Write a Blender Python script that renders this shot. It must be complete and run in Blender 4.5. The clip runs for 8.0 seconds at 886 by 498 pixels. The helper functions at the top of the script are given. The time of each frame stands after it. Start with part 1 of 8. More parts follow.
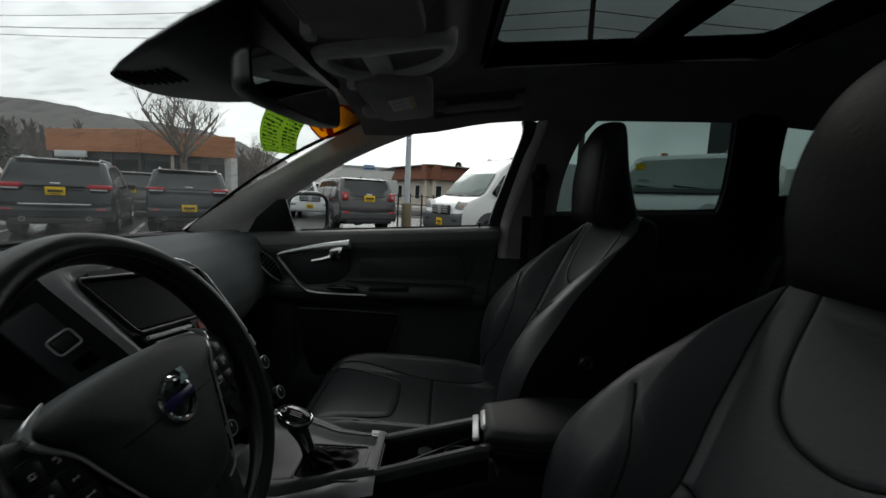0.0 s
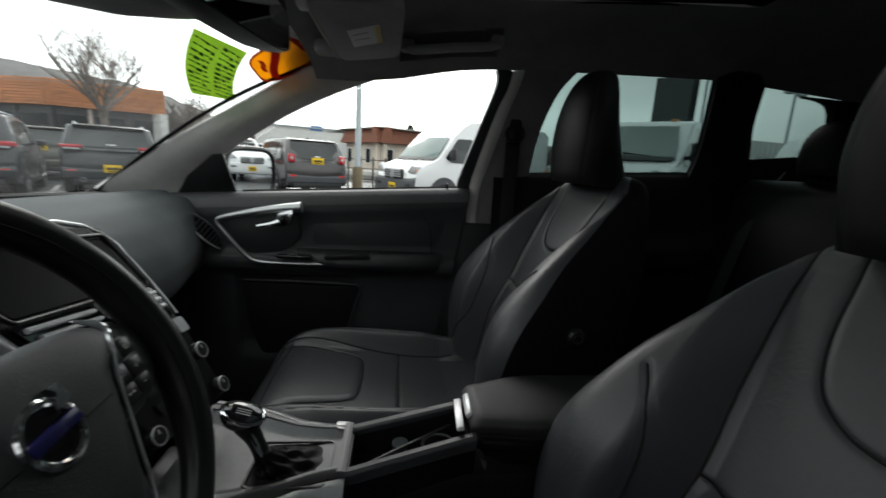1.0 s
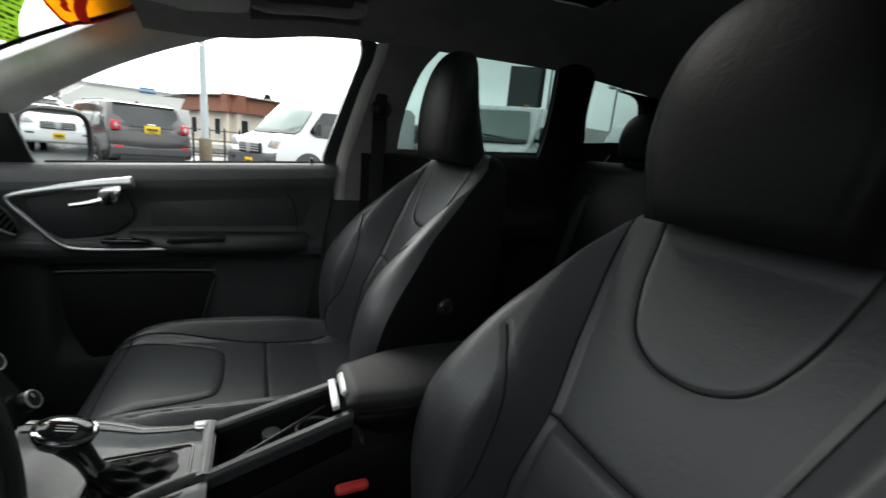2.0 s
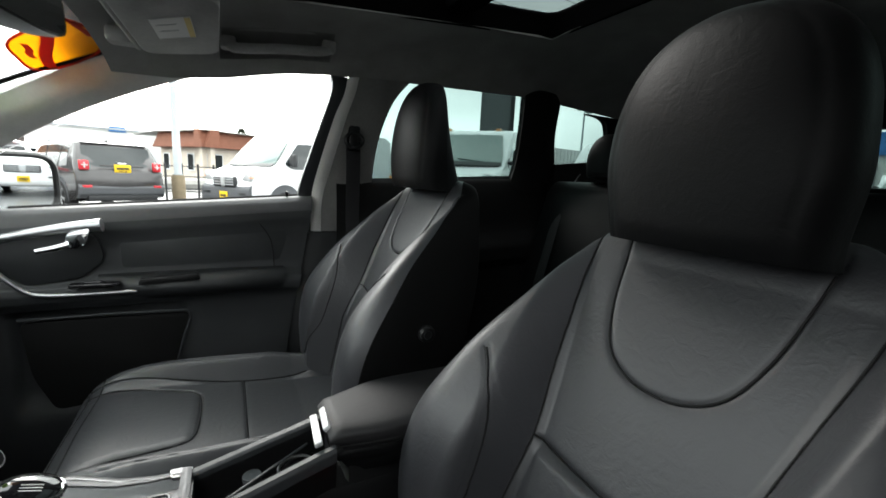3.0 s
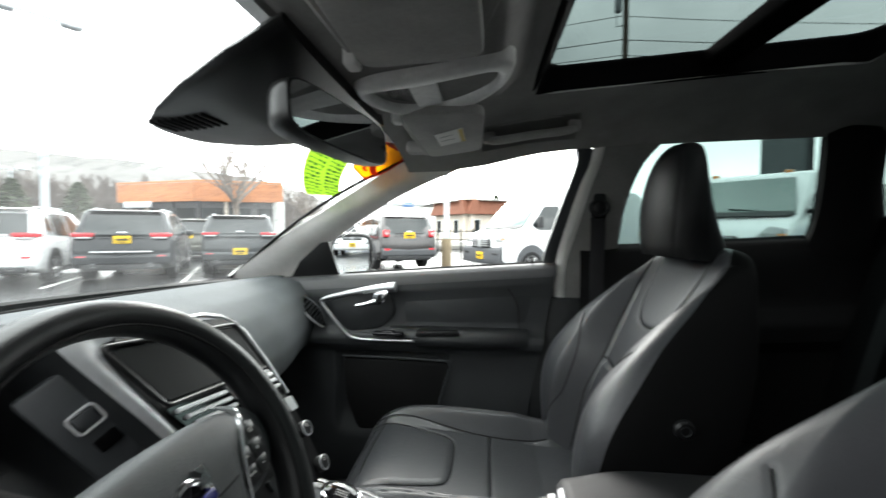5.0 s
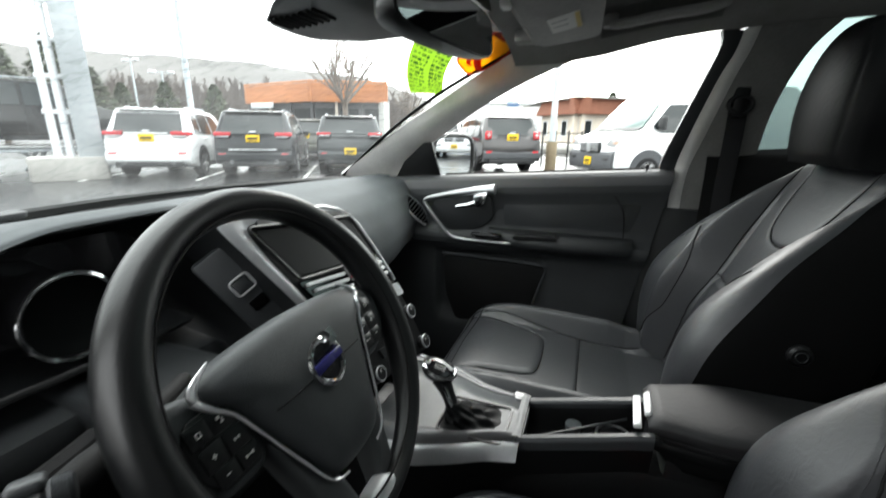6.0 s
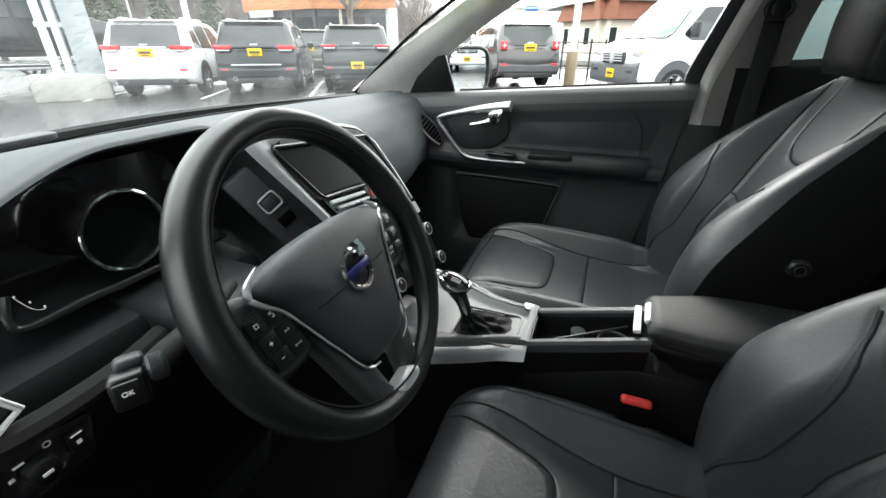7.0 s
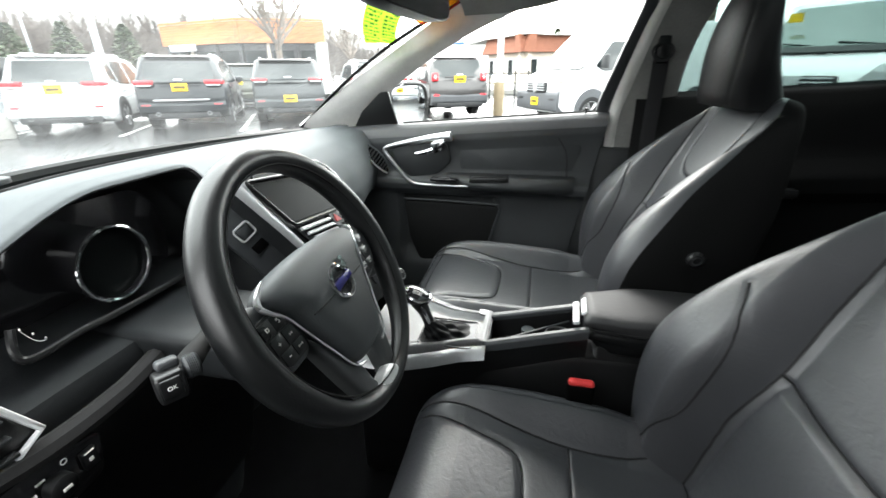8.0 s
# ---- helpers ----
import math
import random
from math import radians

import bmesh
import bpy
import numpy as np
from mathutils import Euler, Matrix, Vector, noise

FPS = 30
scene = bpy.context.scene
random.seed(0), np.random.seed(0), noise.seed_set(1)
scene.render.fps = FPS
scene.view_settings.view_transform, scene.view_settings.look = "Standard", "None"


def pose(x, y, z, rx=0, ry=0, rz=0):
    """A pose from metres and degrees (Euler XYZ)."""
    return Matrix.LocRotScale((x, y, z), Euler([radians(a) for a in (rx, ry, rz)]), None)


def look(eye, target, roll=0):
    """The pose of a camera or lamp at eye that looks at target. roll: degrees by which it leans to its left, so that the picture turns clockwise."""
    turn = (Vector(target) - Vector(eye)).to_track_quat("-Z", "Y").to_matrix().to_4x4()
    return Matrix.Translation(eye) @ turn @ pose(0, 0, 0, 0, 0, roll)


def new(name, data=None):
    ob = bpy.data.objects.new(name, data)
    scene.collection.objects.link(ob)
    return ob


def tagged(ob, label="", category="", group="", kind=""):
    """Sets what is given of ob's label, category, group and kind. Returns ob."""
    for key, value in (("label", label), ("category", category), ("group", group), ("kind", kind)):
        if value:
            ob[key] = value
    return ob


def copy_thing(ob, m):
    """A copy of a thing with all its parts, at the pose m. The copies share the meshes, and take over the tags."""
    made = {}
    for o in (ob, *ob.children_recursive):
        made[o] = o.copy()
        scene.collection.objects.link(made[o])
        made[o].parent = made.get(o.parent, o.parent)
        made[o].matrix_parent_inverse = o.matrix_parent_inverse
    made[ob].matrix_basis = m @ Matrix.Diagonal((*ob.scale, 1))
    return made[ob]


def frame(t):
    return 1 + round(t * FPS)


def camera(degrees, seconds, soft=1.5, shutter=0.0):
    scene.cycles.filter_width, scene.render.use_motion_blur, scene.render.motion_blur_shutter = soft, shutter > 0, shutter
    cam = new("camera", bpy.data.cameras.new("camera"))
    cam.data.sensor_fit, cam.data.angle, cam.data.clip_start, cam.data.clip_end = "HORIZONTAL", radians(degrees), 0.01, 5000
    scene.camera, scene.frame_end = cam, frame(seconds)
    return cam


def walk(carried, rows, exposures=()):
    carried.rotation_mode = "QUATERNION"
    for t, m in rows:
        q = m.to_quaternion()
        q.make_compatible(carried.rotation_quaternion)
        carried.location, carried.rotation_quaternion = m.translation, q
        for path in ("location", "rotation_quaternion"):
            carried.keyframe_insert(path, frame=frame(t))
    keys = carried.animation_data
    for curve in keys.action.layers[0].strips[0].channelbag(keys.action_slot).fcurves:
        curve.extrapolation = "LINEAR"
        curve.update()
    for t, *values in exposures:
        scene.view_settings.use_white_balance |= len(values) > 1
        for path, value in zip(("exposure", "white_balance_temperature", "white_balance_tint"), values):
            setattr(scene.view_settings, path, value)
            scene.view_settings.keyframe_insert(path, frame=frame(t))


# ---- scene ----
cam = camera(93.2, 8.0, shutter=0.5)
PATH = [
    (0, (-0.746, 0.206, 1.265), (1.239, 0.21, 1.02), 2.6),
    (0.5, (-0.657, 0.242, 1.246), (1.317, 0.185, 0.933), 2.9),
    (1, (-0.624, 0.246, 1.242), (1.323, 0.015, 0.848), 3.5),
    (1.5, (-0.615, 0.248, 1.237), (1.252, -0.333, 0.814), 4.5),
    (2, (-0.624, 0.244, 1.237), (1.145, -0.573, 0.789), 5.3),
    (2.2, (-0.628, 0.24, 1.239), (1.111, -0.641, 0.792), 5.4),
    (3.3, (-0.635, 0.24, 1.244), (1.16, -0.603, 0.979), 1.2),
    (3.5, (-0.634, 0.238, 1.245), (1.2, -0.535, 1.043), 0.5),
    (4, (-0.639, 0.234, 1.254), (1.287, -0.292, 1.13), -0.5),
    (4.5, (-0.644, 0.233, 1.268), (1.344, 0.043, 1.172), -0.7),
    (5, (-0.652, 0.241, 1.274), (1.336, 0.438, 1.186), 0.3),
    (5.2, (-0.656, 0.241, 1.277), (1.311, 0.58, 1.156), 0.5),
    (6.3, (-0.663, 0.238, 1.269), (1.084, 0.926, 0.581), 0.7),
    (6.5, (-0.667, 0.238, 1.274), (1.041, 0.94, 0.507), 0.5),
    (7, (-0.692, 0.235, 1.275), (0.983, 0.872, 0.386), 0.1),
    (7.5, (-0.732, 0.242, 1.285), (1.001, 0.808, 0.462), -1.0),
    (8, (-0.785, 0.236, 1.294), (1.015, 0.634, 0.518), -0.5),
]
LIGHTING = [(0.0, -1.35), (0.5, -0.8), (1.0, -0.28), (1.5, 0.1), (2.0, 0.4), (2.2, 0.55), (3.3, 1.25), (3.5, 1.3), (4.0, 1.4), (4.5, 1.5), (5.0, 1.45), (5.2, 1.4), (6.3, 1.15), (6.5, 1.15), (7.0, 1.5), (7.5, 1.85), (8.0, 2.1)]
walk(cam, [(t, look(eye, target, roll)) for t, eye, target, roll in PATH], LIGHTING)
# ---- light ----
scene.view_settings.exposure = 0.0
world = bpy.data.worlds.new("overcast_sky")
scene.world = world
world.use_nodes = True
wn, wl = world.node_tree.nodes, world.node_tree.links
wn.clear()
w_out = wn.new("ShaderNodeOutputWorld")
w_bg = wn.new("ShaderNodeBackground")
w_sky = wn.new("ShaderNodeTexSky")
w_sky.sky_type, w_sky.sun_disc = "NISHITA", False
w_sky.sun_elevation, w_sky.sun_rotation = radians(34), radians(78)
w_co = wn.new("ShaderNodeTexCoord")
w_map = wn.new("ShaderNodeMapping")
w_map.inputs["Scale"].default_value = (1.0, 1.0, 1.5)
w_noise = wn.new("ShaderNodeTexNoise")
w_noise.inputs["Scale"].default_value, w_noise.inputs["Detail"].default_value = 2.6, 3.0
w_noise.inputs["Roughness"].default_value = 0.5
w_ramp = wn.new("ShaderNodeValToRGB")
w_ramp.color_ramp.elements[0].position, w_ramp.color_ramp.elements[0].color = 0.32, (19.0, 19.6, 19.6, 1)
w_ramp.color_ramp.elements[1].position, w_ramp.color_ramp.elements[1].color = 0.68, (36.0, 36.8, 36.4, 1)
w_mix = wn.new("ShaderNodeMixRGB")
w_mix.inputs[0].default_value = 0.9
wl.new(w_co.outputs["Generated"], w_map.inputs["Vector"])
wl.new(w_map.outputs["Vector"], w_noise.inputs["Vector"])
wl.new(w_noise.outputs[0], w_ramp.inputs[0])
wl.new(w_sky.outputs[0], w_mix.inputs[1])
# The cloud cover is brightest round the hidden sun and dims away from it.
w_dot = wn.new("ShaderNodeVectorMath")
w_dot.operation = "DOT_PRODUCT"
w_dot.inputs[1].default_value = Vector((32.4, 6.9, 22.4)).normalized()
w_glow = wn.new("ShaderNodeMapRange")
w_glow.interpolation_type = "SMOOTHSTEP"
w_glow.inputs["From Min"].default_value, w_glow.inputs["From Max"].default_value = -0.3, 1.0
w_glow.inputs["To Min"].default_value, w_glow.inputs["To Max"].default_value = 0.72, 1.5
w_cloud = wn.new("ShaderNodeVectorMath")
w_cloud.operation = "SCALE"
wl.new(w_co.outputs["Generated"], w_dot.inputs[0])
wl.new(w_dot.outputs["Value"], w_glow.inputs["Value"])
wl.new(w_ramp.outputs[0], w_cloud.inputs[0])
wl.new(w_glow.outputs[0], w_cloud.inputs["Scale"])
wl.new(w_cloud.outputs[0], w_mix.inputs[2])
wl.new(w_mix.outputs[0], w_bg.inputs["Color"])
w_bg.inputs["Strength"].default_value = 0.1
wl.new(w_bg.outputs[0], w_out.inputs[0])
sun = new("sun", bpy.data.lights.new("sun", "SUN"))
sun.data.energy, sun.data.angle, sun.data.color = 1.5, radians(30), (1.0, 0.97, 0.93)
sun.matrix_world = look((32.4, 6.9, 22.4), (0, 0, 0))


# ---- materials ----
def material(name, color, rough=0.5, metal=0.0, scale=60.0, spread=0.15, bump=0.0, bump_scale=None, coat=0.0, per_object=0.0, ior=1.45, stain=0.15, sheen=0.0):
    """A principled surface whose colour varies at two scales, with a fine relief."""
    m = bpy.data.materials.new(name)
    m.use_nodes = True
    n, l = m.node_tree.nodes, m.node_tree.links
    p = n["Principled BSDF"]
    co = n.new("ShaderNodeTexCoord")
    fine = n.new("ShaderNodeTexNoise")
    fine.inputs["Scale"].default_value, fine.inputs["Detail"].default_value = scale, 4.0
    wide = n.new("ShaderNodeTexNoise")
    wide.inputs["Scale"].default_value, wide.inputs["Detail"].default_value = scale / 14, 3.0
    l.new(co.outputs["Object"], fine.inputs["Vector"])
    l.new(co.outputs["Object"], wide.inputs["Vector"])
    a = n.new("ShaderNodeMapRange")
    a.inputs["To Min"].default_value, a.inputs["To Max"].default_value = 1 - spread, 1 + spread
    l.new(fine.outputs[0], a.inputs["Value"])
    b = n.new("ShaderNodeMapRange")
    b.inputs["From Min"].default_value, b.inputs["From Max"].default_value = 0.3, 0.7
    b.inputs["To Min"].default_value, b.inputs["To Max"].default_value = 1 - stain, 1 + stain
    l.new(wide.outputs[0], b.inputs["Value"])
    mul = n.new("ShaderNodeMath")
    mul.operation = "MULTIPLY"
    l.new(a.outputs[0], mul.inputs[0])
    l.new(b.outputs[0], mul.inputs[1])
    last = mul.outputs[0]
    if per_object:
        info = n.new("ShaderNodeObjectInfo")
        c = n.new("ShaderNodeMapRange")
        c.inputs["To Min"].default_value, c.inputs["To Max"].default_value = 1 - per_object, 1 + per_object
        l.new(info.outputs["Random"], c.inputs["Value"])
        mul2 = n.new("ShaderNodeMath")
        mul2.operation = "MULTIPLY"
        l.new(last, mul2.inputs[0])
        l.new(c.outputs[0], mul2.inputs[1])
        last = mul2.outputs[0]
    tint = n.new("ShaderNodeVectorMath")
    tint.operation = "SCALE"
    tint.inputs[0].default_value = color
    l.new(last, tint.inputs["Scale"])
    l.new(tint.outputs[0], p.inputs["Base Color"])
    r = n.new("ShaderNodeMapRange")
    r.inputs["To Min"].default_value, r.inputs["To Max"].default_value = max(rough - 0.1, 0.02), min(rough + 0.1, 1.0)
    l.new(wide.outputs[0], r.inputs["Value"])
    l.new(r.outputs[0], p.inputs["Roughness"])
    p.inputs["Metallic"].default_value, p.inputs["IOR"].default_value = metal, ior
    p.inputs["Coat Weight"].default_value = coat
    p.inputs["Coat Roughness"].default_value = 0.04
    p.inputs["Sheen Weight"].default_value = sheen
    if bump:
        rel = n.new("ShaderNodeTexNoise")
        rel.inputs["Scale"].default_value, rel.inputs["Detail"].default_value = bump_scale or scale * 3, 3.0
        l.new(co.outputs["Object"], rel.inputs["Vector"])
        bp = n.new("ShaderNodeBump")
        bp.inputs["Strength"].default_value, bp.inputs["Distance"].default_value = bump, 0.002
        l.new(rel.outputs[0], bp.inputs["Height"])
        l.new(bp.outputs[0], p.inputs["Normal"])
    return m


def leather_material(name, color, rough, crease_depth=0.0012, ior=1.6):
    """Leather: a fine pebbled grain over soft creases."""
    m = material(name, color, rough, scale=30, spread=0.08, stain=0.12)
    n, l = m.node_tree.nodes, m.node_tree.links
    co = n.new("ShaderNodeTexCoord")
    cells = n.new("ShaderNodeTexVoronoi")
    cells.inputs["Scale"].default_value = 420.0
    crease = n.new("ShaderNodeTexNoise")
    crease.inputs["Scale"].default_value, crease.inputs["Detail"].default_value = 52.0, 6.0
    crease.inputs["Distortion"].default_value = 1.6
    l.new(co.outputs["Object"], cells.inputs["Vector"])
    l.new(co.outputs["Object"], crease.inputs["Vector"])
    b1 = n.new("ShaderNodeBump")
    b1.inputs["Strength"].default_value, b1.inputs["Distance"].default_value = 0.12, 0.0006
    b2 = n.new("ShaderNodeBump")
    b2.inputs["Strength"].default_value, b2.inputs["Distance"].default_value = 0.36, crease_depth
    l.new(cells.outputs["Distance"], b1.inputs["Height"])
    l.new(crease.outputs[0], b2.inputs["Height"])
    l.new(b2.outputs[0], b1.inputs["Normal"])
    l.new(b1.outputs[0], n["Principled BSDF"].inputs["Normal"])
    n["Principled BSDF"].inputs["IOR"].default_value = ior
    return m


def glass_material(name, tint, gloss=0.08):
    """A thin pane: light passes, tinted, and the surface mirrors more at a slant."""
    m = bpy.data.materials.new(name)
    m.use_nodes = True
    n, l = m.node_tree.nodes, m.node_tree.links
    n.clear()
    out = n.new("ShaderNodeOutputMaterial")
    mix = n.new("ShaderNodeMixShader")
    clear = n.new("ShaderNodeBsdfTransparent")
    clear.inputs["Color"].default_value = (*tint, 1)
    shine = n.new("ShaderNodeBsdfGlossy")
    shine.inputs["Roughness"].default_value = 0.01
    fres = n.new("ShaderNodeFresnel")
    fres.inputs["IOR"].default_value = 1.05 + gloss
    l.new(fres.outputs[0], mix.inputs[0])
    l.new(clear.outputs[0], mix.inputs[1])
    l.new(shine.outputs[0], mix.inputs[2])
    l.new(mix.outputs[0], out.inputs[0])
    return m


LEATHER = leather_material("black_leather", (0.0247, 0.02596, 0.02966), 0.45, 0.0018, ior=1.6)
# Seat flanks turned from the windows: their shade is this near-black colour.
LEATHER_SHADED = leather_material("shaded_seat_leather", (0.0018, 0.0019, 0.002), 0.75, 0.0004, ior=1.18)
# Near-black leather copy: the shade on headrests and rear bench is in its colour.
LEATHER_DARKENED = leather_material("darkened_black_leather", (0.00285, 0.003131, 0.003502), 0.52, ior=1.25)
LEATHER_WHEEL = leather_material("smooth_wheel_leather", (0.005225, 0.005858, 0.006386), 0.36, 0.0004, ior=1.5)
STITCH_GREY = material("grey_thread", (0.05, 0.052, 0.055), 0.7, scale=300)
STITCH = material("dark_thread", (0.003, 0.003, 0.0033), 0.85, scale=300)
# Much paler than the lower dash: window light is put into this colour.
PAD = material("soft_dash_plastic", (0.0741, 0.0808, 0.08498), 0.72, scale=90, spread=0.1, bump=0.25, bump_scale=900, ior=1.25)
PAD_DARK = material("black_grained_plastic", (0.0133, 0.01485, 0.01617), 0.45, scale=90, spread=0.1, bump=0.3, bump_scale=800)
PLASTIC = material("satin_black_plastic", (0.005, 0.0052, 0.0056), 0.35, scale=120, bump=0.1)
SPOKE = material("satin_black_spoke", (0.006, 0.0062, 0.0066), 0.3, scale=120, bump=0.08)
GLOSS_BLACK = material("gloss_black_plastic", (0.008, 0.008, 0.009), 0.12, coat=0.5)
SILVER = material("brushed_aluminium", (0.47, 0.48, 0.49), 0.36, 1.0, scale=140, spread=0.08, stain=0.06)
EDGE_CHROME = material("polished_edge_chrome", (0.85, 0.86, 0.87), 0.22, 0.6, scale=60, spread=0.03, stain=0.04)
SILVER_DARK = material("brushed_grey_aluminium", (0.21, 0.213, 0.217), 0.5, 0.85, scale=140, spread=0.1, stain=0.08)
CHROME = material("chrome", (0.8, 0.81, 0.82), 0.1, 1.0, scale=60, spread=0.03, stain=0.04)
DOOR_PAD = material("soft_black_door_vinyl", (0.02565, 0.02778, 0.02987), 0.45, scale=90, spread=0.1, bump=0.3, bump_scale=800)
SATIN = material("satin_silver_paint", (0.5, 0.51, 0.52), 0.35, 0.4, scale=90)
# Paler than the door vinyl: the sill's window light is coloured in.
SILL_LIT = material("lit_sill_vinyl", (0.06, 0.061, 0.064), 0.5, scale=90, spread=0.1, bump=0.25, bump_scale=900)
STRIP = material("bright_silver_paint", (0.74, 0.75, 0.76), 0.34, 0.2, scale=90, spread=0.06, stain=0.05)
PAD_MID = material("mid_grey_plastic", (0.0285, 0.03131, 0.03399), 0.42, scale=90, spread=0.1, bump=0.25, bump_scale=800)
HEADLINER = material("grey_headliner_cloth", (0.235, 0.229, 0.221), 0.95, scale=160, spread=0.12, bump=0.5, bump_scale=700, sheen=0.2)
TRIM_GREY = material("grey_pillar_trim", (0.70, 0.685, 0.665), 0.7, scale=120, spread=0.08, bump=0.25, bump_scale=700)
VISOR = material("grey_visor_vinyl", (0.36, 0.35, 0.337), 0.75, scale=140, bump=0.3, bump_scale=600)
# Grey taken down to stand for shade in the grab recess and pillar.
SHADE_GREY = material("shade_grey_trim", (0.20, 0.196, 0.19), 0.9, scale=140, bump=0.3, bump_scale=600)
CONSOLE_GREY = material("grey_console_plastic", (0.27, 0.262, 0.252), 0.8, scale=140, bump=0.3, bump_scale=600)
LAMP_GREY = material("pale_lamp_plastic", (0.84, 0.83, 0.81), 0.5, scale=80)
CARPET = material("black_carpet", (0.006, 0.006, 0.0065), 1.0, scale=300, spread=0.4, bump=0.8, bump_scale=900, ior=1.1)
# Blacker than the front trim: rear-cabin shade is put in the colour.
DARKENED_TRIM = material("darkened_black_trim", (0.006, 0.0061, 0.0064), 0.75, scale=90, bump=0.3, bump_scale=700, ior=1.3)
FELT = material("matt_black_felt", (0.0022, 0.0022, 0.0023), 1.0, scale=300, spread=0.3, bump=0.4, bump_scale=900, ior=1.1)
RUBBER = material("black_rubber", (0.008, 0.008, 0.0085), 0.95, scale=80, bump=0.15)
BELT = material("black_belt_webbing", (0.018, 0.018, 0.02), 0.8, scale=500, bump=0.5, bump_scale=1200)
RED = material("red_buckle_plastic", (0.48, 0.035, 0.035), 0.35, scale=60)
BLUE = material("blue_badge_enamel", (0.02, 0.02, 0.12), 0.25, scale=60)
WHITE_PAPER = material("white_paper_label", (0.85, 0.83, 0.80), 0.8, scale=40, spread=0.05)
YELLOW_PAPER = material("yellow_paper_label", (0.75, 0.6, 0.25), 0.8, scale=40, spread=0.05)
SMOKED = material("smoked_lamp_lens", (0.012, 0.012, 0.012), 0.4, ior=1.25)
SCREEN = material("dark_display_glass", (0.004, 0.005, 0.005), 0.45, ior=1.2)
GREEN_STICKER = material("lime_green_sticker", (0.30, 0.52, 0.03), 0.5, scale=40, spread=0.08)
GREEN_INK = material("dark_green_ink", (0.03, 0.16, 0.01), 0.6, scale=40)
ORANGE_STICKER = material("orange_sticker", (0.9, 0.42, 0.02), 0.5, scale=40, spread=0.08)
RED_INK = material("red_ink", (0.55, 0.04, 0.02), 0.6, scale=40)
def translucent(m, color, share=0.75):
    """Lets daylight from behind shine through a thin printed sheet."""
    n, l = m.node_tree.nodes, m.node_tree.links
    t = n.new("ShaderNodeBsdfTranslucent")
    t.inputs["Color"].default_value = (*color, 1)
    mix = n.new("ShaderNodeMixShader")
    mix.inputs[0].default_value = share
    out = n["Material Output"]
    l.new(n["Principled BSDF"].outputs[0], mix.inputs[1])
    l.new(t.outputs[0], mix.inputs[2])
    l.new(mix.outputs[0], out.inputs["Surface"])


translucent(GREEN_STICKER, (0.36, 0.60, 0.04), 0.5)
translucent(ORANGE_STICKER, (1.0, 0.58, 0.04), 0.7)
translucent(RED_INK, (0.6, 0.08, 0.02), 0.6)
CLEAR = glass_material("clear_glass", (0.67, 0.70, 0.695), -0.01)
def hazed(m, low, high, scale=5.0):
    """Thin uneven film on a pane, scattering daylight: added haze for the dash's reflection."""
    n, l = m.node_tree.nodes, m.node_tree.links
    out = n["Material Output"]
    pane_out = out.inputs["Surface"].links[0].from_socket
    co = n.new("ShaderNodeTexCoord")
    haze_noise = n.new("ShaderNodeTexNoise")
    haze_noise.inputs["Scale"].default_value, haze_noise.inputs["Detail"].default_value = scale, 4.0
    amount = n.new("ShaderNodeMapRange")
    amount.inputs["From Min"].default_value, amount.inputs["From Max"].default_value = 0.35, 0.65
    amount.inputs["To Min"].default_value, amount.inputs["To Max"].default_value = low, high
    film = n.new("ShaderNodeBsdfTranslucent")
    film.inputs["Color"].default_value = (0.8, 0.82, 0.82, 1)
    mix = n.new("ShaderNodeMixShader")
    l.new(co.outputs["Object"], haze_noise.inputs["Vector"])
    l.new(haze_noise.outputs[0], amount.inputs["Value"])
    l.new(amount.outputs[0], mix.inputs[0])
    l.new(pane_out, mix.inputs[1])
    l.new(film.outputs[0], mix.inputs[2])
    l.new(mix.outputs[0], out.inputs["Surface"])


hazed(CLEAR, 0.010, 0.030)
CLEAR_SIDE = glass_material("side_glass", (0.90, 0.915, 0.905), 0.05)
TINT = glass_material("tinted_privacy_glass", (0.30, 0.352, 0.342), 0.03)
TINT_ROOF = glass_material("tinted_roof_glass", (0.036, 0.046, 0.0445), 0.02)
MIRROR = material("mirror_glass", (0.86, 0.88, 0.89), 0.02, 1.0, spread=0.0, stain=0.02)
for link in list(MIRROR.node_tree.nodes["Principled BSDF"].inputs["Roughness"].links):
    MIRROR.node_tree.links.remove(link)
MIRROR.node_tree.nodes["Principled BSDF"].inputs["Roughness"].default_value = 0.01
BODY_PAINT = material("car_body_paint", (0.12, 0.12, 0.125), 0.3, 0.3, coat=0.6)
WET = material("wet_asphalt", (0.052, 0.053, 0.055), 0.27, scale=2.2, spread=0.35, bump=0.4, bump_scale=60, stain=0.35)
CONCRETE = material("weathered_concrete", (0.36, 0.35, 0.33), 0.85, scale=8, spread=0.2, bump=0.3, bump_scale=50, stain=0.25)
STAINED = material("stained_concrete", (0.24, 0.19, 0.125), 0.9, scale=9, spread=0.3, bump=0.3, stain=0.3)
PAINT_WHITE = material("white_car_paint", (0.78, 0.79, 0.80), 0.22, scale=6, spread=0.03, coat=0.6, stain=0.05)
PAINT_DARK = material("dark_grey_car_paint", (0.012, 0.015, 0.019), 0.25, 0.0, scale=6, spread=0.05, coat=0.3, stain=0.1)
PAINT_BLACK = material("black_car_paint", (0.008, 0.0085, 0.0095), 0.2, 0.0, scale=6, coat=0.4)
PAINT_GREY = material("granite_grey_car_paint", (0.055, 0.052, 0.053), 0.25, 0.3, scale=6, coat=0.6, stain=0.08)
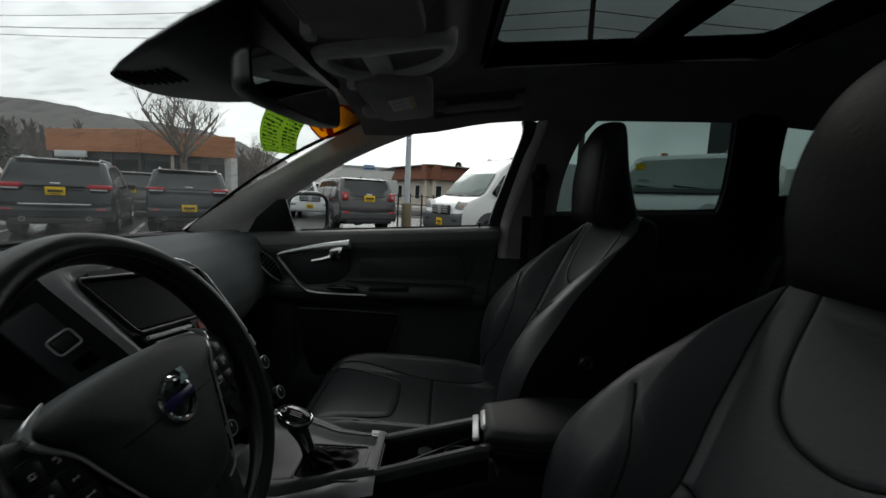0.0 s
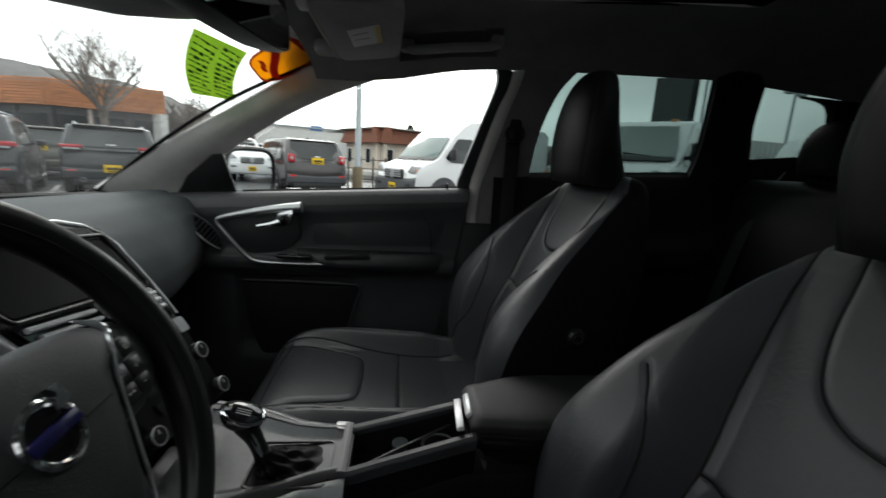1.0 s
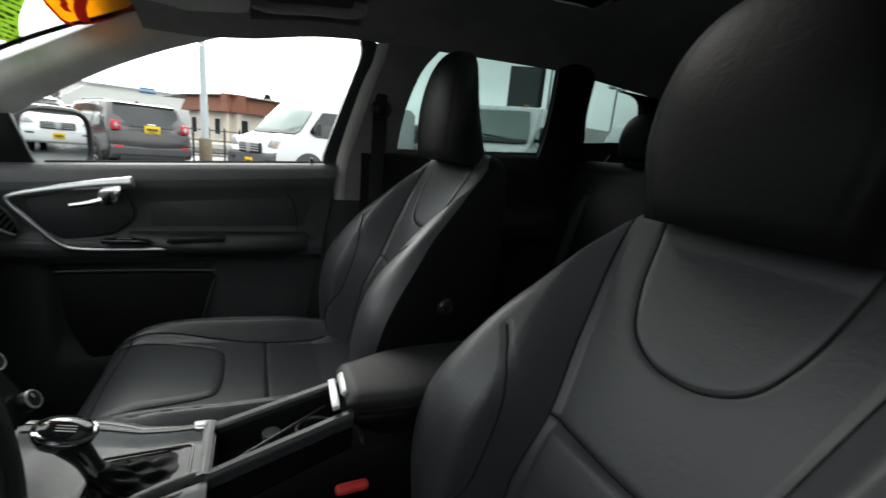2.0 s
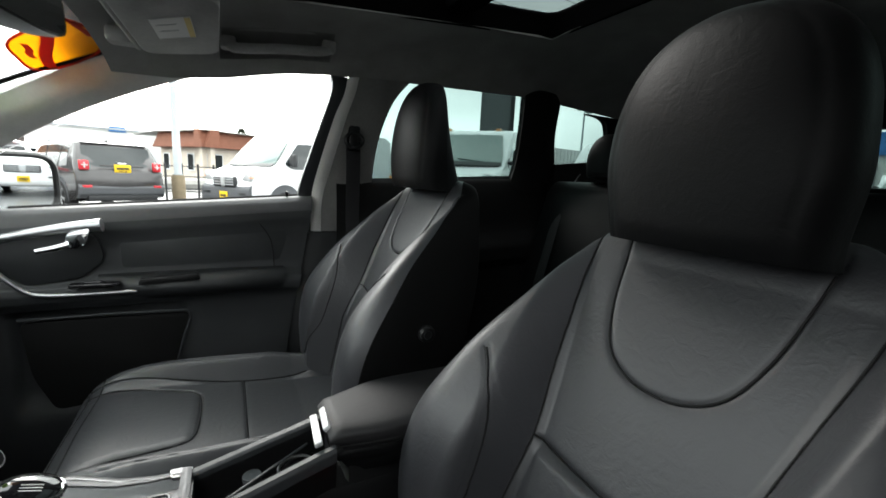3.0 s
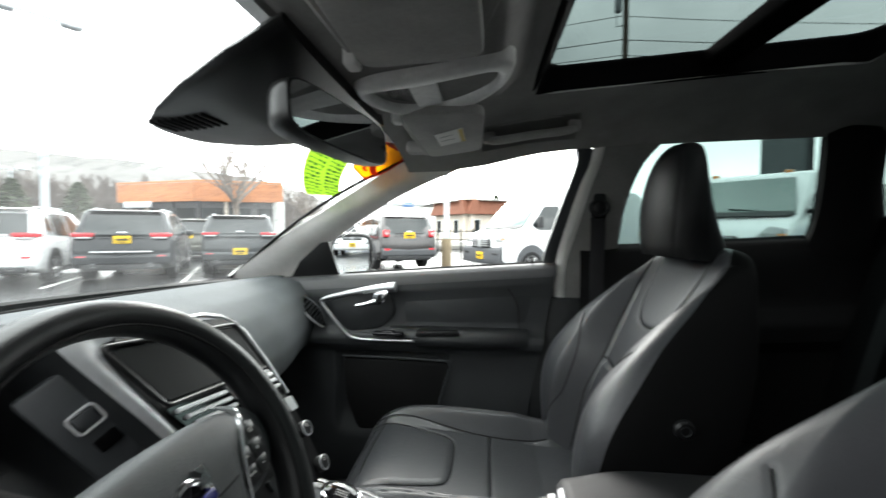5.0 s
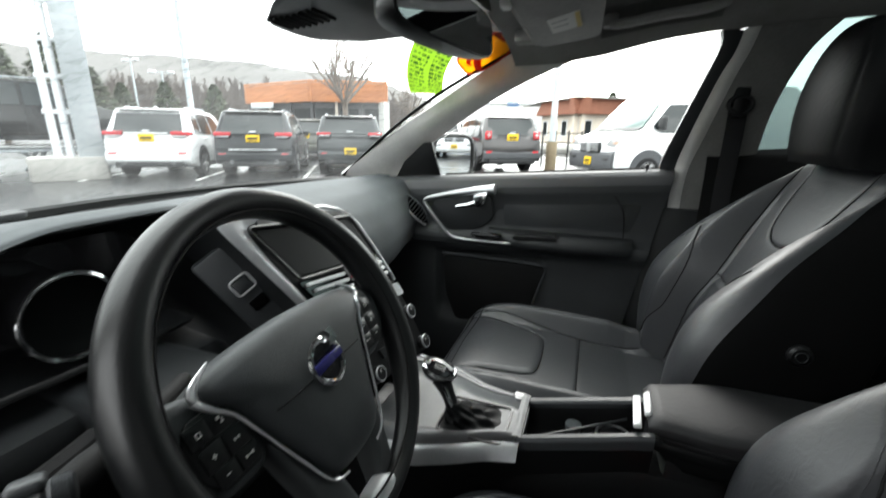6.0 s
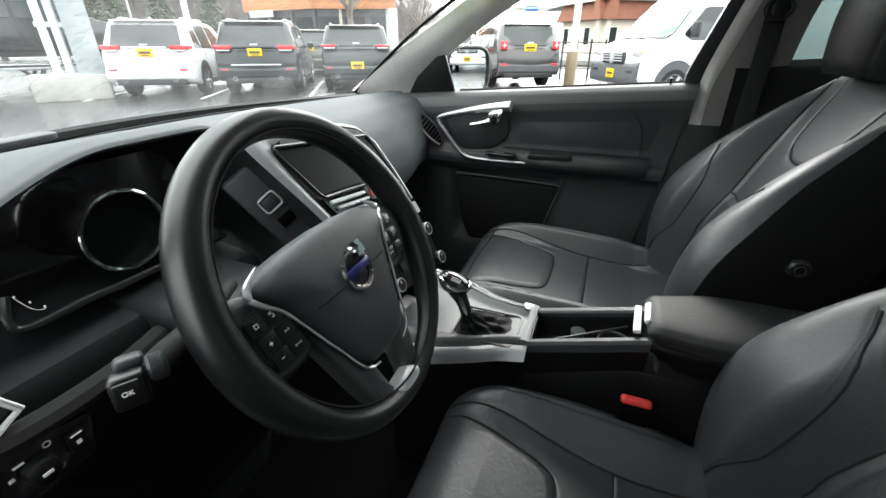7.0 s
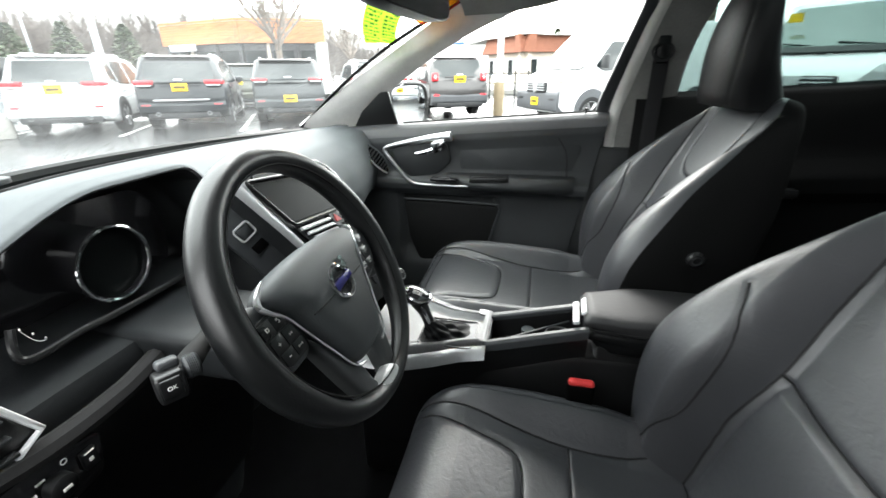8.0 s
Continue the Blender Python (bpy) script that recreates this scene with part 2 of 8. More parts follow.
PAINT_SLATE = material("slate_car_paint", (0.026, 0.031, 0.034), 0.25, 0.1, scale=6, coat=0.3)
PAINT_OLIVE = material("olive_car_paint", (0.09, 0.09, 0.075), 0.3, 0.3, scale=6, coat=0.5)
CLADDING = material("grey_bumper_plastic", (0.075, 0.078, 0.085), 0.6, scale=20)
CLAD_BLACK = material("black_bumper_plastic", (0.025, 0.026, 0.028), 0.55, scale=20)
CAR_GLASS = material("dark_car_window", (0.02, 0.026, 0.028), 0.06, scale=10, coat=0.5)
VAN_GLASS = material("greenish_windscreen", (0.13, 0.18, 0.168), 0.06, scale=10, coat=0.5)
TAIL_RED = material("red_tail_lamp", (0.5, 0.02, 0.03), 0.15, scale=30, coat=0.5)
LENS = material("clear_headlamp", (0.55, 0.56, 0.57), 0.12, 0.3, scale=30, coat=0.6)
AMBER = material("amber_lamp", (0.75, 0.28, 0.08), 0.2, scale=30, coat=0.5)
PLATE = material("yellow_dealer_plate", (0.85, 0.55, 0.01), 0.5, scale=30, spread=0.05)
PLATE_INK = material("dark_plate_ink", (0.08, 0.06, 0.02), 0.6, scale=30)
ALLOY = material("alloy_wheel", (0.5, 0.5, 0.51), 0.3, 0.9, scale=40)
TYRE = material("tyre_rubber", (0.014, 0.014, 0.015), 0.8, scale=40, bump=0.3)
STEEL = material("galvanised_steel", (0.42, 0.45, 0.47), 0.5, 0.4, scale=8, stain=0.15)
POLE_PAINT = material("pale_blue_grey_pole_paint", (0.5, 0.55, 0.58), 0.5, scale=6, stain=0.1)
WOOD_POLE = material("weathered_pole_wood", (0.12, 0.095, 0.07), 0.9, scale=12, spread=0.3, bump=0.4)
ORANGE_WOOD = material("orange_stained_slats", (0.62, 0.25, 0.10), 0.65, scale=3, spread=0.15, per_object=0.12, bump=0.3)
BROWN_ROOF = material("brown_mansard_shingle", (0.23, 0.095, 0.06), 0.85, scale=3, spread=0.25, per_object=0.1, bump=0.4)
CREAM = material("cream_stucco", (0.62, 0.55, 0.47), 0.9, scale=4, spread=0.1, bump=0.3)
WHITE_WALL = material("white_painted_wall", (0.72, 0.72, 0.70), 0.85, scale=2, spread=0.08, stain=0.1)
DARK_WALL = material("dark_shopfront", (0.08, 0.08, 0.085), 0.4, scale=2)
GREY_PANEL = material("dark_grey_metal_panel", (0.115, 0.125, 0.13), 0.55, scale=2, spread=0.06)
BLUE_SIGN = material("blue_sign_panel", (0.05, 0.2, 0.5), 0.5, scale=3)
SIGN_WHITE = material("white_sign_panel", (0.7, 0.72, 0.74), 0.5, scale=2, spread=0.05)
SIGN_INK = material("blue_grey_sign_ink", (0.2, 0.25, 0.32), 0.6)
BARK = material("grey_brown_bark", (0.20, 0.165, 0.14), 0.95, scale=14, spread=0.3, bump=0.5)
NEEDLES = material("conifer_needles", (0.10, 0.125, 0.075), 0.9, scale=5, spread=0.4)
SPOKE_GREY = material("satin_grey_spoke", (0.095, 0.10, 0.103), 0.38, 0.7, scale=120, spread=0.06, stain=0.05)
SILVER_MID = material("soft_brushed_aluminium", (0.33, 0.335, 0.34), 0.42, 1.0, scale=140, spread=0.08, stain=0.06)
LEATHER_MATT = leather_material("matt_armrest_leather", (0.0125, 0.0125, 0.0138), 0.58, 0.0012, ior=1.42)
HUB = material("grained_hub_plastic", (0.0437, 0.04848, 0.05129), 0.44, scale=90, spread=0.1, bump=0.3, bump_scale=800)
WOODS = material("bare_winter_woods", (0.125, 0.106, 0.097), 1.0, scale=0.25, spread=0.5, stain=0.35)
HILL = material("hazy_wooded_slope", (0.088, 0.083, 0.080), 1.0, scale=0.35, spread=0.45, stain=0.2)
GRASS = material("winter_grass", (0.10, 0.14, 0.04), 0.95, scale=2, spread=0.4)
LINE_PAINT = material("white_line_paint", (0.6, 0.6, 0.58), 0.7, scale=9, spread=0.2, stain=0.3)


# ---- mesh helpers ----
def mesh_object(name, bm, mat, smooth=40):
    me = bpy.data.meshes.new(name)
    bmesh.ops.recalc_face_normals(bm, faces=bm.faces[:])
    bm.to_mesh(me)
    bm.free()
    for one in (mat if isinstance(mat, (list, tuple)) else [mat]):
        me.materials.append(one)
    me.polygons.foreach_set("use_smooth", [True] * len(me.polygons))
    me.set_sharp_from_angle(angle=radians(smooth))
    return new(name, me)


def thing(name, at, label, category, group="", kind=""):
    ob = new(name)
    ob.location = at
    ob.empty_display_size = 0.05
    return tagged(ob, label, category, group, kind)


def part(name, bm, mat, parent, label="", smooth=40):
    """One mesh under a thing or a part, with its coordinates in the thing's own world place."""
    ob = mesh_object(name, bm, mat, smooth)
    ob.parent = parent
    if parent.type == "EMPTY":
        ob.matrix_parent_inverse = parent.matrix_basis.inverted()
    if label:
        ob["label"] = label
    return ob


def setting(name, bm, mat, label="", category="", smooth=40):
    return tagged(mesh_object(name, bm, mat, smooth), label, category, "", "structure")


def box(x0, x1, y0, y1, z0, z1, bevel=0.0, seg=2, m=None):
    bm = bmesh.new()
    bmesh.ops.create_cube(bm, size=1)
    for v in bm.verts:
        v.co = Vector(((x0 + x1) / 2 + v.co.x * (x1 - x0), (y0 + y1) / 2 + v.co.y * (y1 - y0), (z0 + z1) / 2 + v.co.z * (z1 - z0)))
    if bevel:
        bmesh.ops.bevel(bm, geom=bm.edges[:] + bm.verts[:], offset=bevel, segments=seg, profile=0.5, affect="EDGES")
    if m is not None:
        bm.transform(m)
    return bm


def prism(poly, axis, lo, hi, bevel=0.0, seg=2, m=None):
    """A flat outline (pairs) pushed along an axis: x takes (y, z), y takes (x, z), z takes (x, y)."""
    bm = bmesh.new()
    def at(p, d):
        return {"x": (d, p[0], p[1]), "y": (p[0], d, p[1]), "z": (p[0], p[1], d)}[axis]
    a = [bm.verts.new(at(p, lo)) for p in poly]
    b = [bm.verts.new(at(p, hi)) for p in poly]
    bm.faces.new(a)
    bm.faces.new(b[::-1])
    for i in range(len(poly)):
        j = (i + 1) % len(poly)
        bm.faces.new((a[j], a[i], b[i], b[j]))
    bmesh.ops.recalc_face_normals(bm, faces=bm.faces[:])
    if bevel:
        bmesh.ops.bevel(bm, geom=bm.edges[:], offset=bevel, segments=seg, profile=0.5, affect="EDGES", clamp_overlap=True)
    if m is not None:
        bm.transform(m)
    return bm


def skin(rings, closed=True, cap=True):
    """Faces between rings of equal count."""
    bm = bmesh.new()
    rows = [[bm.verts.new(p) for p in ring] for ring in rings]
    n = len(rows[0])
    for a, b in zip(rows, rows[1:]):
        for i in range(n if closed else n - 1):
            j = (i + 1) % n
            bm.faces.new((a[i], a[j], b[j], b[i]))
    if cap and closed:
        bm.faces.new(rows[0][::-1])
        bm.faces.new(rows[-1])
    return bm


def smooth_line(points, n):
    """n points on a soft curve through the given ones."""
    p = [Vector(q) for q in points]
    out = []
    for i in range(n):
        f = i / (n - 1) * (len(p) - 1)
        k = min(int(f), len(p) - 2)
        t = f - k
        a, b, c, d = p[max(k - 1, 0)], p[k], p[k + 1], p[min(k + 2, len(p) - 1)]
        out.append(0.5 * (2 * b + (c - a) * t + (2 * a - 5 * b + 4 * c - d) * t * t + (3 * b - a - 3 * c + d) * t ** 3))
    return out


def tube(points, r, seg=10, closed=False, flat=1.0, up=(0, 0, 1)):
    """A round (or flattened) bar along points. r: one radius or one for each point."""
    pts = [Vector(p) for p in points]
    n = len(pts)
    rings = []
    for i, p in enumerate(pts):
        d = (pts[(i + 1) % n] - pts[i - 1]) if closed else (pts[min(i + 1, n - 1)] - pts[max(i - 1, 0)])
        d.normalize()
        side = d.cross(Vector(up))
        if side.length < 1e-4:
            side = d.cross(Vector((1, 0, 0)))
        side.normalize()
        top = side.cross(d)
        rr = r[min(i, len(r) - 1)] if isinstance(r, (list, tuple)) else r
        rings.append([p + side * (rr * math.cos(2 * math.pi * k / seg)) + top * (rr * flat * math.sin(2 * math.pi * k / seg)) for k in range(seg)])
    if closed:
        rings.append(rings[0])
        bm = skin(rings, True, False)
        bmesh.ops.remove_doubles(bm, verts=bm.verts[:], dist=1e-6)
        return bm
    return skin(rings)


def sheet(fn, nu, nv, thick=0.0):
    """A surface fn(u, v), u and v from 0 to 1, given some thickness along its normals."""
    bm = bmesh.new()
    g = [[bm.verts.new(fn(i / nu, j / nv)) for j in range(nv + 1)] for i in range(nu + 1)]
    for i in range(nu):
        for j in range(nv):
            bm.faces.new((g[i][j], g[i + 1][j], g[i + 1][j + 1], g[i][j + 1]))
    if thick:
        bmesh.ops.solidify(bm, geom=bm.faces[:], thickness=thick)
    return bm


def lathe(profile, seg=24, m=None):
    """A turned shape round z from pairs of radius and height."""
    rings = [[(r * math.cos(2 * math.pi * k / seg), r * math.sin(2 * math.pi * k / seg), z) for k in range(seg)] for r, z in profile]
    bm = skin(rings)
    if m is not None:
        bm.transform(m)
    return bm


def joined(*bms):
    out = bmesh.new()
    for b in bms:
        me = bpy.data.meshes.new("piece")
        b.to_mesh(me)
        b.free()
        out.from_mesh(me)
        bpy.data.meshes.remove(me)
    return out


def lerp(a, b, t):
    return a + (b - a) * t


def curve_at(table, x):
    """A value from pairs of place and value, straight between them."""
    return float(np.interp(x, [p for p, _ in table], [q for _, q in table]))


def softstep(a, b, x):
    t = min(max((x - a) / (b - a), 0.0), 1.0)
    return t * t * (3 - 2 * t)


def rounded(poly, r, n=5):
    """A flat outline with its corners rounded."""
    out = []
    k = len(poly)
    for i in range(k):
        p, a, b = Vector(poly[i]), Vector(poly[i - 1]), Vector(poly[(i + 1) % k])
        da, db = (a - p), (b - p)
        d = min(r, da.length * 0.45, db.length * 0.45)
        s, e = p + da.normalized() * d, p + db.normalized() * d
        for j in range(n + 1):
            t = j / n
            out.append(tuple((1 - t) ** 2 * s + 2 * t * (1 - t) * p + t * t * e))
    return out


# ---- the car's shell ----
def side_x(z):
    """The lean of the side windows."""
    return 0.737 - 0.4 * (z - 1.177)


def sill_z(y):
    return 1.118 + (0.75 - y) * 0.07


CEIL = [(-1.62, 1.55), (-1.2, 1.605), (-0.6, 1.64), (-0.3, 1.625), (0.13, 1.587), (0.3, 1.557), (0.42, 1.525), (0.47, 1.50)]
RAIL = [(-1.62, 1.47), (-1.2, 1.50), (-0.7, 1.535), (-0.25, 1.522), (0.0, 1.51), (0.1, 1.50), (0.25, 1.468), (0.36, 1.452), (0.47, 1.448)]
RAILX = [(-1.62, 0.57), (-0.7, 0.598), (0.0, 0.607), (0.25, 0.622), (0.47, 0.60)]


def ceiling_point(x, y):
    h = curve_at(RAILX, y)
    u = min(abs(x) / h, 1.0)
    low, top = curve_at(RAIL, y), curve_at(CEIL, y)
    return Vector((x, y, low + (top - low) * (1 - u ** 4.5)))


def build_ceiling():
    xs = [0.0, 0.1, 0.2, 0.29, 0.33, 0.36, 0.40, 0.44, 0.48, 0.51, 0.54, 0.56, 0.575, 0.59, 0.61, 0.63]
    xs = [-x for x in xs[:0:-1]] + xs
    ys = [-1.62, -1.5, -1.35, -1.2, -1.0, -0.8, -0.7, -0.62, -0.56, -0.48, -0.4, -0.3, -0.2, -0.1, 0.0, 0.08, 0.13, 0.18, 0.24, 0.3, 0.36, 0.42, 0.45, 0.47]
    bm = bmesh.new()
    rows = []
    for y in ys:
        h = curve_at(RAILX, y)
        rows.append([bm.verts.new(ceiling_point(max(-h, min(h, x)) if abs(x) < 0.62 else math.copysign(h, x), y)) for x in xs])
    for j in range(len(ys) - 1):
        for i in range(len(xs) - 1):
            if abs((xs[i] + xs[i + 1]) / 2) < 0.33 and -0.56 < (ys[j] + ys[j + 1]) / 2 < 0.13:
                continue
            try:
                bm.faces.new((rows[j][i], rows[j][i + 1], rows[j + 1][i + 1], rows[j + 1][i]))
            except ValueError:
                pass
    bmesh.ops.remove_doubles(bm, verts=bm.verts[:], dist=1e-5)
    upper = bmesh.ops.extrude_face_region(bm, geom=bm.faces[:])
    bmesh.ops.translate(bm, vec=(0, 0, 0.014), verts=[v for v in upper["geom"] if isinstance(v, bmesh.types.BMVert)])
    setting("ceiling", bm, HEADLINER, "grey cloth headliner of the car cabin", "headliner")


build_ceiling()

# Outer roof skin above the headliner, open over the glass panels.
def roof_skin():
    bm = bmesh.new()
    xs = [-0.645, -0.6, -0.45, -0.345, 0.345, 0.45, 0.6, 0.645]
    ys = [-1.75, -1.3, -0.9, -0.6, -0.3, 0.0, 0.15, 0.4, 0.55]
    rows = [[bm.verts.new((x, y, lerp(curve_at(CEIL, y) + 0.055, curve_at(RAIL, y) + 0.04, softstep(0.38, 0.68, abs(x)) * 1.25))) for x in xs] for y in ys]
    for j in range(len(ys) - 1):
        for i in range(len(xs) - 1):
            if i == 3 and -0.6 < (ys[j] + ys[j + 1]) / 2 < 0.15:
                continue
            bm.faces.new((rows[j][i], rows[j][i + 1], rows[j + 1][i + 1], rows[j + 1][i]))
    bmesh.ops.solidify(bm, geom=bm.faces[:], thickness=0.004)
    setting("roof", bm, BODY_PAINT, "dark painted steel car roof", "roof")


roof_skin()
setting("floor", box(-0.74, 0.74, -1.72, 1.18, 0.30, 0.34), CARPET, "black carpeted floor of the car", "floor")
setting("wall_front", box(-0.74, 0.74, 1.12, 1.18, 0.34, 1.06), CARPET, "black felt firewall below the dashboard", "firewall")


def pillar(name, edge_a, edge_b, bulge, mat, label, n=24, k=8, thick=0.025, mirror=False, inward=(-1, 0, 0)):
    """A trim shell stretched between two edge lines, bowed inwards."""
    a, b = smooth_line(edge_a, n), smooth_line(edge_b, n)
    w = Vector(inward)
    def at(u, v):
        i = min(int(round(u * (n - 1))), n - 1)
        p = a[i].lerp(b[i], v) + w * (bulge * math.sin(math.pi * v))
        return Vector((-p.x, p.y, p.z)) if mirror else p
    bm = sheet(at, n - 1, k)
    out = Vector((-w.x * (-1 if mirror else 1), -w.y, 0)) * thick
    far = bmesh.ops.extrude_face_region(bm, geom=bm.faces[:])
    bmesh.ops.translate(bm, vec=out, verts=[v for v in far["geom"] if isinstance(v, bmesh.types.BMVert)])
    return setting(name, bm, mat, label, "pillar trim")


A_IN = [(0.70, 1.11, 1.112), (0.685, 1.07, 1.137), (0.66, 0.853, 1.277), (0.642, 0.684, 1.374), (0.60, 0.477, 1.490)]
A_OUT = [(0.772, 0.95, 1.06), (0.752, 0.86, 1.163), (0.69, 0.62, 1.322), (0.650, 0.44, 1.413), (0.610, 0.24, 1.487)]
for flip in (False, True):
    side = "left" if flip else "right"
    pillar("pillar_front_" + side, A_IN, A_OUT, 0.022, TRIM_GREY, "pale grey windscreen pillar trim", mirror=flip, inward=(-0.6, -0.7, 0.1))
    edge = [(0.606, -0.022, 1.512), (0.616, -0.026, 1.47), (0.665, 0.008, 1.349), (0.718, 0.045, 1.215), (0.74, 0.05, 1.165), (0.745, 0.052, 1.06)]
    strip = [(0.604, -0.068, 1.512), (0.618, -0.06, 1.464), (0.645, -0.038, 1.401), (0.706, 0.0, 1.245), (0.733, 0.012, 1.165), (0.738, 0.014, 1.055)]
    inner = [(0.600, -0.10, 1.516), (0.614, -0.092, 1.47), (0.637, -0.072, 1.402), (0.696, -0.043, 1.265), (0.724, -0.02, 1.165), (0.728, -0.016, 1.055)]
    pillar("pillar_frame_" + side, edge, strip, 0.004, PAD_MID, "black rubber-edged door frame", mirror=flip)
    pillar("pillar_middle_" + side, strip, inner, 0.006, TRIM_GREY, "pale grey middle pillar trim beside the front door", mirror=flip)
    pillar("pillar_middle_back_" + side, inner, [(0.598, -0.255, 1.524), (0.622, -0.21, 1.46), (0.668, -0.182, 1.35), (0.71, -0.176, 1.23), (0.744, -0.17, 1.055)], 0.006, SHADE_GREY,
           "grey cloth-covered middle pillar, darkened for its shade", mirror=flip)
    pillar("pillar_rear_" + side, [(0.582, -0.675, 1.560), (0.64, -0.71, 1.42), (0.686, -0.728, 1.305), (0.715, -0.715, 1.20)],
           [(0.582, -0.833, 1.548), (0.64, -0.868, 1.42), (0.685, -0.915, 1.307), (0.72, -0.93, 1.20)], 0.025, DARKENED_TRIM, "black rear pillar trim", mirror=flip)
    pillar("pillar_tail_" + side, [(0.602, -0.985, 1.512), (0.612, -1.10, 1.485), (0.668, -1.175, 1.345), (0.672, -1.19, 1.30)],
           [(0.57, -1.62, 1.48), (0.60, -1.64, 1.43), (0.66, -1.66, 1.32), (0.68, -1.68, 1.20)], 0.02, DARKENED_TRIM, "black luggage-bay pillar trim", mirror=flip)
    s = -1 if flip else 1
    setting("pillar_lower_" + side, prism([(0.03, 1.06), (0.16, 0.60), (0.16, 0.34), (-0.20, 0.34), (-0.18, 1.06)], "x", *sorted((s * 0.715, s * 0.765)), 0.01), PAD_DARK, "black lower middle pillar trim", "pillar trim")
    setting("wall_rear_" + side, joined(prism([(-0.90, 1.318), (-1.16, 1.345), (-1.20, 1.315), (-1.66, 1.33), (-1.70, 0.34), (-0.93, 0.34)], "x", *sorted((s * 0.66, s * 0.74)))), DARKENED_TRIM, "black luggage-bay side trim", "side trim")
for side, s in (("right", 1), ("left", -1)):
    setting("kick_panel_" + side, box(*sorted((s * 0.715, s * 0.775)), 0.93, 1.19, 0.33, 1.075, 0.004), CARPET, "black footwell side lining", "kick panel")
    setting("door_sill_" + side, box(*sorted((s * 0.69, s * 0.83)), -0.95, 1.15, 0.27, 0.425, 0.01), PLASTIC, "black plastic door sill", "door sill")
    setting("tail_corner_" + side, prism([(-1.55, 1.28), (-1.80, 1.28), (-1.80, 1.60), (-1.40, 1.60), (-1.40, 1.53), (-1.52, 1.50)], "x", *sorted((s * 0.565, s * 0.75)), 0.004), PAD_DARK, "black tailgate corner trim", "pillar trim")
# Added and unseen: a cap and a panel that keep daylight off the driver's side.
setting("shade_cap_left", prism([(0.50, 1.50), (0.50, 1.585), (-0.34, 1.60), (-0.34, 1.545)], "x", -0.97, -0.60, 0.004), PAD_DARK, "added unseen black cap that blocks light over the driver's door opening", "roof rail")
setting("shade_panel_left", prism([(0.99, 0.36), (0.99, 1.0), (0.52, 1.03), (0.44, 1.10), (0.40, 1.56), (-0.34, 1.56), (-0.34, 0.36)], "x", -0.95, -0.87, 0.02), PAD_DARK, "added unseen black panel that blocks light on the driver's side", "side panel")
setting("wall_rear", joined(box(-0.72, 0.72, -1.78, -1.70, 0.34, 1.28, 0.01), box(-0.60, 0.60, -1.70, -1.60, 1.47, 1.56, 0.01)), DARKENED_TRIM, "black tailgate trim below the rear window", "tailgate trim")


def pane(name, outline, mat, label, thick=0.005):
    """A flat or gently bowed pane from its outline in space."""
    bm = bmesh.new()
    vs = [bm.verts.new(p) for p in outline]
    f = bm.faces.new(vs)
    bmesh.ops.recalc_face_normals(bm, faces=[f])
    bmesh.ops.solidify(bm, geom=bm.faces[:], thickness=thick)
    ob = setting(name, bm, mat, label, "window")
    ob.visible_shadow = False
    return ob


def windscreen(u, v):
    u = 2 * u - 1
    base = Vector((0.735 * u, 1.36 - 0.27 * u * u, 1.085 + 0.03 * u * u))
    top = Vector((0.625 * u, 0.485 - 0.02 * u * u, 1.53 - 0.035 * u * u))
    p = base.lerp(top, v)
    p.z += 0.035 * math.sin(math.pi * v)
    p.y += 0.05 * math.sin(math.pi * v) * (1 - u * u)
    return p


ob = setting("window_1", sheet(windscreen, 64, 40, 0.004), CLEAR, "clear laminated windscreen with stickers", "windscreen")
ob.visible_shadow = False
edge = [windscreen(0.985, v) - Vector((0.012, 0.0, 0.004)) for v in np.linspace(0, 1, 24)]
setting("trim_windscreen", tube(edge, 0.011, 6, flat=0.4), RUBBER, "black edge of the windscreen", "trim")
for n, flip in ((2, 1), (3, -1)):
    if flip > 0:
        pane("window_%d" % n, [(flip * (side_x(z) + 0.012), y, z) for y, z in ((0.90, 1.08), (0.72, 1.25), (0.49, 1.39), (0.25, 1.48), (0.0, 1.53), (-0.06, 1.50), (-0.03, 1.2), (0.01, 1.10))], CLEAR_SIDE, "clear front door glass")
    pane("window_%d" % (n + 2), [(flip * (side_x(z) + 0.012), y, z) for y, z in ((-0.15, 1.20), (-0.16, 1.42), (-0.24, 1.57), (-0.72, 1.585), (-0.75, 1.22))], TINT, "tinted rear door glass")
    pane("window_%d" % (n + 4), [(flip * (side_x(z) + 0.012), y, z) for y, z in ((-0.78, 1.58), (-0.91, 1.29), (-1.22, 1.32), (-1.2, 1.56), (-0.98, 1.575))], TINT, "tinted rear quarter glass")
pane("window_8", [(-0.56, -1.63, 1.49), (0.56, -1.63, 1.49), (0.60, -1.74, 1.27), (-0.60, -1.74, 1.27)], TINT, "tinted tailgate glass")

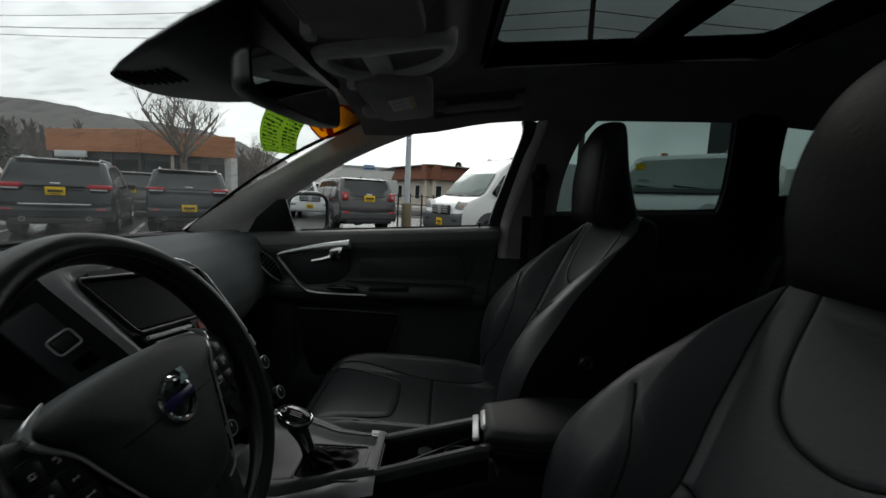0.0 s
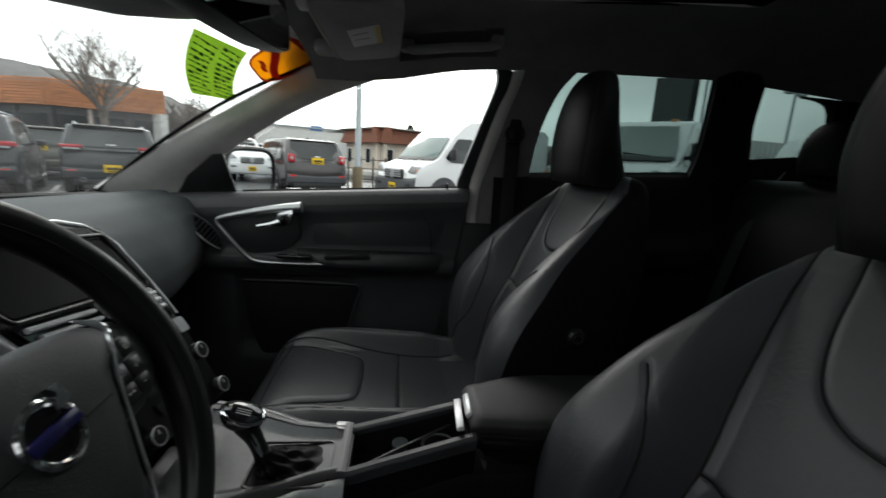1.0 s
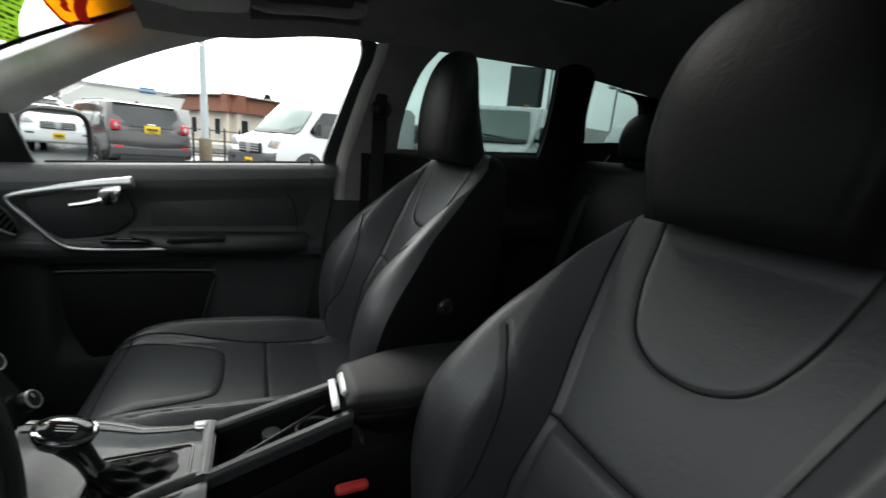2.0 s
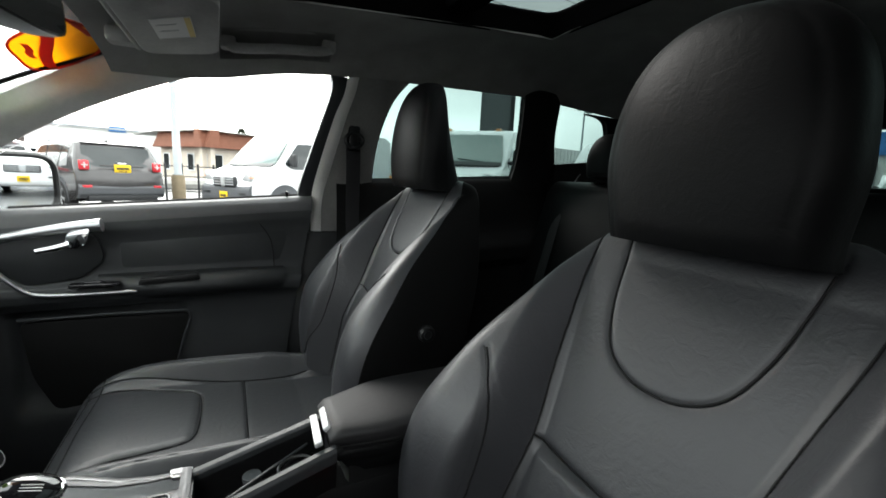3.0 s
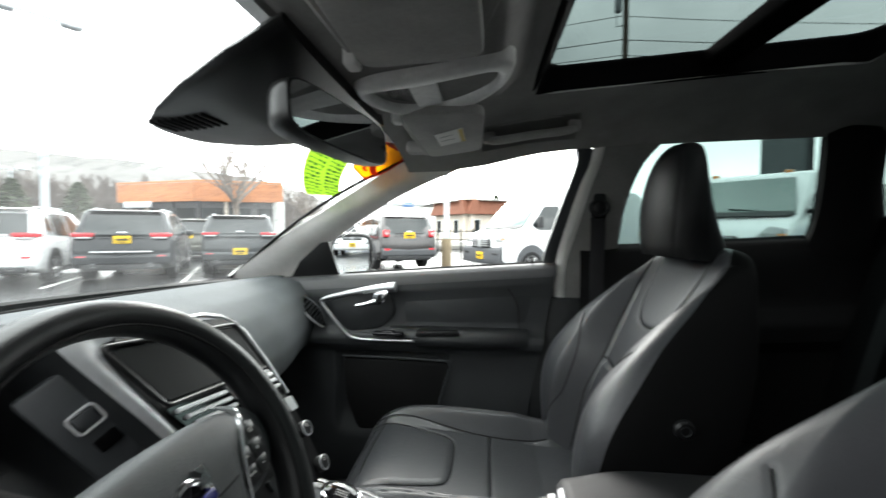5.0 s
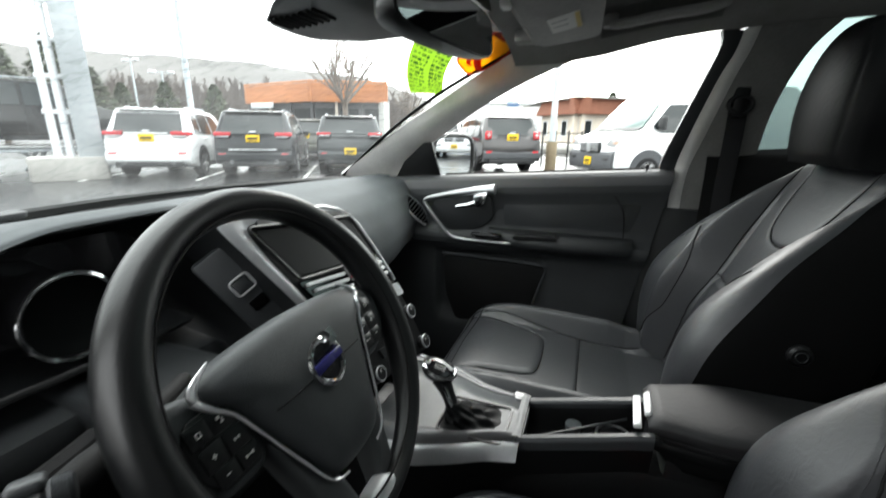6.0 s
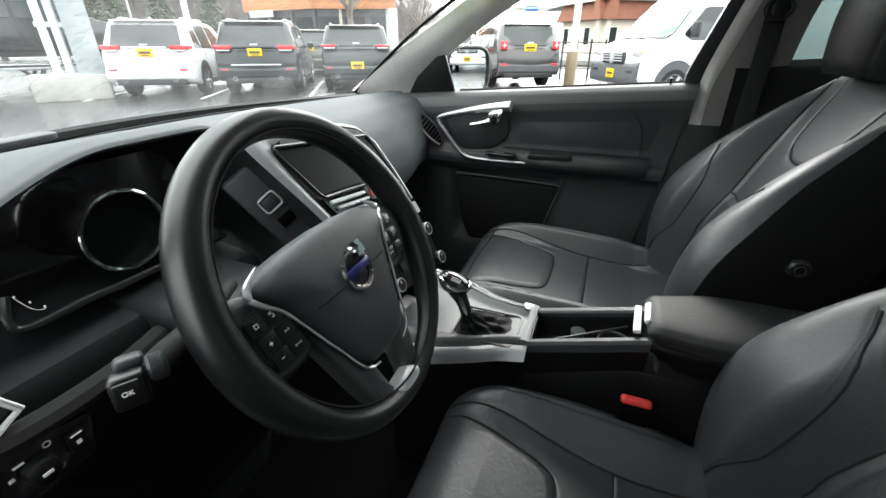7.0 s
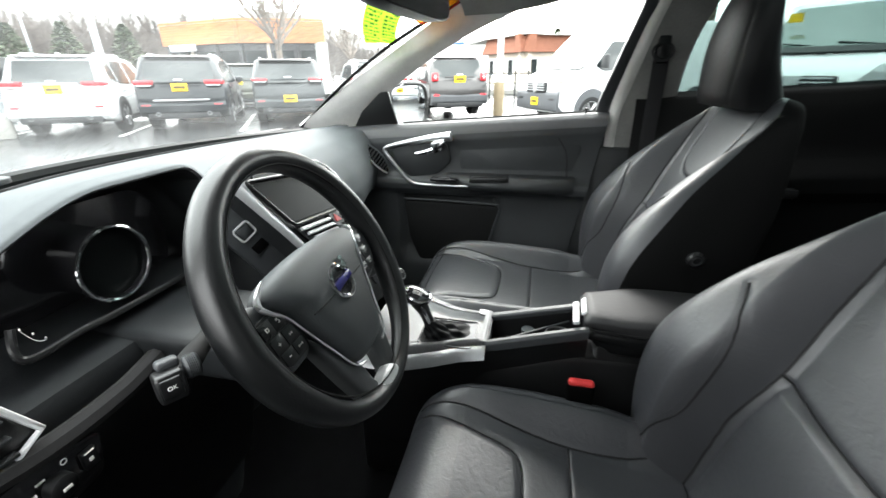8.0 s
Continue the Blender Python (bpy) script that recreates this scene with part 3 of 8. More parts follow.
# Roof glass: black surround, cross bar and two panes.
def ring_wall(x0, y0, y1, z_low, z_top, inset):
    bm = bmesh.new()
    def loop(dx, f):
        pts = rounded([(-x0 + dx, y0 + dx), (x0 - dx, y0 + dx), (x0 - dx, y1 - dx), (-x0 + dx, y1 - dx)], 0.045, 6)
        return [(x, y, f(y)) for x, y in pts]
    rings = [loop(-0.02, lambda y: z_low(y) + 0.02), loop(-0.004, lambda y: z_low(y) - 0.004), loop(0.004, lambda y: z_low(y) - 0.003), loop(0.010, lambda y: z_low(y) + 0.006), loop(inset * 0.6, lambda y: z_top(y) - 0.012), loop(inset, z_top), loop(inset, lambda y: z_top(y) + 0.006), loop(-0.02, lambda y: z_top(y) + 0.006)]
    bm = skin(rings, True, False)
    return bm


roof_z = lambda y: curve_at(CEIL, y)
surround = thing("sunroof", (0, -0.2, 1.6), "panoramic sunroof with black surround and tinted panes", "sunroof")
part("surround", ring_wall(0.335, -0.565, 0.135, roof_z, lambda y: roof_z(y) + 0.04, 0.03), FELT, surround)
part("cross_bar", prism([(-0.215, 1.655), (-0.225, 1.633), (-0.295, 1.636), (-0.305, 1.662)], "x", -0.315, 0.315, 0.004), FELT, surround)
for y0, y1 in ((-0.24, 0.115), (-0.55, -0.28)):
    bm = bmesh.new()
    vs = [bm.verts.new((x, y, roof_z(y) + 0.044)) for x, y in ((-0.315, y0), (0.315, y0), (0.315, y1), (-0.315, y1))]
    bm.faces.new(vs)
    bmesh.ops.solidify(bm, geom=bm.faces[:], thickness=0.004)
    g = part("pane", bm, TINT_ROOF, surround, "dark green tinted glass")
    g.visible_shadow = False

# ---- front passenger door ----
door = thing("car_door", (0.74, 0.4, 0.4), "black front door panel with silver trim, seen from inside", "car door")
DOOR_PROFILE = [(0.752, 0.0), (0.742, 0.004), (0.722, 0.0), (0.708, -0.012), (0.700, -0.035), (0.698, -0.06), (0.703, -0.085), (0.706, -0.11)]
LOWER = [(0.704, 0.955), (0.694, 0.94), (0.684, 0.932), (0.680, 0.915), (0.684, 0.895), (0.695, 0.884), (0.704, 0.87), (0.710, 0.80), (0.706, 0.70), (0.700, 0.58), (0.700, 0.45), (0.715, 0.38)]


def door_point(u, v):
    y = lerp(0.93, 0.012, u)
    back = u ** 3
    pts = [(x, sill_z(y) + dz) for x, dz in DOOR_PROFILE] + LOWER
    f = v * (len(pts) - 1)
    k = min(int(f), len(pts) - 2)
    x, z = lerp(pts[k][0], pts[k + 1][0], f - k), lerp(pts[k][1], pts[k + 1][1], f - k)
    if z < 0.87:
        inside = softstep(0.33, 0.36, y + (0.87 - z) * 0.25 * -1) * softstep(0.60, 0.63, z) * (1 - softstep(0.72, 0.74, y))
        x += 0.028 * inside
    return Vector((x, y + back * 0.18 * max(0.0, 1.15 - z), z))


bm = sheet(lambda u, v: door_point(u, lerp(4.2 / 19, 1.0, v)), 90, 54)
part("inner_panel", bm, DOOR_PAD, door, smooth=60)
part("sill_cap", sheet(lambda u, v: door_point(u, v * 4.2 / 19), 60, 16), SILL_LIT, door, "soft door panel top, coloured paler for window light", smooth=60)
# A near-black sheet takes the place of the pocket's shaded opening.
pocket = part("door_pocket", prism(rounded([(0.715, 0.845), (0.350, 0.838), (0.385, 0.70), (0.400, 0.63), (0.66, 0.60), (0.70, 0.70)], 0.025), "x", 0.703, 0.716, 0.004), DARKENED_TRIM, door, "door pocket, a flat black panel for its shaded opening")
part("pocket_edge", tube(smooth_line([(0.702, 0.715, 0.852), (0.700, 0.55, 0.852), (0.698, 0.40, 0.848), (0.697, 0.352, 0.838), (0.697, 0.368, 0.77), (0.698, 0.392, 0.68), (0.699, 0.405, 0.62)], 30), 0.0035, 8), PAD_MID, pocket)
part("outer_skin", prism([(0.95, 0.42), (0.95, 1.06), (0.75, 1.11), (0.012, 1.16), (0.012, 0.42)], "x", 0.79, 0.80), BODY_PAINT, door, "dark painted outer skin")
part("mirror_base", prism([(0.95, 1.055), (0.87, 1.165), (0.785, 1.232), (0.755, 1.236), (0.738, 1.115)], "x", 0.0, 0.014, 0.003, m=Matrix(((1, 0, -0.4, 0.737 + 0.4 * 1.177 - 0.02), (0, 1, 0, 0), (0, 0, 1, 0), (0, 0, 0, 1)))), PLASTIC, door, "black triangular mirror base")
part("weather_strip", tube([(0.748, y, sill_z(y) + 0.003) for y in (0.72, 0.5, 0.3, 0.1, 0.02)], 0.006, 8), RUBBER, door)
part("lock_pin", lathe([(0.0035, 0), (0.0035, 0.014), (0.005, 0.016), (0.005, 0.022), (0.002, 0.024)], 10, pose(0.735, 0.084, 1.160)), PLASTIC, door, "black lock pin")
part("upper_insert", prism(rounded([(0.50, 1.06), (0.115, 1.085), (0.085, 1.06), (0.12, 0.95), (0.30, 0.958), (0.50, 0.968)], 0.02), "x", 0.7045, 0.712, 0.003), DOOR_PAD, door, "black stitched vinyl insert")
part("armrest", sheet(lambda u, v: Vector((0.712 - (0.045 + 0.018 * softstep(0.0, 0.4, u)) * math.sin(math.pi * min(max(v, 0), 1)) ** 0.55 * math.sin(math.pi * lerp(0.06, 0.94, u)) ** 0.35, lerp(0.55, 0.10, u), lerp(0.962, 0.885, v) - 0.0 * u)), 40, 16), PAD_DARK, door, "black padded armrest")
part("pull_cup", prism(rounded([(0.455, 0.952), (0.325, 0.958), (0.318, 0.945), (0.46, 0.936)], 0.008), "x", 0.652, 0.70, 0.002), PLASTIC, door, "recessed door pull")
chrome_line = smooth_line([(0.664, 0.525, 1.092), (0.668, 0.60, 1.083), (0.674, 0.70, 1.064), (0.676, 0.762, 1.048), (0.676, 0.772, 1.034), (0.675, 0.745, 0.998), (0.674, 0.705, 0.95), (0.673, 0.680, 0.928), (0.672, 0.655, 0.9195), (0.671, 0.60, 0.9165), (0.672, 0.45, 0.917), (0.680, 0.305, 0.9205)], 60)
radii = [lerp(0.017, 0.0065, min(i / 18, 1) ** 0.7) if i < 24 else lerp(0.0065, 0.0045, (i - 24) / 36) for i in range(60)]
part("trim_strip", tube(chrome_line, radii, 10, up=(1, 0, 0)), SILVER, door, "satin silver trim strip")
handle = part("door_handle", joined(prism(rounded([(0.545, 1.086), (0.592, 1.072), (0.598, 1.040), (0.578, 1.033), (0.556, 1.046)], 0.010), "x", 0.652, 0.668, 0.005), tube(smooth_line([(0.656, 0.588, 1.046), (0.652, 0.615, 1.038), (0.652, 0.65, 1.031)], 10), [lerp(0.0100, 0.0065, i / 9) for i in range(10)], 10)), CHROME, door, "chrome lever handle")
part("handle_recess", prism(rounded([(0.755, 1.035), (0.62, 1.070), (0.545, 1.065), (0.530, 1.00), (0.58, 0.955), (0.69, 0.938), (0.72, 0.975)], 0.022), "x", 0.692, 0.707, 0.003), PAD_DARK, door, "black handle recess")
part("switch_block", joined(box(0.655, 0.690, 0.50, 0.60, 0.935, 0.945, 0.003), box(0.658, 0.672, 0.53, 0.57, 0.942, 0.951, 0.003)), GLOSS_BLACK, door, "window switch block")
part("seam", tube(smooth_line([(0.697, 0.165, 1.09), (0.698, 0.135, 1.04), (0.700, 0.128, 0.97), (0.702, 0.12, 0.90)], 12), 0.0016, 6), STITCH, door, "")

mirror_out = thing("door_mirror", (0.93, 0.72, 1.12), "black outside mirror on the passenger door", "wing mirror")
def mirror_shell(u, v):
    a, b = 2 * math.pi * u, v
    r = math.sqrt(max(0.0, 1 - (1 - b) ** 2)) if b < 1 else 1.0
    ca, sa = math.cos(a), math.sin(a)
    w = (abs(ca) ** 4 + abs(sa) ** 4) ** -0.25
    return Vector((0.118 * r * ca * w, 0.085 * (1 - b), 0.082 * r * sa * w))
MIR = pose(0.905, 0.745, 1.176, 0, 0, -22)
bm = sheet(mirror_shell, 32, 10)
bmesh.ops.remove_doubles(bm, verts=bm.verts[:], dist=1e-4)
bm.transform(MIR)
part("housing", bm, GLOSS_BLACK, mirror_out)
face = [(0.108 * math.cos(a) * (abs(math.cos(a)) ** 4 + abs(math.sin(a)) ** 4) ** -0.25, 0.073 * math.sin(a) * (abs(math.cos(a)) ** 4 + abs(math.sin(a)) ** 4) ** -0.25) for a in [2 * math.pi * k / 40 for k in range(40)]]
part("mirror_glass", prism(face, "y", -0.002, 0.002, m=MIR), MIRROR, mirror_out)
rim = tube([(x * 1.07, 0, z * 1.10) for x, z in face], 0.0095, 8, True, up=(0, 1, 0))
rim.transform(MIR)
part("rim", rim, PLASTIC, mirror_out)
part("foot", tube([(0.78, 0.80, 1.12), (0.85, 0.79, 1.115), (0.90, 0.785, 1.13)], 0.022, 10), PLASTIC, mirror_out)

# Rear doors.
for flip in (1, -1):
    rear_door = thing("rear_door", (flip * 0.74, -0.5, 0.4), "black rear door panel, its shadow put into the colour", "car door")
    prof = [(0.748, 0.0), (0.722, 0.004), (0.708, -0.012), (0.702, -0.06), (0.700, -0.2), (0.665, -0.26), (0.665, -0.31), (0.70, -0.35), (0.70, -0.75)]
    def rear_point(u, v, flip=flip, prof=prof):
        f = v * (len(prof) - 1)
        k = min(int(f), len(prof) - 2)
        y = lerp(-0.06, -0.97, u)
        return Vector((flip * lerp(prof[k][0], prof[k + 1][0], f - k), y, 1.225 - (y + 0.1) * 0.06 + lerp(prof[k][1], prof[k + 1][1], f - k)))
    part("inner_panel", sheet(rear_point, 20, 32, 0.0), DARKENED_TRIM, rear_door)
    part("outer_skin", box(min(flip * 0.79, flip * 0.80), max(flip * 0.79, flip * 0.80), -1.0, -0.01, 0.42, 1.2), BODY_PAINT, rear_door, "dark painted outer skin")
    part("door_pull", box(min(flip * 0.64, flip * 0.69), max(flip * 0.64, flip * 0.69), -0.55, -0.30, 0.93, 0.96, 0.01), PLASTIC, rear_door)
belt = thing("seat_belt", (0.72, -0.10, 0.5), "black seat belt on the middle pillar", "seat belt")
part("webbing", tube([(0.660, -0.10, 1.36), (0.675, -0.105, 1.28), (0.70, -0.11, 1.1), (0.69, -0.12, 0.8), (0.67, -0.13, 0.5)], 0.022, 10, flat=0.06, up=(1, 0, 0.2)), BELT, belt)
part("height_adjuster", box(0.640, 0.672, -0.118, -0.082, 1.315, 1.39, 0.008), PLASTIC, belt)
part("guide_ring", tube([(0.645, -0.10 + 0.026 * math.cos(a), 1.345 + 0.020 * math.sin(a)) for a in [2 * math.pi * k / 16 for k in range(16)]], 0.006, 8, True, up=(1, 0, 0)), PLASTIC, belt)


# ---- seats ----
def seam_distance(x, v, lines):
    """The distance of grid places (x, v) to the nearest of some seam lines."""
    best = np.full(x.shape, 9.0)
    for line in lines:
        for (ax, av), (bx, bv) in zip(line, line[1:]):
            dx, dv = bx - ax, bv - av
            t = np.clip(((x - ax) * dx + (v - av) * dv) / (dx * dx + dv * dv), 0, 1)
            best = np.minimum(best, np.hypot(x - ax - t * dx, v - av - t * dv))
    return best


def line2(points, n=24):
    return [(p[0], p[1]) for p in smooth_line([(a, b, 0) for a, b in points], n)]


def both(points, n=24):
    a = line2(points, n)
    return [a, [(-x, v) for x, v in a]]


def np_step(a, b, x):
    t = np.clip((x - a) / (b - a), 0, 1)
    return t * t * (3 - 2 * t)


BIB = line2([(-0.118, 0.62), (-0.108, 0.55), (-0.096, 0.49), (-0.074, 0.44), (-0.040, 0.415), (0.0, 0.408), (0.040, 0.415), (0.074, 0.44), (0.096, 0.49), (0.108, 0.55), (0.118, 0.62)], 60)
BOLSTER_SEAM = [(0.172, 0.62), (0.162, 0.527), (0.147, 0.447), (0.134, 0.377), (0.117, 0.28), (0.120, 0.18), (0.123, 0.07), (0.125, 0.0)]
SIDE_SEAM = [(0.196, 0.366), (0.168, 0.335), (0.148, 0.295), (0.139, 0.24), (0.142, 0.15), (0.158, 0.09), (0.180, 0.04)]
LUMBAR = line2([(-0.118, 0.286), (-0.06, 0.280), (0.0, 0.278), (0.06, 0.280), (0.118, 0.286)], 16)
HALF_BACK = [(0.0, 0.26), (0.08, 0.295), (0.16, 0.312), (0.24, 0.308), (0.31, 0.292), (0.37, 0.272), (0.43, 0.250), (0.49, 0.232), (0.55, 0.206), (0.60, 0.182), (0.64, 0.16)]
BOLSTER_AT = sorted((v, x) for x, v in BOLSTER_SEAM)


def soft_table(pairs, width=0.05):
    """A rounded curve through (place, value) pairs, as a function."""
    xs = np.linspace(-0.1, 0.75, 341)
    ys = np.interp(xs, [a for a, _ in pairs], [b for _, b in pairs])
    k = np.exp(-(np.arange(-60, 61) * 0.0025 / width) ** 2)
    ys = np.convolve(np.pad(ys, 60, mode="edge"), k / k.sum(), "valid")
    return lambda v: np.interp(v, xs, ys)


BOLSTER_RISE = soft_table([(0.0, 0.075), (0.1, 0.110), (0.25, 0.118), (0.4, 0.086), (0.5, 0.048), (0.6, 0.014)])
BOLSTER_INNER = soft_table(BOLSTER_AT, 0.03)


def back_relief(X, V):
    """Height of the padding over the seat frame, with its bolsters and seams."""
    bow = 0.020 * np.sin(np.clip(V / 0.56, 0, 1) * math.pi) + 0.010 * np.exp(-((V - 0.20) / 0.09) ** 2)
    bol, inner = BOLSTER_RISE(V), BOLSTER_INNER(V)
    out = np.abs(X) - inner
    W = bow + bol * (0.82 * np_step(-0.014, 0.042, out) + 0.18 * np_step(0.02, 0.11, out))
    d = seam_distance(X, V, [BIB, LUMBAR] + both(BOLSTER_SEAM))
    W = W - 0.0044 * np.exp(-d / 0.0032)
    d = seam_distance(X, V, both(SIDE_SEAM))
    W = W - 0.0024 * np.exp(-d / 0.003)
    W = W - 0.0012 * np.exp(-((d - 0.0058) / 0.002) ** 2)
    low = np_step(0.0, 0.016, 0.279 - V) * (1 - np_step(-0.02, 0.0, out))
    return W + 0.004 * low


def backrest_mesh():
    """Backrest in its own frame: x across, y out of the cushion, z up along it."""
    nv, ns = 250, 270
    v = np.linspace(0, 0.632, nv)
    half = np.interp(v, [a for a, _ in HALF_BACK], [b for _, b in HALF_BACK])
    half = np.convolve(np.pad(half, 14, mode="edge"), np.ones(29) / 29, "valid")
    top = np.sqrt(np.clip(1 - np.clip((v - 0.560) / 0.073, 0, 1) ** 2.4, 0.0, 1))
    s = np.linspace(-1, 1, ns)
    S, V = np.meshgrid(s, v)
    X = S * half[:, None] * (0.62 + 0.38 * top[:, None])
    W = back_relief(X, V)
    rim = np.clip(1 - np.abs(S) ** 15, 0, 1) ** 0.5
    back = -0.080 + 0.03 * np_step(0.0, 0.2, 0.12 - V) + 0.030 * np_step(0.40, 0.60, V)
    W = back + (W - back) * rim * (0.25 + 0.75 * top[:, None])
    rings = []
    for j in range(nv):
        front = [(X[j, i], W[j, i], v[j]) for i in range(ns)]
        bb = back[j, 0]
        rear = [(X[j, -1] * math.cos(a), bb - 0.028 * math.sin(a), v[j]) for a in np.linspace(0, math.pi, 14)[1:-1]]
        rings.append(front + rear)
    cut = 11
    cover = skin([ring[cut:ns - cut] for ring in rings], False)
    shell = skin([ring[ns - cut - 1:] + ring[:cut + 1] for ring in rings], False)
    for end in (0, -1):
        shell.faces.new([shell.verts.new(p) for p in rings[end]])
    bmesh.ops.recalc_face_normals(shell, faces=shell.faces[:])
    bmesh.ops.recalc_face_normals(cover, faces=cover.faces[:])

    def place(x, at):
        """The padded surface at a place across and up the backrest."""
        j = min(int(round(at / 0.632 * (nv - 1))), nv - 1)
        return Vector((x, float(np.interp(x, X[j], W[j])), at))
    return cover, shell, place


CUSH_U = line2([(-0.165, 0.60), (-0.150, 0.50), (-0.128, 0.40), (-0.112, 0.345), (-0.090, 0.322), (-0.04, 0.315), (0.04, 0.315), (0.090, 0.322), (0.112, 0.345), (0.128, 0.40), (0.150, 0.50), (0.165, 0.60)], 60)
CUSH_SIDE = [(0.180, 0.60), (0.172, 0.45), (0.158, 0.34), (0.146, 0.22), (0.150, 0.1), (0.16, 0.0)]
CUSH_CROSS = [(-0.146, 0.222), (0.146, 0.222)]


def cushion_mesh():
    """Cushion in its own frame: x across, y towards the knees, z up."""
    nu, ns = 230, 220
    y = np.linspace(0, 0.585, nu)
    half = np.interp(y, [0, 0.1, 0.3, 0.45, 0.55, 0.60], [0.235, 0.255, 0.268, 0.262, 0.245, 0.225])
    s = np.linspace(-1, 1, ns)
    S, Yy = np.meshgrid(s, y)
    front = np.clip(1 - np.clip((Yy - 0.46) / 0.126, 0, 1) ** 2.6, 0, 1) ** 0.5
    X = S * half[:, None]
    top = np.interp(Yy, [0, 0.1, 0.3, 0.45, 0.6], [0.0, 0.0, 0.022, 0.038, 0.036])
    top = top + np.interp(Yy, [0, 0.15, 0.4, 0.6], [0.052, 0.064, 0.048, 0.018]) * np_step(0.52, 0.82, np.abs(S))
    lines = [CUSH_U, CUSH_CROSS] + both(CUSH_SIDE) + both([(0.212, 0.6), (0.207, 0.3), (0.198, 0.02)]) + both([(0.236, 0.6), (0.238, 0.3), (0.224, 0.02)])
    d = seam_distance(X, Yy, lines)
    top -= 0.0042 * np.exp(-d / 0.0032)
    inside = (Yy > 0.318) & (np.abs(X) < np.interp(Yy, [0.315, 0.345, 0.40, 0.50, 0.60], [0.09, 0.112, 0.128, 0.15, 0.165]))
    top += np.where(inside, 0.003 * np_step(0, 0.02, seam_distance(X, Yy, [CUSH_U])), 0)
    rim = np.clip(1 - np.abs(S) ** 10, 0, 1) ** 0.5
    low = -0.085
    top = low + (top - low) * rim * (0.12 + 0.88 * front)
    rings = []
    for j in range(nu):
        rings.append([(X[j, i], y[j], top[j, i]) for i in range(ns)] + [(X[j, -1] * 0.98, y[j], low - 0.07), (X[j, 0] * 0.98, y[j], low - 0.07)])
    def place(x, at):
        j = min(int(round(at / 0.585 * (nu - 1))), nu - 1)
        return Vector((x, at, float(np.interp(x, X[j], top[j]))))
    return skin(rings, True, True), place


def seam_tube(line, place, m, r=0.0015, lift=0.0014, low=0.012, high=0.598, normal=(0, 1, 0)):
    """A line of thread sunk in a seam of the padding."""
    pts = [m @ (place(x, v) + Vector(normal) * lift) for x, v in line if low < v < high]
    return tube(pts, r, 6)


def stitch_row(line, place, m, normal=(0, 1, 0), low=0.03, high=0.58):
    """Separate raised stitches along a seam."""
    pts = [m @ (place(x, v) + Vector(normal) * 0.0010) for x, v in line if low < v < high]
    return joined(*[tube([pts[i], pts[i].lerp(pts[i + 1], 0.62)], 0.0007, 5) for i in range(len(pts) - 1)])


def shifted(line, d):
    return [(x + math.copysign(d, x), v) for x, v in line]


def headrest_mesh():
    """A tall head restraint: upright front, arched top, back sloping out towards its foot; x across, y forwards, z up."""
    rings = []
    for j in range(64):
        t = 1 - (1 - j / 63) ** 1.35
        z = lerp(-0.135, 0.124, t)
        arch = max(0.0, 1 - max(0.0, (t - 0.40) / 0.60) ** 2.8) ** 0.42
        crown = max(0.0, 1 - max(0.0, (t - 0.62) / 0.38) ** 5) ** 0.4
        foot = softstep(-0.10, 0.10, t)
        wide = (0.134 - 0.012 * t) * (0.06 + 0.94 * arch) * lerp(0.88, 1.0, softstep(0.0, 0.4, t)) + 0.002
        front = (0.046 - 0.012 * t) * (0.12 + 0.88 * crown) * (0.75 + 0.25 * foot)
        rear = lerp(0.104, 0.004, t ** 0.85) * (0.12 + 0.88 * crown)
        lean = 0.018 * math.sin(math.pi * min(1.0, t * 0.9)) - 0.004 * t
        ring = []
        for k in range(160):
            a = 2 * math.pi * k / 160
            c, s = math.cos(a), math.sin(a)
            f = (abs(c) ** 3.0 + abs(s) ** 3.0) ** (-1 / 3.0)
            yy = (front if s > 0 else rear) * s * f
            x = wide * c * f
            if s > 0:
                yy += 0.012 * (1 - (c * f) ** 2)
                yy -= 0.0020 * math.exp(-abs(abs(x) - (wide - 0.026)) / 0.0028)
            elif s < -0.2:
                x *= 1 - 0.22 * min(1.0, (-s - 0.2) * 1.2)
            ring.append((x, yy + lean, z))
        rings.append(ring)
    return skin(rings)


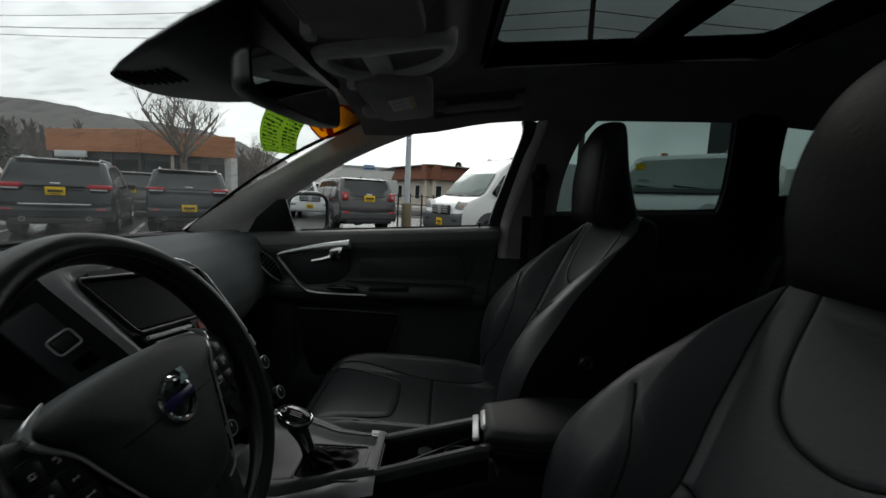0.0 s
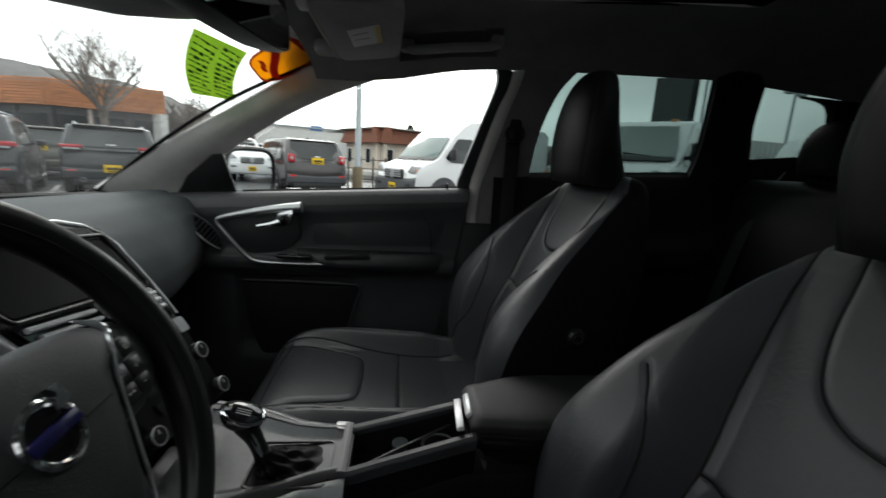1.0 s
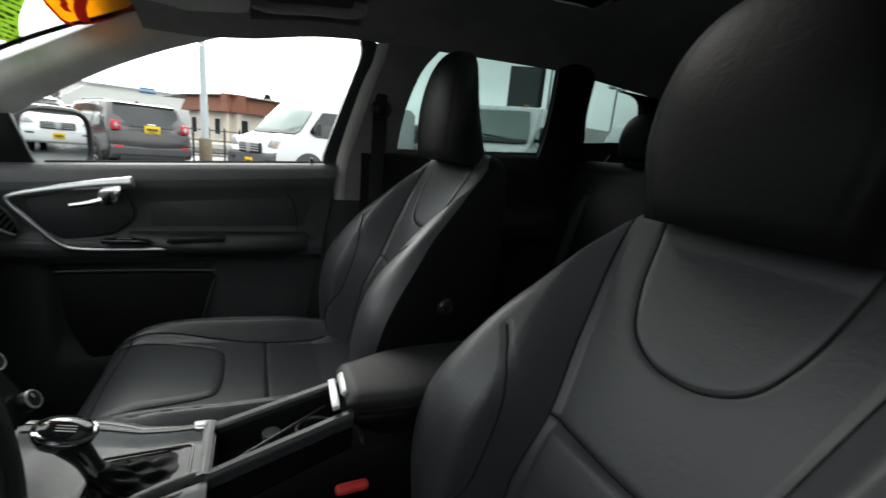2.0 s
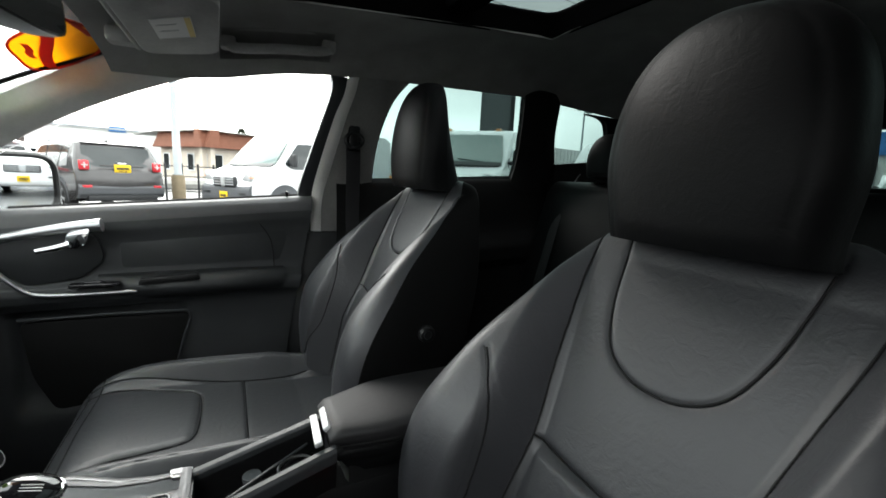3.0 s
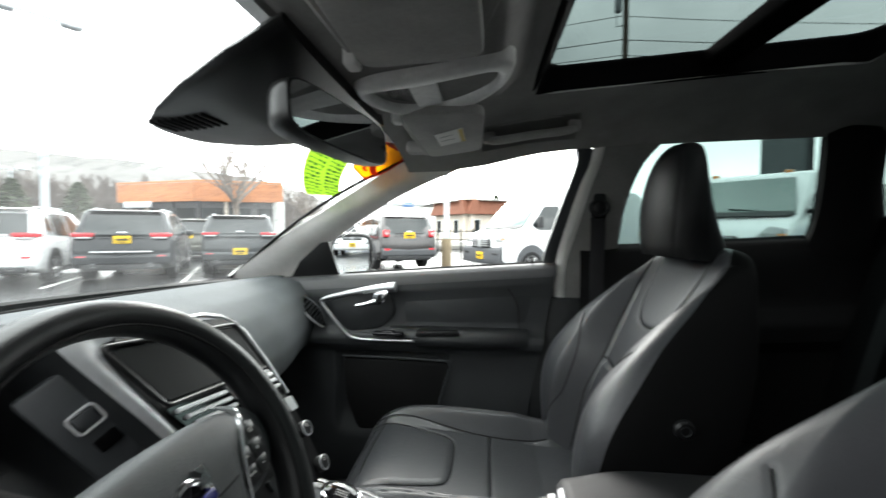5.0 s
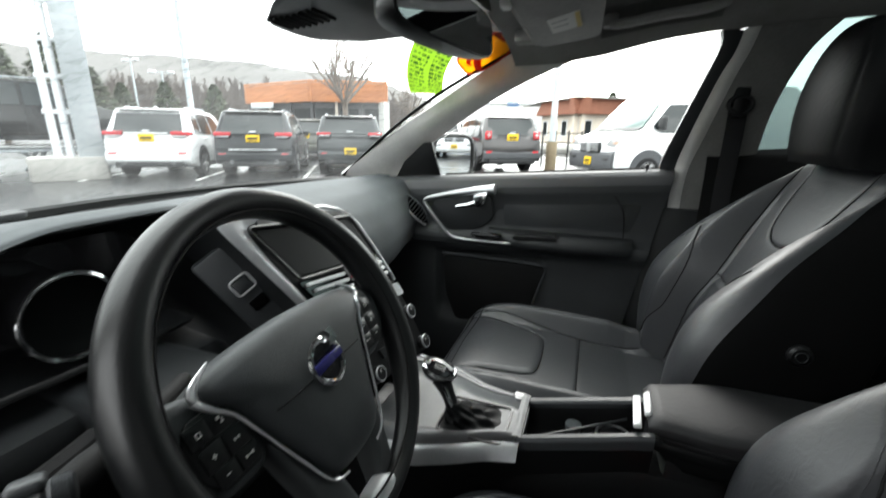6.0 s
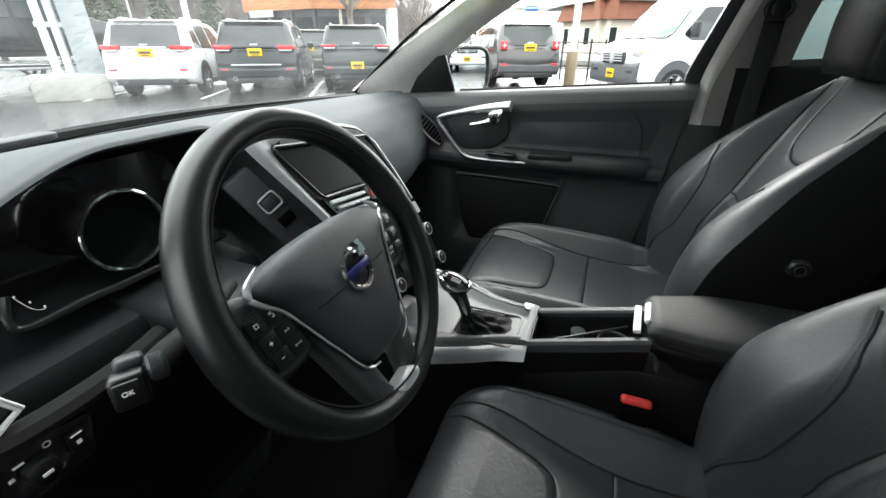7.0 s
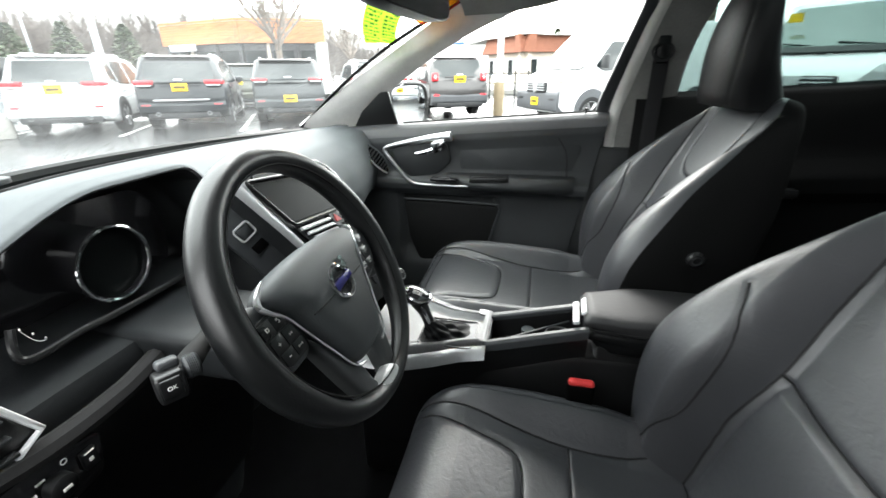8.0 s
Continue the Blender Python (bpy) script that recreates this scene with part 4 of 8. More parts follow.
def build_seat(label, lift=0.0, reach=1.0):
    """A front seat; lift raises its cushion against the backrest, reach scales the cushion's length."""
    seat = thing("front_seat", (0, 0, 0), label, "car seat", "front seats")
    back_m = pose(0, 0.0, 0.66, 22)
    cover, shell, back_place = backrest_mesh()
    cover.transform(back_m)
    shell.transform(back_m)
    backrest = part("backrest", cover, LEATHER, seat, smooth=60)
    for line in [BIB, LUMBAR] + both(BOLSTER_SEAM, 60) + both(SIDE_SEAM, 60):
        part("seam", seam_tube(line, back_place, back_m), STITCH, backrest)
    for line in both(SIDE_SEAM, 70):
        for d in (-0.0045, 0.0045):
            part("stitching", stitch_row(shifted(line, d), back_place, back_m), STITCH_GREY, backrest, "row of grey stitches")
    part("back_shell", shell, LEATHER_SHADED, seat, "black seat sides and back, shade put into their colour", smooth=60)
    bm, cushion_place = cushion_mesh()
    cushion_m = pose(0, 0.0, 0.672 + lift, 0) @ Matrix.Diagonal((1, reach, 1, 1))
    bm.transform(cushion_m)
    cushion = part("cushion", bm, LEATHER, seat, smooth=60)
    rolls = [line2([(-0.20, 0.522), (0.0, 0.530), (0.20, 0.522)], 24), line2([(-0.19, 0.548), (0.0, 0.556), (0.19, 0.548)], 24)] if reach == 1.0 else []
    for line in [CUSH_U, line2(CUSH_CROSS, 24)] + rolls + both(CUSH_SIDE, 60):
        part("seam", seam_tube(line, cushion_place, cushion_m, low=0.06, high=0.57, normal=(0, 0, 1)), STITCH, cushion)
    bm = headrest_mesh()
    bm.transform(pose(0, -0.212, 1.344, 5))
    head = part("headrest", bm, LEATHER_DARKENED, seat, smooth=60)
    for x in (-0.055, 0.055):
        part("headrest_post", tube([(x, -0.27, 1.14), (x, -0.245, 1.25)], 0.007, 10), PLASTIC, seat, "thin black headrest post")
    part("seat_base", prism([(0.02, 0.36), (0.46, 0.36), (0.52, 0.50), (0.50, 0.60), (-0.02, 0.62), (-0.06, 0.48)], "x", -0.225, 0.225, 0.02), PLASTIC, seat, "black plastic seat base")
    for sx in (-1, 1):
        shield = prism(rounded([(-0.10, 0.52), (0.44, 0.52), (0.46, 0.60), (0.20, 0.635), (0.05, 0.70), (-0.06, 0.72), (-0.13, 0.64)], 0.03), "x", sx * 0.245 - 0.01, sx * 0.245 + 0.01, 0.006)
        part("side_shield", shield, PAD_DARK, seat, "black plastic side shield")
        dial = lathe([(0.026, 0), (0.026, 0.012), (0.02, 0.016), (0.002, 0.016)], 20, pose(sx * 0.256, -0.03, 0.655, 0, sx * 90, 0))
        part("recliner_cover", dial, PLASTIC, seat, "black round hinge cover")
        part("rail", box(sx * 0.2 - 0.02, sx * 0.2 + 0.02, -0.1, 0.5, 0.34, 0.37, 0.004), STEEL, seat, "steel seat rail")
    return seat


seat = build_seat("black leather passenger seat with tall headrest")
part("seat_switch", joined(lathe([(0.017, 0), (0.017, 0.006), (0.013, 0.010), (0.001, 0.010)], 20, pose(-0.303, -0.092, 0.940, 0, -90, 0))), PLASTIC, seat, "round black seat control")
part("switch_ring", tube([(-0.313, -0.092 + 0.008 * math.cos(a), 0.940 + 0.008 * math.sin(a)) for a in [2 * math.pi * k / 20 for k in range(20)]], 0.0009, 6, True, up=(1, 0, 0)), PAD_MID, seat, "thin grey ring")
seat.matrix_basis = pose(0.372, 0.0, 0.005)
driver_seat = build_seat("black leather driver's seat with creased side bolster", 0.022, 0.83)
driver_seat.matrix_basis = pose(-0.345, -0.045, -0.034)

buckle = thing("belt_buckle", (-0.145, 0.12, 0.6), "red release button on a black belt buckle beside the driver's seat", "belt buckle")
part("stalk", tube([(-0.125, 0.06, 0.52), (-0.135, 0.09, 0.62), (-0.123, 0.118, 0.72)], 0.014, 8, flat=0.5), PLASTIC, buckle)
part("housing", box(-0.133, -0.113, 0.096, 0.146, 0.715, 0.757, 0.006), FELT, buckle)
part("button", box(-0.131, -0.115, 0.097, 0.145, 0.752, 0.7665, 0.0068, 4), RED, buckle, "red release button")

rear_seat = thing("rear_bench", (0, -0.6, 0.34), "black leather rear bench, folded upright, shadow put into its colour", "car seat")
part("cushion", box(-0.62, 0.62, -0.74, -0.30, 0.50, 0.68, 0.05, 4), LEATHER_DARKENED, rear_seat)
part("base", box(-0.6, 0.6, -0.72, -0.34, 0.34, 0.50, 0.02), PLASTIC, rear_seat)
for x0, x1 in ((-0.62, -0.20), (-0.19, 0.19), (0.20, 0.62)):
    part("backrest", prism(rounded([(-0.66, 0.60), (-0.76, 0.60), (-0.95, 1.24), (-0.88, 1.26), (-0.84, 1.22)], 0.04), "x", x0, x1, 0.02, 3), LEATHER_DARKENED, rear_seat)
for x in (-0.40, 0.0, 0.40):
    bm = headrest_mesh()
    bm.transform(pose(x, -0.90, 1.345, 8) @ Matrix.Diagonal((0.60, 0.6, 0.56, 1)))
    part("headrest", bm, LEATHER_DARKENED, rear_seat)
part("belt", tube([(0.62, -0.98, 1.27), (0.54, -0.84, 1.20), (0.50, -0.70, 0.8)], 0.023, 8, flat=0.06, up=(0, 1, 0)), BELT, rear_seat)

# ---- dashboard ----
dash = thing("dashboard", (0, 0.9, 0.5), "black soft-touch dashboard, its top coloured pale for window light", "dashboard")
# Depth and height along the pad, from the windscreen to the knees, at four stations across.
PASS = [(1.33, 1.075), (1.22, 1.10), (1.08, 1.118), (0.95, 1.118), (0.86, 1.098), (0.80, 1.060), (0.765, 1.01), (0.752, 0.96), (0.757, 0.915), (0.775, 0.885), (0.81, 0.868), (0.86, 0.862), (0.92, 0.80), (0.96, 0.62), (1.0, 0.46)]
MID = [(1.33, 1.075), (1.22, 1.10), (1.08, 1.118), (0.95, 1.124), (0.88, 1.118), (0.82, 1.105), (0.80, 1.08), (0.80, 1.03), (0.80, 0.98), (0.80, 0.93), (0.80, 0.88), (0.80, 0.80), (0.80, 0.70), (0.85, 0.58), (0.92, 0.46)]
HOOD = [(1.33, 1.070), (1.22, 1.095), (1.08, 1.122), (0.95, 1.148), (0.84, 1.166), (0.775, 1.176), (0.748, 1.174), (0.742, 1.166), (0.765, 1.160), (0.83, 1.150), (0.835, 1.05), (0.80, 0.995), (0.70, 0.985), (0.72, 0.80), (0.80, 0.46)]
LEFT = [(y, z - 0.075 * softstep(0.95, 0.80, y) * (1 if i < 9 else 0.0) - (0.02 if i < 5 else 0)) for i, (y, z) in enumerate(HOOD)]
STATIONS = [(-0.72, LEFT), (-0.64, LEFT), (-0.385, HOOD), (-0.27, HOOD), (-0.10, MID), (0.02, MID), (0.22, PASS), (0.72, PASS)]


def dash_point(u, v):
    x = lerp(-0.71, 0.71, u)
    k = max(i for i in range(len(STATIONS) - 1) if STATIONS[i][0] <= x)
    t = softstep(STATIONS[k][0], STATIONS[k + 1][0], x)
    f = v * (len(PASS) - 1)
    i = min(int(f), len(PASS) - 2)
    def at(prof):
        return Vector((0, lerp(prof[i][0], prof[i + 1][0], f - i), lerp(prof[i][1], prof[i + 1][1], f - i)))
    p = at(STATIONS[k][1]).lerp(at(STATIONS[k + 1][1]), t)
    p.y -= 0.27 * (x / 0.71) ** 2 * max(0.0, 1 - v * 4.2)
    if x > 0.3:
        p.y += 0.06 * softstep(0.35, 0.72, x) * softstep(0.25, 0.45, v)
    p.x = x
    return p


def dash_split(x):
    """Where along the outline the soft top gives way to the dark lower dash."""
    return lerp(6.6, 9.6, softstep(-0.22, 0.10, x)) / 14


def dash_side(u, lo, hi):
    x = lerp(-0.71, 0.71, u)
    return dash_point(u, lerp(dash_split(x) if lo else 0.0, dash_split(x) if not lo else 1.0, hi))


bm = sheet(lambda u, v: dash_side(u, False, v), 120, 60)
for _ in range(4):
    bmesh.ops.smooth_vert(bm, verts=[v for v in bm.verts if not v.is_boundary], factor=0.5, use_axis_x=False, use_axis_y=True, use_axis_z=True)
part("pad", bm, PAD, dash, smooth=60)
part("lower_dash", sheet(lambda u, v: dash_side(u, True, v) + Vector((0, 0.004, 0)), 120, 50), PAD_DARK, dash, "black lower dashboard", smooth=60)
part("defroster_slot", tube([dash_point(u, 1.15 / 14) + Vector((0, 0, 0.0015)) for u in np.linspace(0.08, 0.92, 40)], 0.0035, 6), RUBBER, dash)
part("windscreen_base", tube([(x, 1.318 - 0.26 * (x / 0.71) ** 2, 1.092) for x in np.linspace(-0.70, 0.68, 24)], 0.017, 8, flat=1.0), SCREEN, dash, "black ceramic edge of the windscreen")
part("speaker_grille", prism(rounded([(-0.40, 1.12), (-0.22, 1.15), (-0.22, 1.19), (-0.40, 1.16)], 0.02), "z", 1.118, 1.128, 0.003), PAD_DARK, dash, "dark dash-top speaker cover")

# Instrument cluster under the hood.
cluster = part("instrument_panel", prism(rounded([(-0.56, 1.02), (-0.545, 1.10), (-0.46, 1.145), (-0.30, 1.145), (-0.27, 1.10), (-0.275, 1.015)], 0.03), "y", 0.80, 0.812), GLOSS_BLACK, dash, "black instrument panel behind clear cover")
def circle_y(cx, y, cz, r, n=40):
    return [(cx + r * math.cos(2 * math.pi * k / n), y, cz + r * math.sin(2 * math.pi * k / n)) for k in range(n)]
part("dial_ring", tube(circle_y(-0.402, 0.745, 1.075, 0.047), 0.0028, 8, True, up=(0, 1, 0)), CHROME, cluster, "thin chrome ring round the dark display")
part("dial_tube", skin([circle_y(-0.402, 0.745, 1.075, 0.047), circle_y(-0.40, 0.80, 1.075, 0.043)], True, False), GLOSS_BLACK, cluster)
part("dial_screen", prism([(x, z) for x, _, z in circle_y(-0.401, 0, 1.075, 0.046)], "y", 0.756, 0.760), SCREEN, cluster, "dark round display")
part("cluster_rim", tube(smooth_line([(-0.525, 0.748, 1.055), (-0.533, 0.742, 1.03), (-0.522, 0.738, 1.019), (-0.47, 0.738, 1.020), (-0.43, 0.739, 1.017), (-0.36, 0.739, 1.016), (-0.32, 0.742, 1.014), (-0.27, 0.75, 1.012)], 30), 0.0045, 8), PLASTIC, cluster, "satin black lower rim")
part("fuel_scale", tube([(-0.520 + 0.018 * t, 0.7445, 1.050 - 0.022 * t - 0.006 * math.sin(math.pi * t)) for t in np.linspace(0, 1, 10)], 0.0004, 5), WHITE_PAPER, cluster, "fine white gauge arc")
for t in (0.0, 0.5, 1.0):
    part("gauge_mark", box(-0.5208 + 0.018 * t, -0.5192 + 0.018 * t, 0.7440, 0.7450, 1.051 - 0.022 * t, 1.0535 - 0.022 * t), WHITE_PAPER, cluster)
part("cluster_shelf", sheet(lambda u, v: Vector((lerp(-0.55, -0.27, u), lerp(0.74, 0.80, v), lerp(1.016, 1.026, v))), 6, 4, 0.004), PAD_DARK, cluster)
part("column_shroud", prism(rounded([(-0.43, 0.93), (-0.31, 0.93), (-0.30, 1.0), (-0.44, 1.0)], 0.02), "y", 0.55, 0.78, 0.012), PAD_DARK, dash, "black steering column cover")
part("knee_panel", sheet(lambda u, v: Vector((lerp(-0.66, -0.26, u), lerp(0.688, 0.75, v) - 0.01 * math.sin(math.pi * v), lerp(0.965, 0.60, v))), 8, 12, 0.02), PLASTIC, dash, "black lower panel")
part("lower_lip", tube(smooth_line([(-0.66, 0.665, 0.985), (-0.58, 0.668, 0.968), (-0.5, 0.672, 0.965), (-0.44, 0.68, 0.97)], 14), 0.012, 8), RUBBER, dash)
lp = part("light_panel", prism(rounded([(-0.640, 0.895), (-0.548, 0.900), (-0.536, 0.952), (-0.600, 0.962), (-0.640, 0.962)], 0.012), "y", 0.662, 0.672, 0.003), GLOSS_BLACK, dash, "black headlamp switch panel")
knob = part("switch_knob", lathe([(0.013, 0), (0.0125, 0.012), (0.010, 0.014), (0.001, 0.014)], 20, pose(-0.588, 0.662, 0.932, 90)), PLASTIC, lp, "round headlamp knob")
part("knob_mark", box(-0.592, -0.584, 0.6470, 0.6482, 0.9305, 0.9335), WHITE_PAPER, knob)
part("switch_mark", tube(circle_y(-0.576, 0.6612, 0.949, 0.0028, 16), 0.0006, 5, True), WHITE_PAPER, lp)
part("switch_mark", box(-0.602, -0.594, 0.6606, 0.6618, 0.946, 0.9475), WHITE_PAPER, lp)
part("switch_mark", box(-0.608, -0.604, 0.6606, 0.6618, 0.936, 0.939), WHITE_PAPER, lp)
part("switch_mark", tube(circle_y(-0.574, 0.6612, 0.918, 0.0022, 16), 0.0006, 5, True), WHITE_PAPER, lp)
part("dimmer", box(-0.564, -0.549, 0.657, 0.664, 0.922, 0.944, 0.002), PLASTIC, lp)
part("dimmer_mark", joined(box(-0.5615, -0.5520, 0.6560, 0.6572, 0.9415, 0.9425), box(-0.559, -0.555, 0.6560, 0.6572, 0.931, 0.935)), WHITE_PAPER, lp)

vent_left = part("left_vent", prism(rounded([(-0.66, 1.075), (-0.62, 1.07), (-0.582, 0.995), (-0.62, 0.975), (-0.66, 0.97)], 0.006), "y", 0.668, 0.70, 0.002), PLASTIC, dash, "black side air vent")
part("vent_frame", tube([(-0.66, 0.664, 1.08), (-0.618, 0.664, 1.073), (-0.578, 0.664, 0.994), (-0.62, 0.664, 0.972), (-0.66, 0.664, 0.966)], 0.0035, 8, up=(0, 1, 0)), STRIP, vent_left, "silver vent frame")
for i in range(4):
    part("slat", box(-0.655, -0.600, 0.660, 0.672, 0.985 + 0.018 * i, 0.989 + 0.018 * i, 0.001), PAD_DARK, vent_left)

# Passenger end vent, a narrow slanted opening beside the door.
V_TOP, V_LOW, V_N = Vector((0.655, 0.845, 1.052)), Vector((0.692, 0.772, 0.955)), Vector((-0.62, -0.76, 0.18)).normalized()
V_AX = (V_LOW - V_TOP).normalized()
V_AC = V_AX.cross(V_N).normalized()


def on_vent(t, w, lift=0.0):
    """t from the top to the foot of the vent, w from its inner to its outer edge."""
    wide = 0.020 * math.sin(math.pi * lerp(0.12, 0.96, t)) ** 0.6
    return V_TOP.lerp(V_LOW, t) + V_AC * (wide * w) + V_N * (lift + 0.010 * math.sin(math.pi * t))


vent_right = part("right_vent", sheet(lambda t, w: on_vent(t, lerp(-1, 1, w), 0.002), 16, 4, 0.004), GLOSS_BLACK, dash, "black end air vent")
part("vent_frame", tube([on_vent(t, 1.15, 0.004) for t in np.linspace(0, 1, 14)], 0.003, 8), SATIN, vent_right, "silver vent edge")
part("vent_frame", tube([on_vent(t, -1.15, 0.004) for t in np.linspace(0, 1, 14)], 0.003, 8), PAD, vent_right)
for k in range(9):
    t = 0.10 + 0.095 * k
    part("slat", tube([on_vent(t, -0.95, 0.006), on_vent(t + 0.03, 0.95, 0.006)], 0.0022, 6), PAD_DARK, vent_right)

# ---- centre stack ----
stack = thing("centre_stack", (-0.08, 0.65, 0.8), "slanted centre console stack with display, vents and knobs", "centre stack")
TL, TR, BL, BR = Vector((-0.248, 0.695, 1.150)), Vector((0.012, 0.665, 1.125)), Vector((-0.115, 0.545, 0.855)), Vector((0.055, 0.520, 0.845))


def on_stack(u, v, lift=0.0):
    """A place on the stack's face: u across to the passenger, v down."""
    p = TL.lerp(TR, u).lerp(BL.lerp(BR, u), v)
    nrm = (TR - TL).cross(BL - TL).normalized()
    if nrm.y > 0:
        nrm.negate()
    return p + nrm * (lift + 0.012 * math.sin(math.pi * v))


def stack_patch(outline, lift, depth=0.006, bevel=0.0):
    bm = bmesh.new()
    a = [bm.verts.new(on_stack(u, v, lift)) for u, v in outline]
    b = [bm.verts.new(on_stack(u, v, lift - depth)) for u, v in outline]
    bm.faces.new(a)
    bm.faces.new(b[::-1])
    for i in range(len(a)):
        j = (i + 1) % len(a)
        bm.faces.new((a[i], a[j], b[j], b[i]))
    bmesh.ops.recalc_face_normals(bm, faces=bm.faces[:])
    if bevel:
        bmesh.ops.bevel(bm, geom=bm.edges[:], offset=bevel, segments=2, profile=0.5, affect="EDGES", clamp_overlap=True)
    return bm


bm = sheet(lambda u, v: on_stack(u, v), 10, 24, 0.0)
part("face", bm, PLASTIC, stack, "satin black stack face")
for u, nm in ((0.0, "left"), (1.0, "right")):
    def flank(s, v, u=u):
        p = on_stack(u, v)
        return Vector((p.x + (0.03 if u else -0.0) * s * -1, p.y + 0.13 * s, p.z - 0.01 * s))
    part("flank", sheet(flank, 4, 16), PAD_DARK, stack, "black stack side")
STACK_N = (on_stack(0.3, 0.3, 0.1) - on_stack(0.3, 0.3)).normalized()
FRAME_OUT = smooth_line([on_stack(u, v, 0.003) for u, v in ((-0.06, 0.64), (-0.06, 0.40), (-0.06, 0.20), (-0.055, 0.06), (-0.035, 0.0), (0.02, -0.035), (0.12, -0.045), (0.30, -0.045), (0.50, -0.035))], 40)
FRAME_IN = smooth_line([on_stack(u, v, 0.003) for u, v in ((0.045, 0.64), (0.045, 0.40), (0.055, 0.20), (0.075, 0.10), (0.095, 0.055), (0.13, 0.032), (0.19, 0.020), (0.32, 0.0), (0.50, -0.025))], 40)


def frame_band(u, v):
    """The wide metal band round the display's corner, crowned across its width."""
    f = u * (len(FRAME_OUT) - 1)
    k = min(int(f), len(FRAME_OUT) - 2)
    a = Vector(FRAME_OUT[k]).lerp(Vector(FRAME_OUT[k + 1]), f - k)
    b = Vector(FRAME_IN[k]).lerp(Vector(FRAME_IN[k + 1]), f - k)
    return a.lerp(b, v) + STACK_N * (0.0075 * math.sin(math.pi * (0.12 + 0.80 * v)) - 0.003)


part("frame_strip", sheet(frame_band, 44, 10, 0.003), SATIN, stack, "brushed silver frame", smooth=60)
right_line = [on_stack(u, v, 0.003) for u, v in ((0.62, -0.03), (0.78, -0.035), (0.90, -0.01), (0.97, 0.04))] + [on_stack(1.0, v, 0.003) for v in np.linspace(0.1, 0.5, 14)]
part("frame_strip", tube(right_line, 0.0035, 8), SILVER, stack, "thin silver edge")
part("hood", stack_patch(rounded([(0.20, 0.008), (0.90, 0.0), (0.95, 0.06), (0.16, 0.05)], 0.02), 0.006, 0.02), PAD_DARK, stack, "black hood over the display")
part("display", stack_patch(rounded([(0.12, 0.065), (0.92, 0.065), (0.92, 0.305), (0.13, 0.315)], 0.02), 0.006), SCREEN, stack, "dark display")
part("display_rim", tube([on_stack(u, v, 0.007) for u, v in rounded([(0.09, 0.045), (0.95, 0.045), (0.95, 0.325), (0.10, 0.335)], 0.03)], 0.0026, 8, True), PLASTIC, stack)
vents = part("centre_vents", stack_patch(rounded([(0.08, 0.345), (0.95, 0.335), (0.96, 0.47), (0.10, 0.475)], 0.02), 0.006), GLOSS_BLACK, stack, "pair of air vents")
for k in range(3):
    for a, b in ((0.11, 0.47), (0.62, 0.93)):
        v = 0.368 + 0.036 * k
        part("slat", tube([on_stack(a + 0.02 * k, v, 0.009), on_stack(b, v, 0.009)], 0.0035, 6), SATIN, vents)
part("hazard_button", stack_patch(rounded([(0.48, 0.34), (0.60, 0.34), (0.60, 0.42), (0.48, 0.42)], 0.02), 0.012, 0.01), PAD_DARK, vents)
part("hazard_mark", stack_patch([(0.50, 0.40), (0.54, 0.352), (0.58, 0.40)], 0.0135, 0.002), RED, vents, "red triangle mark")
part("lower_plate", stack_patch(rounded([(0.08, 0.50), (0.92, 0.50), (0.88, 0.985), (0.12, 0.985)], 0.03), 0.004), PLASTIC, stack, "black control plate")
for i, v in enumerate((0.55, 0.72, 0.94)):
    for u in ((0.08, 0.92) if i else (0.08,)):
        c = on_stack(u, v, 0.004)
        d = (on_stack(u, v, 0.03) - c).normalized()
        m = Matrix.Translation(c) @ d.to_track_quat("Z", "Y").to_matrix().to_4x4()
        knob = part("knob", lathe([(0.0135, 0), (0.013, 0.010), (0.0105, 0.013), (0.001, 0.013)], 24, m), PLASTIC, stack, "round knob with silver ring")
        part("ring", tube([m @ Vector((0.0118 * math.cos(a), 0.0118 * math.sin(a), 0.0115)) for a in [2 * math.pi * k / 24 for k in range(24)]], 0.0016, 6, True), SATIN, knob)
        part("mark", box(-0.0008, 0.0008, 0.002, 0.008, 0.013, 0.0136, m=m), WHITE_PAPER, knob)
for r in range(4):
    for cidx in range(3):
        u, v = 0.33 + 0.16 * cidx, 0.56 + 0.1 * r
        part("key", stack_patch(rounded([(u - 0.055, v - 0.03), (u + 0.055, v - 0.03), (u + 0.055, v + 0.03), (u - 0.055, v + 0.03)], 0.01), 0.008, 0.006), PAD_DARK, stack)
part("disc_slot", stack_patch(rounded([(0.90, 0.52), (1.0, 0.52), (1.0, 0.60), (0.90, 0.60)], 0.02), 0.008), STRIP, stack, "bright silver tab")

# Start-button panel between the wheel and the stack.
start = thing("start_panel", (-0.21, 0.71, 1.0), "black side panel with start button and key slot", "switch panel")
_d = (BL - TL).normalized()
_n = Vector((-0.62, -0.75, 0.2))
_n = (_n - _d * _n.dot(_d)).normalized()
_x = _d.cross(_n).normalized()
SPM = Matrix.Translation(Vector((-0.209, 0.712, 1.052)) + _n * 0.014) @ Matrix((_x, -_n, -_d)).transposed().to_4x4()
part("panel", box(-0.034, 0.034, -0.002, 0.02, -0.09, 0.06, 0.006, m=SPM), PAD_MID, start)
part("start_button", box(-0.0115, 0.0115, -0.0085, 0.0, -0.0095, 0.0095, 0.003, m=SPM), PAD_MID, start)
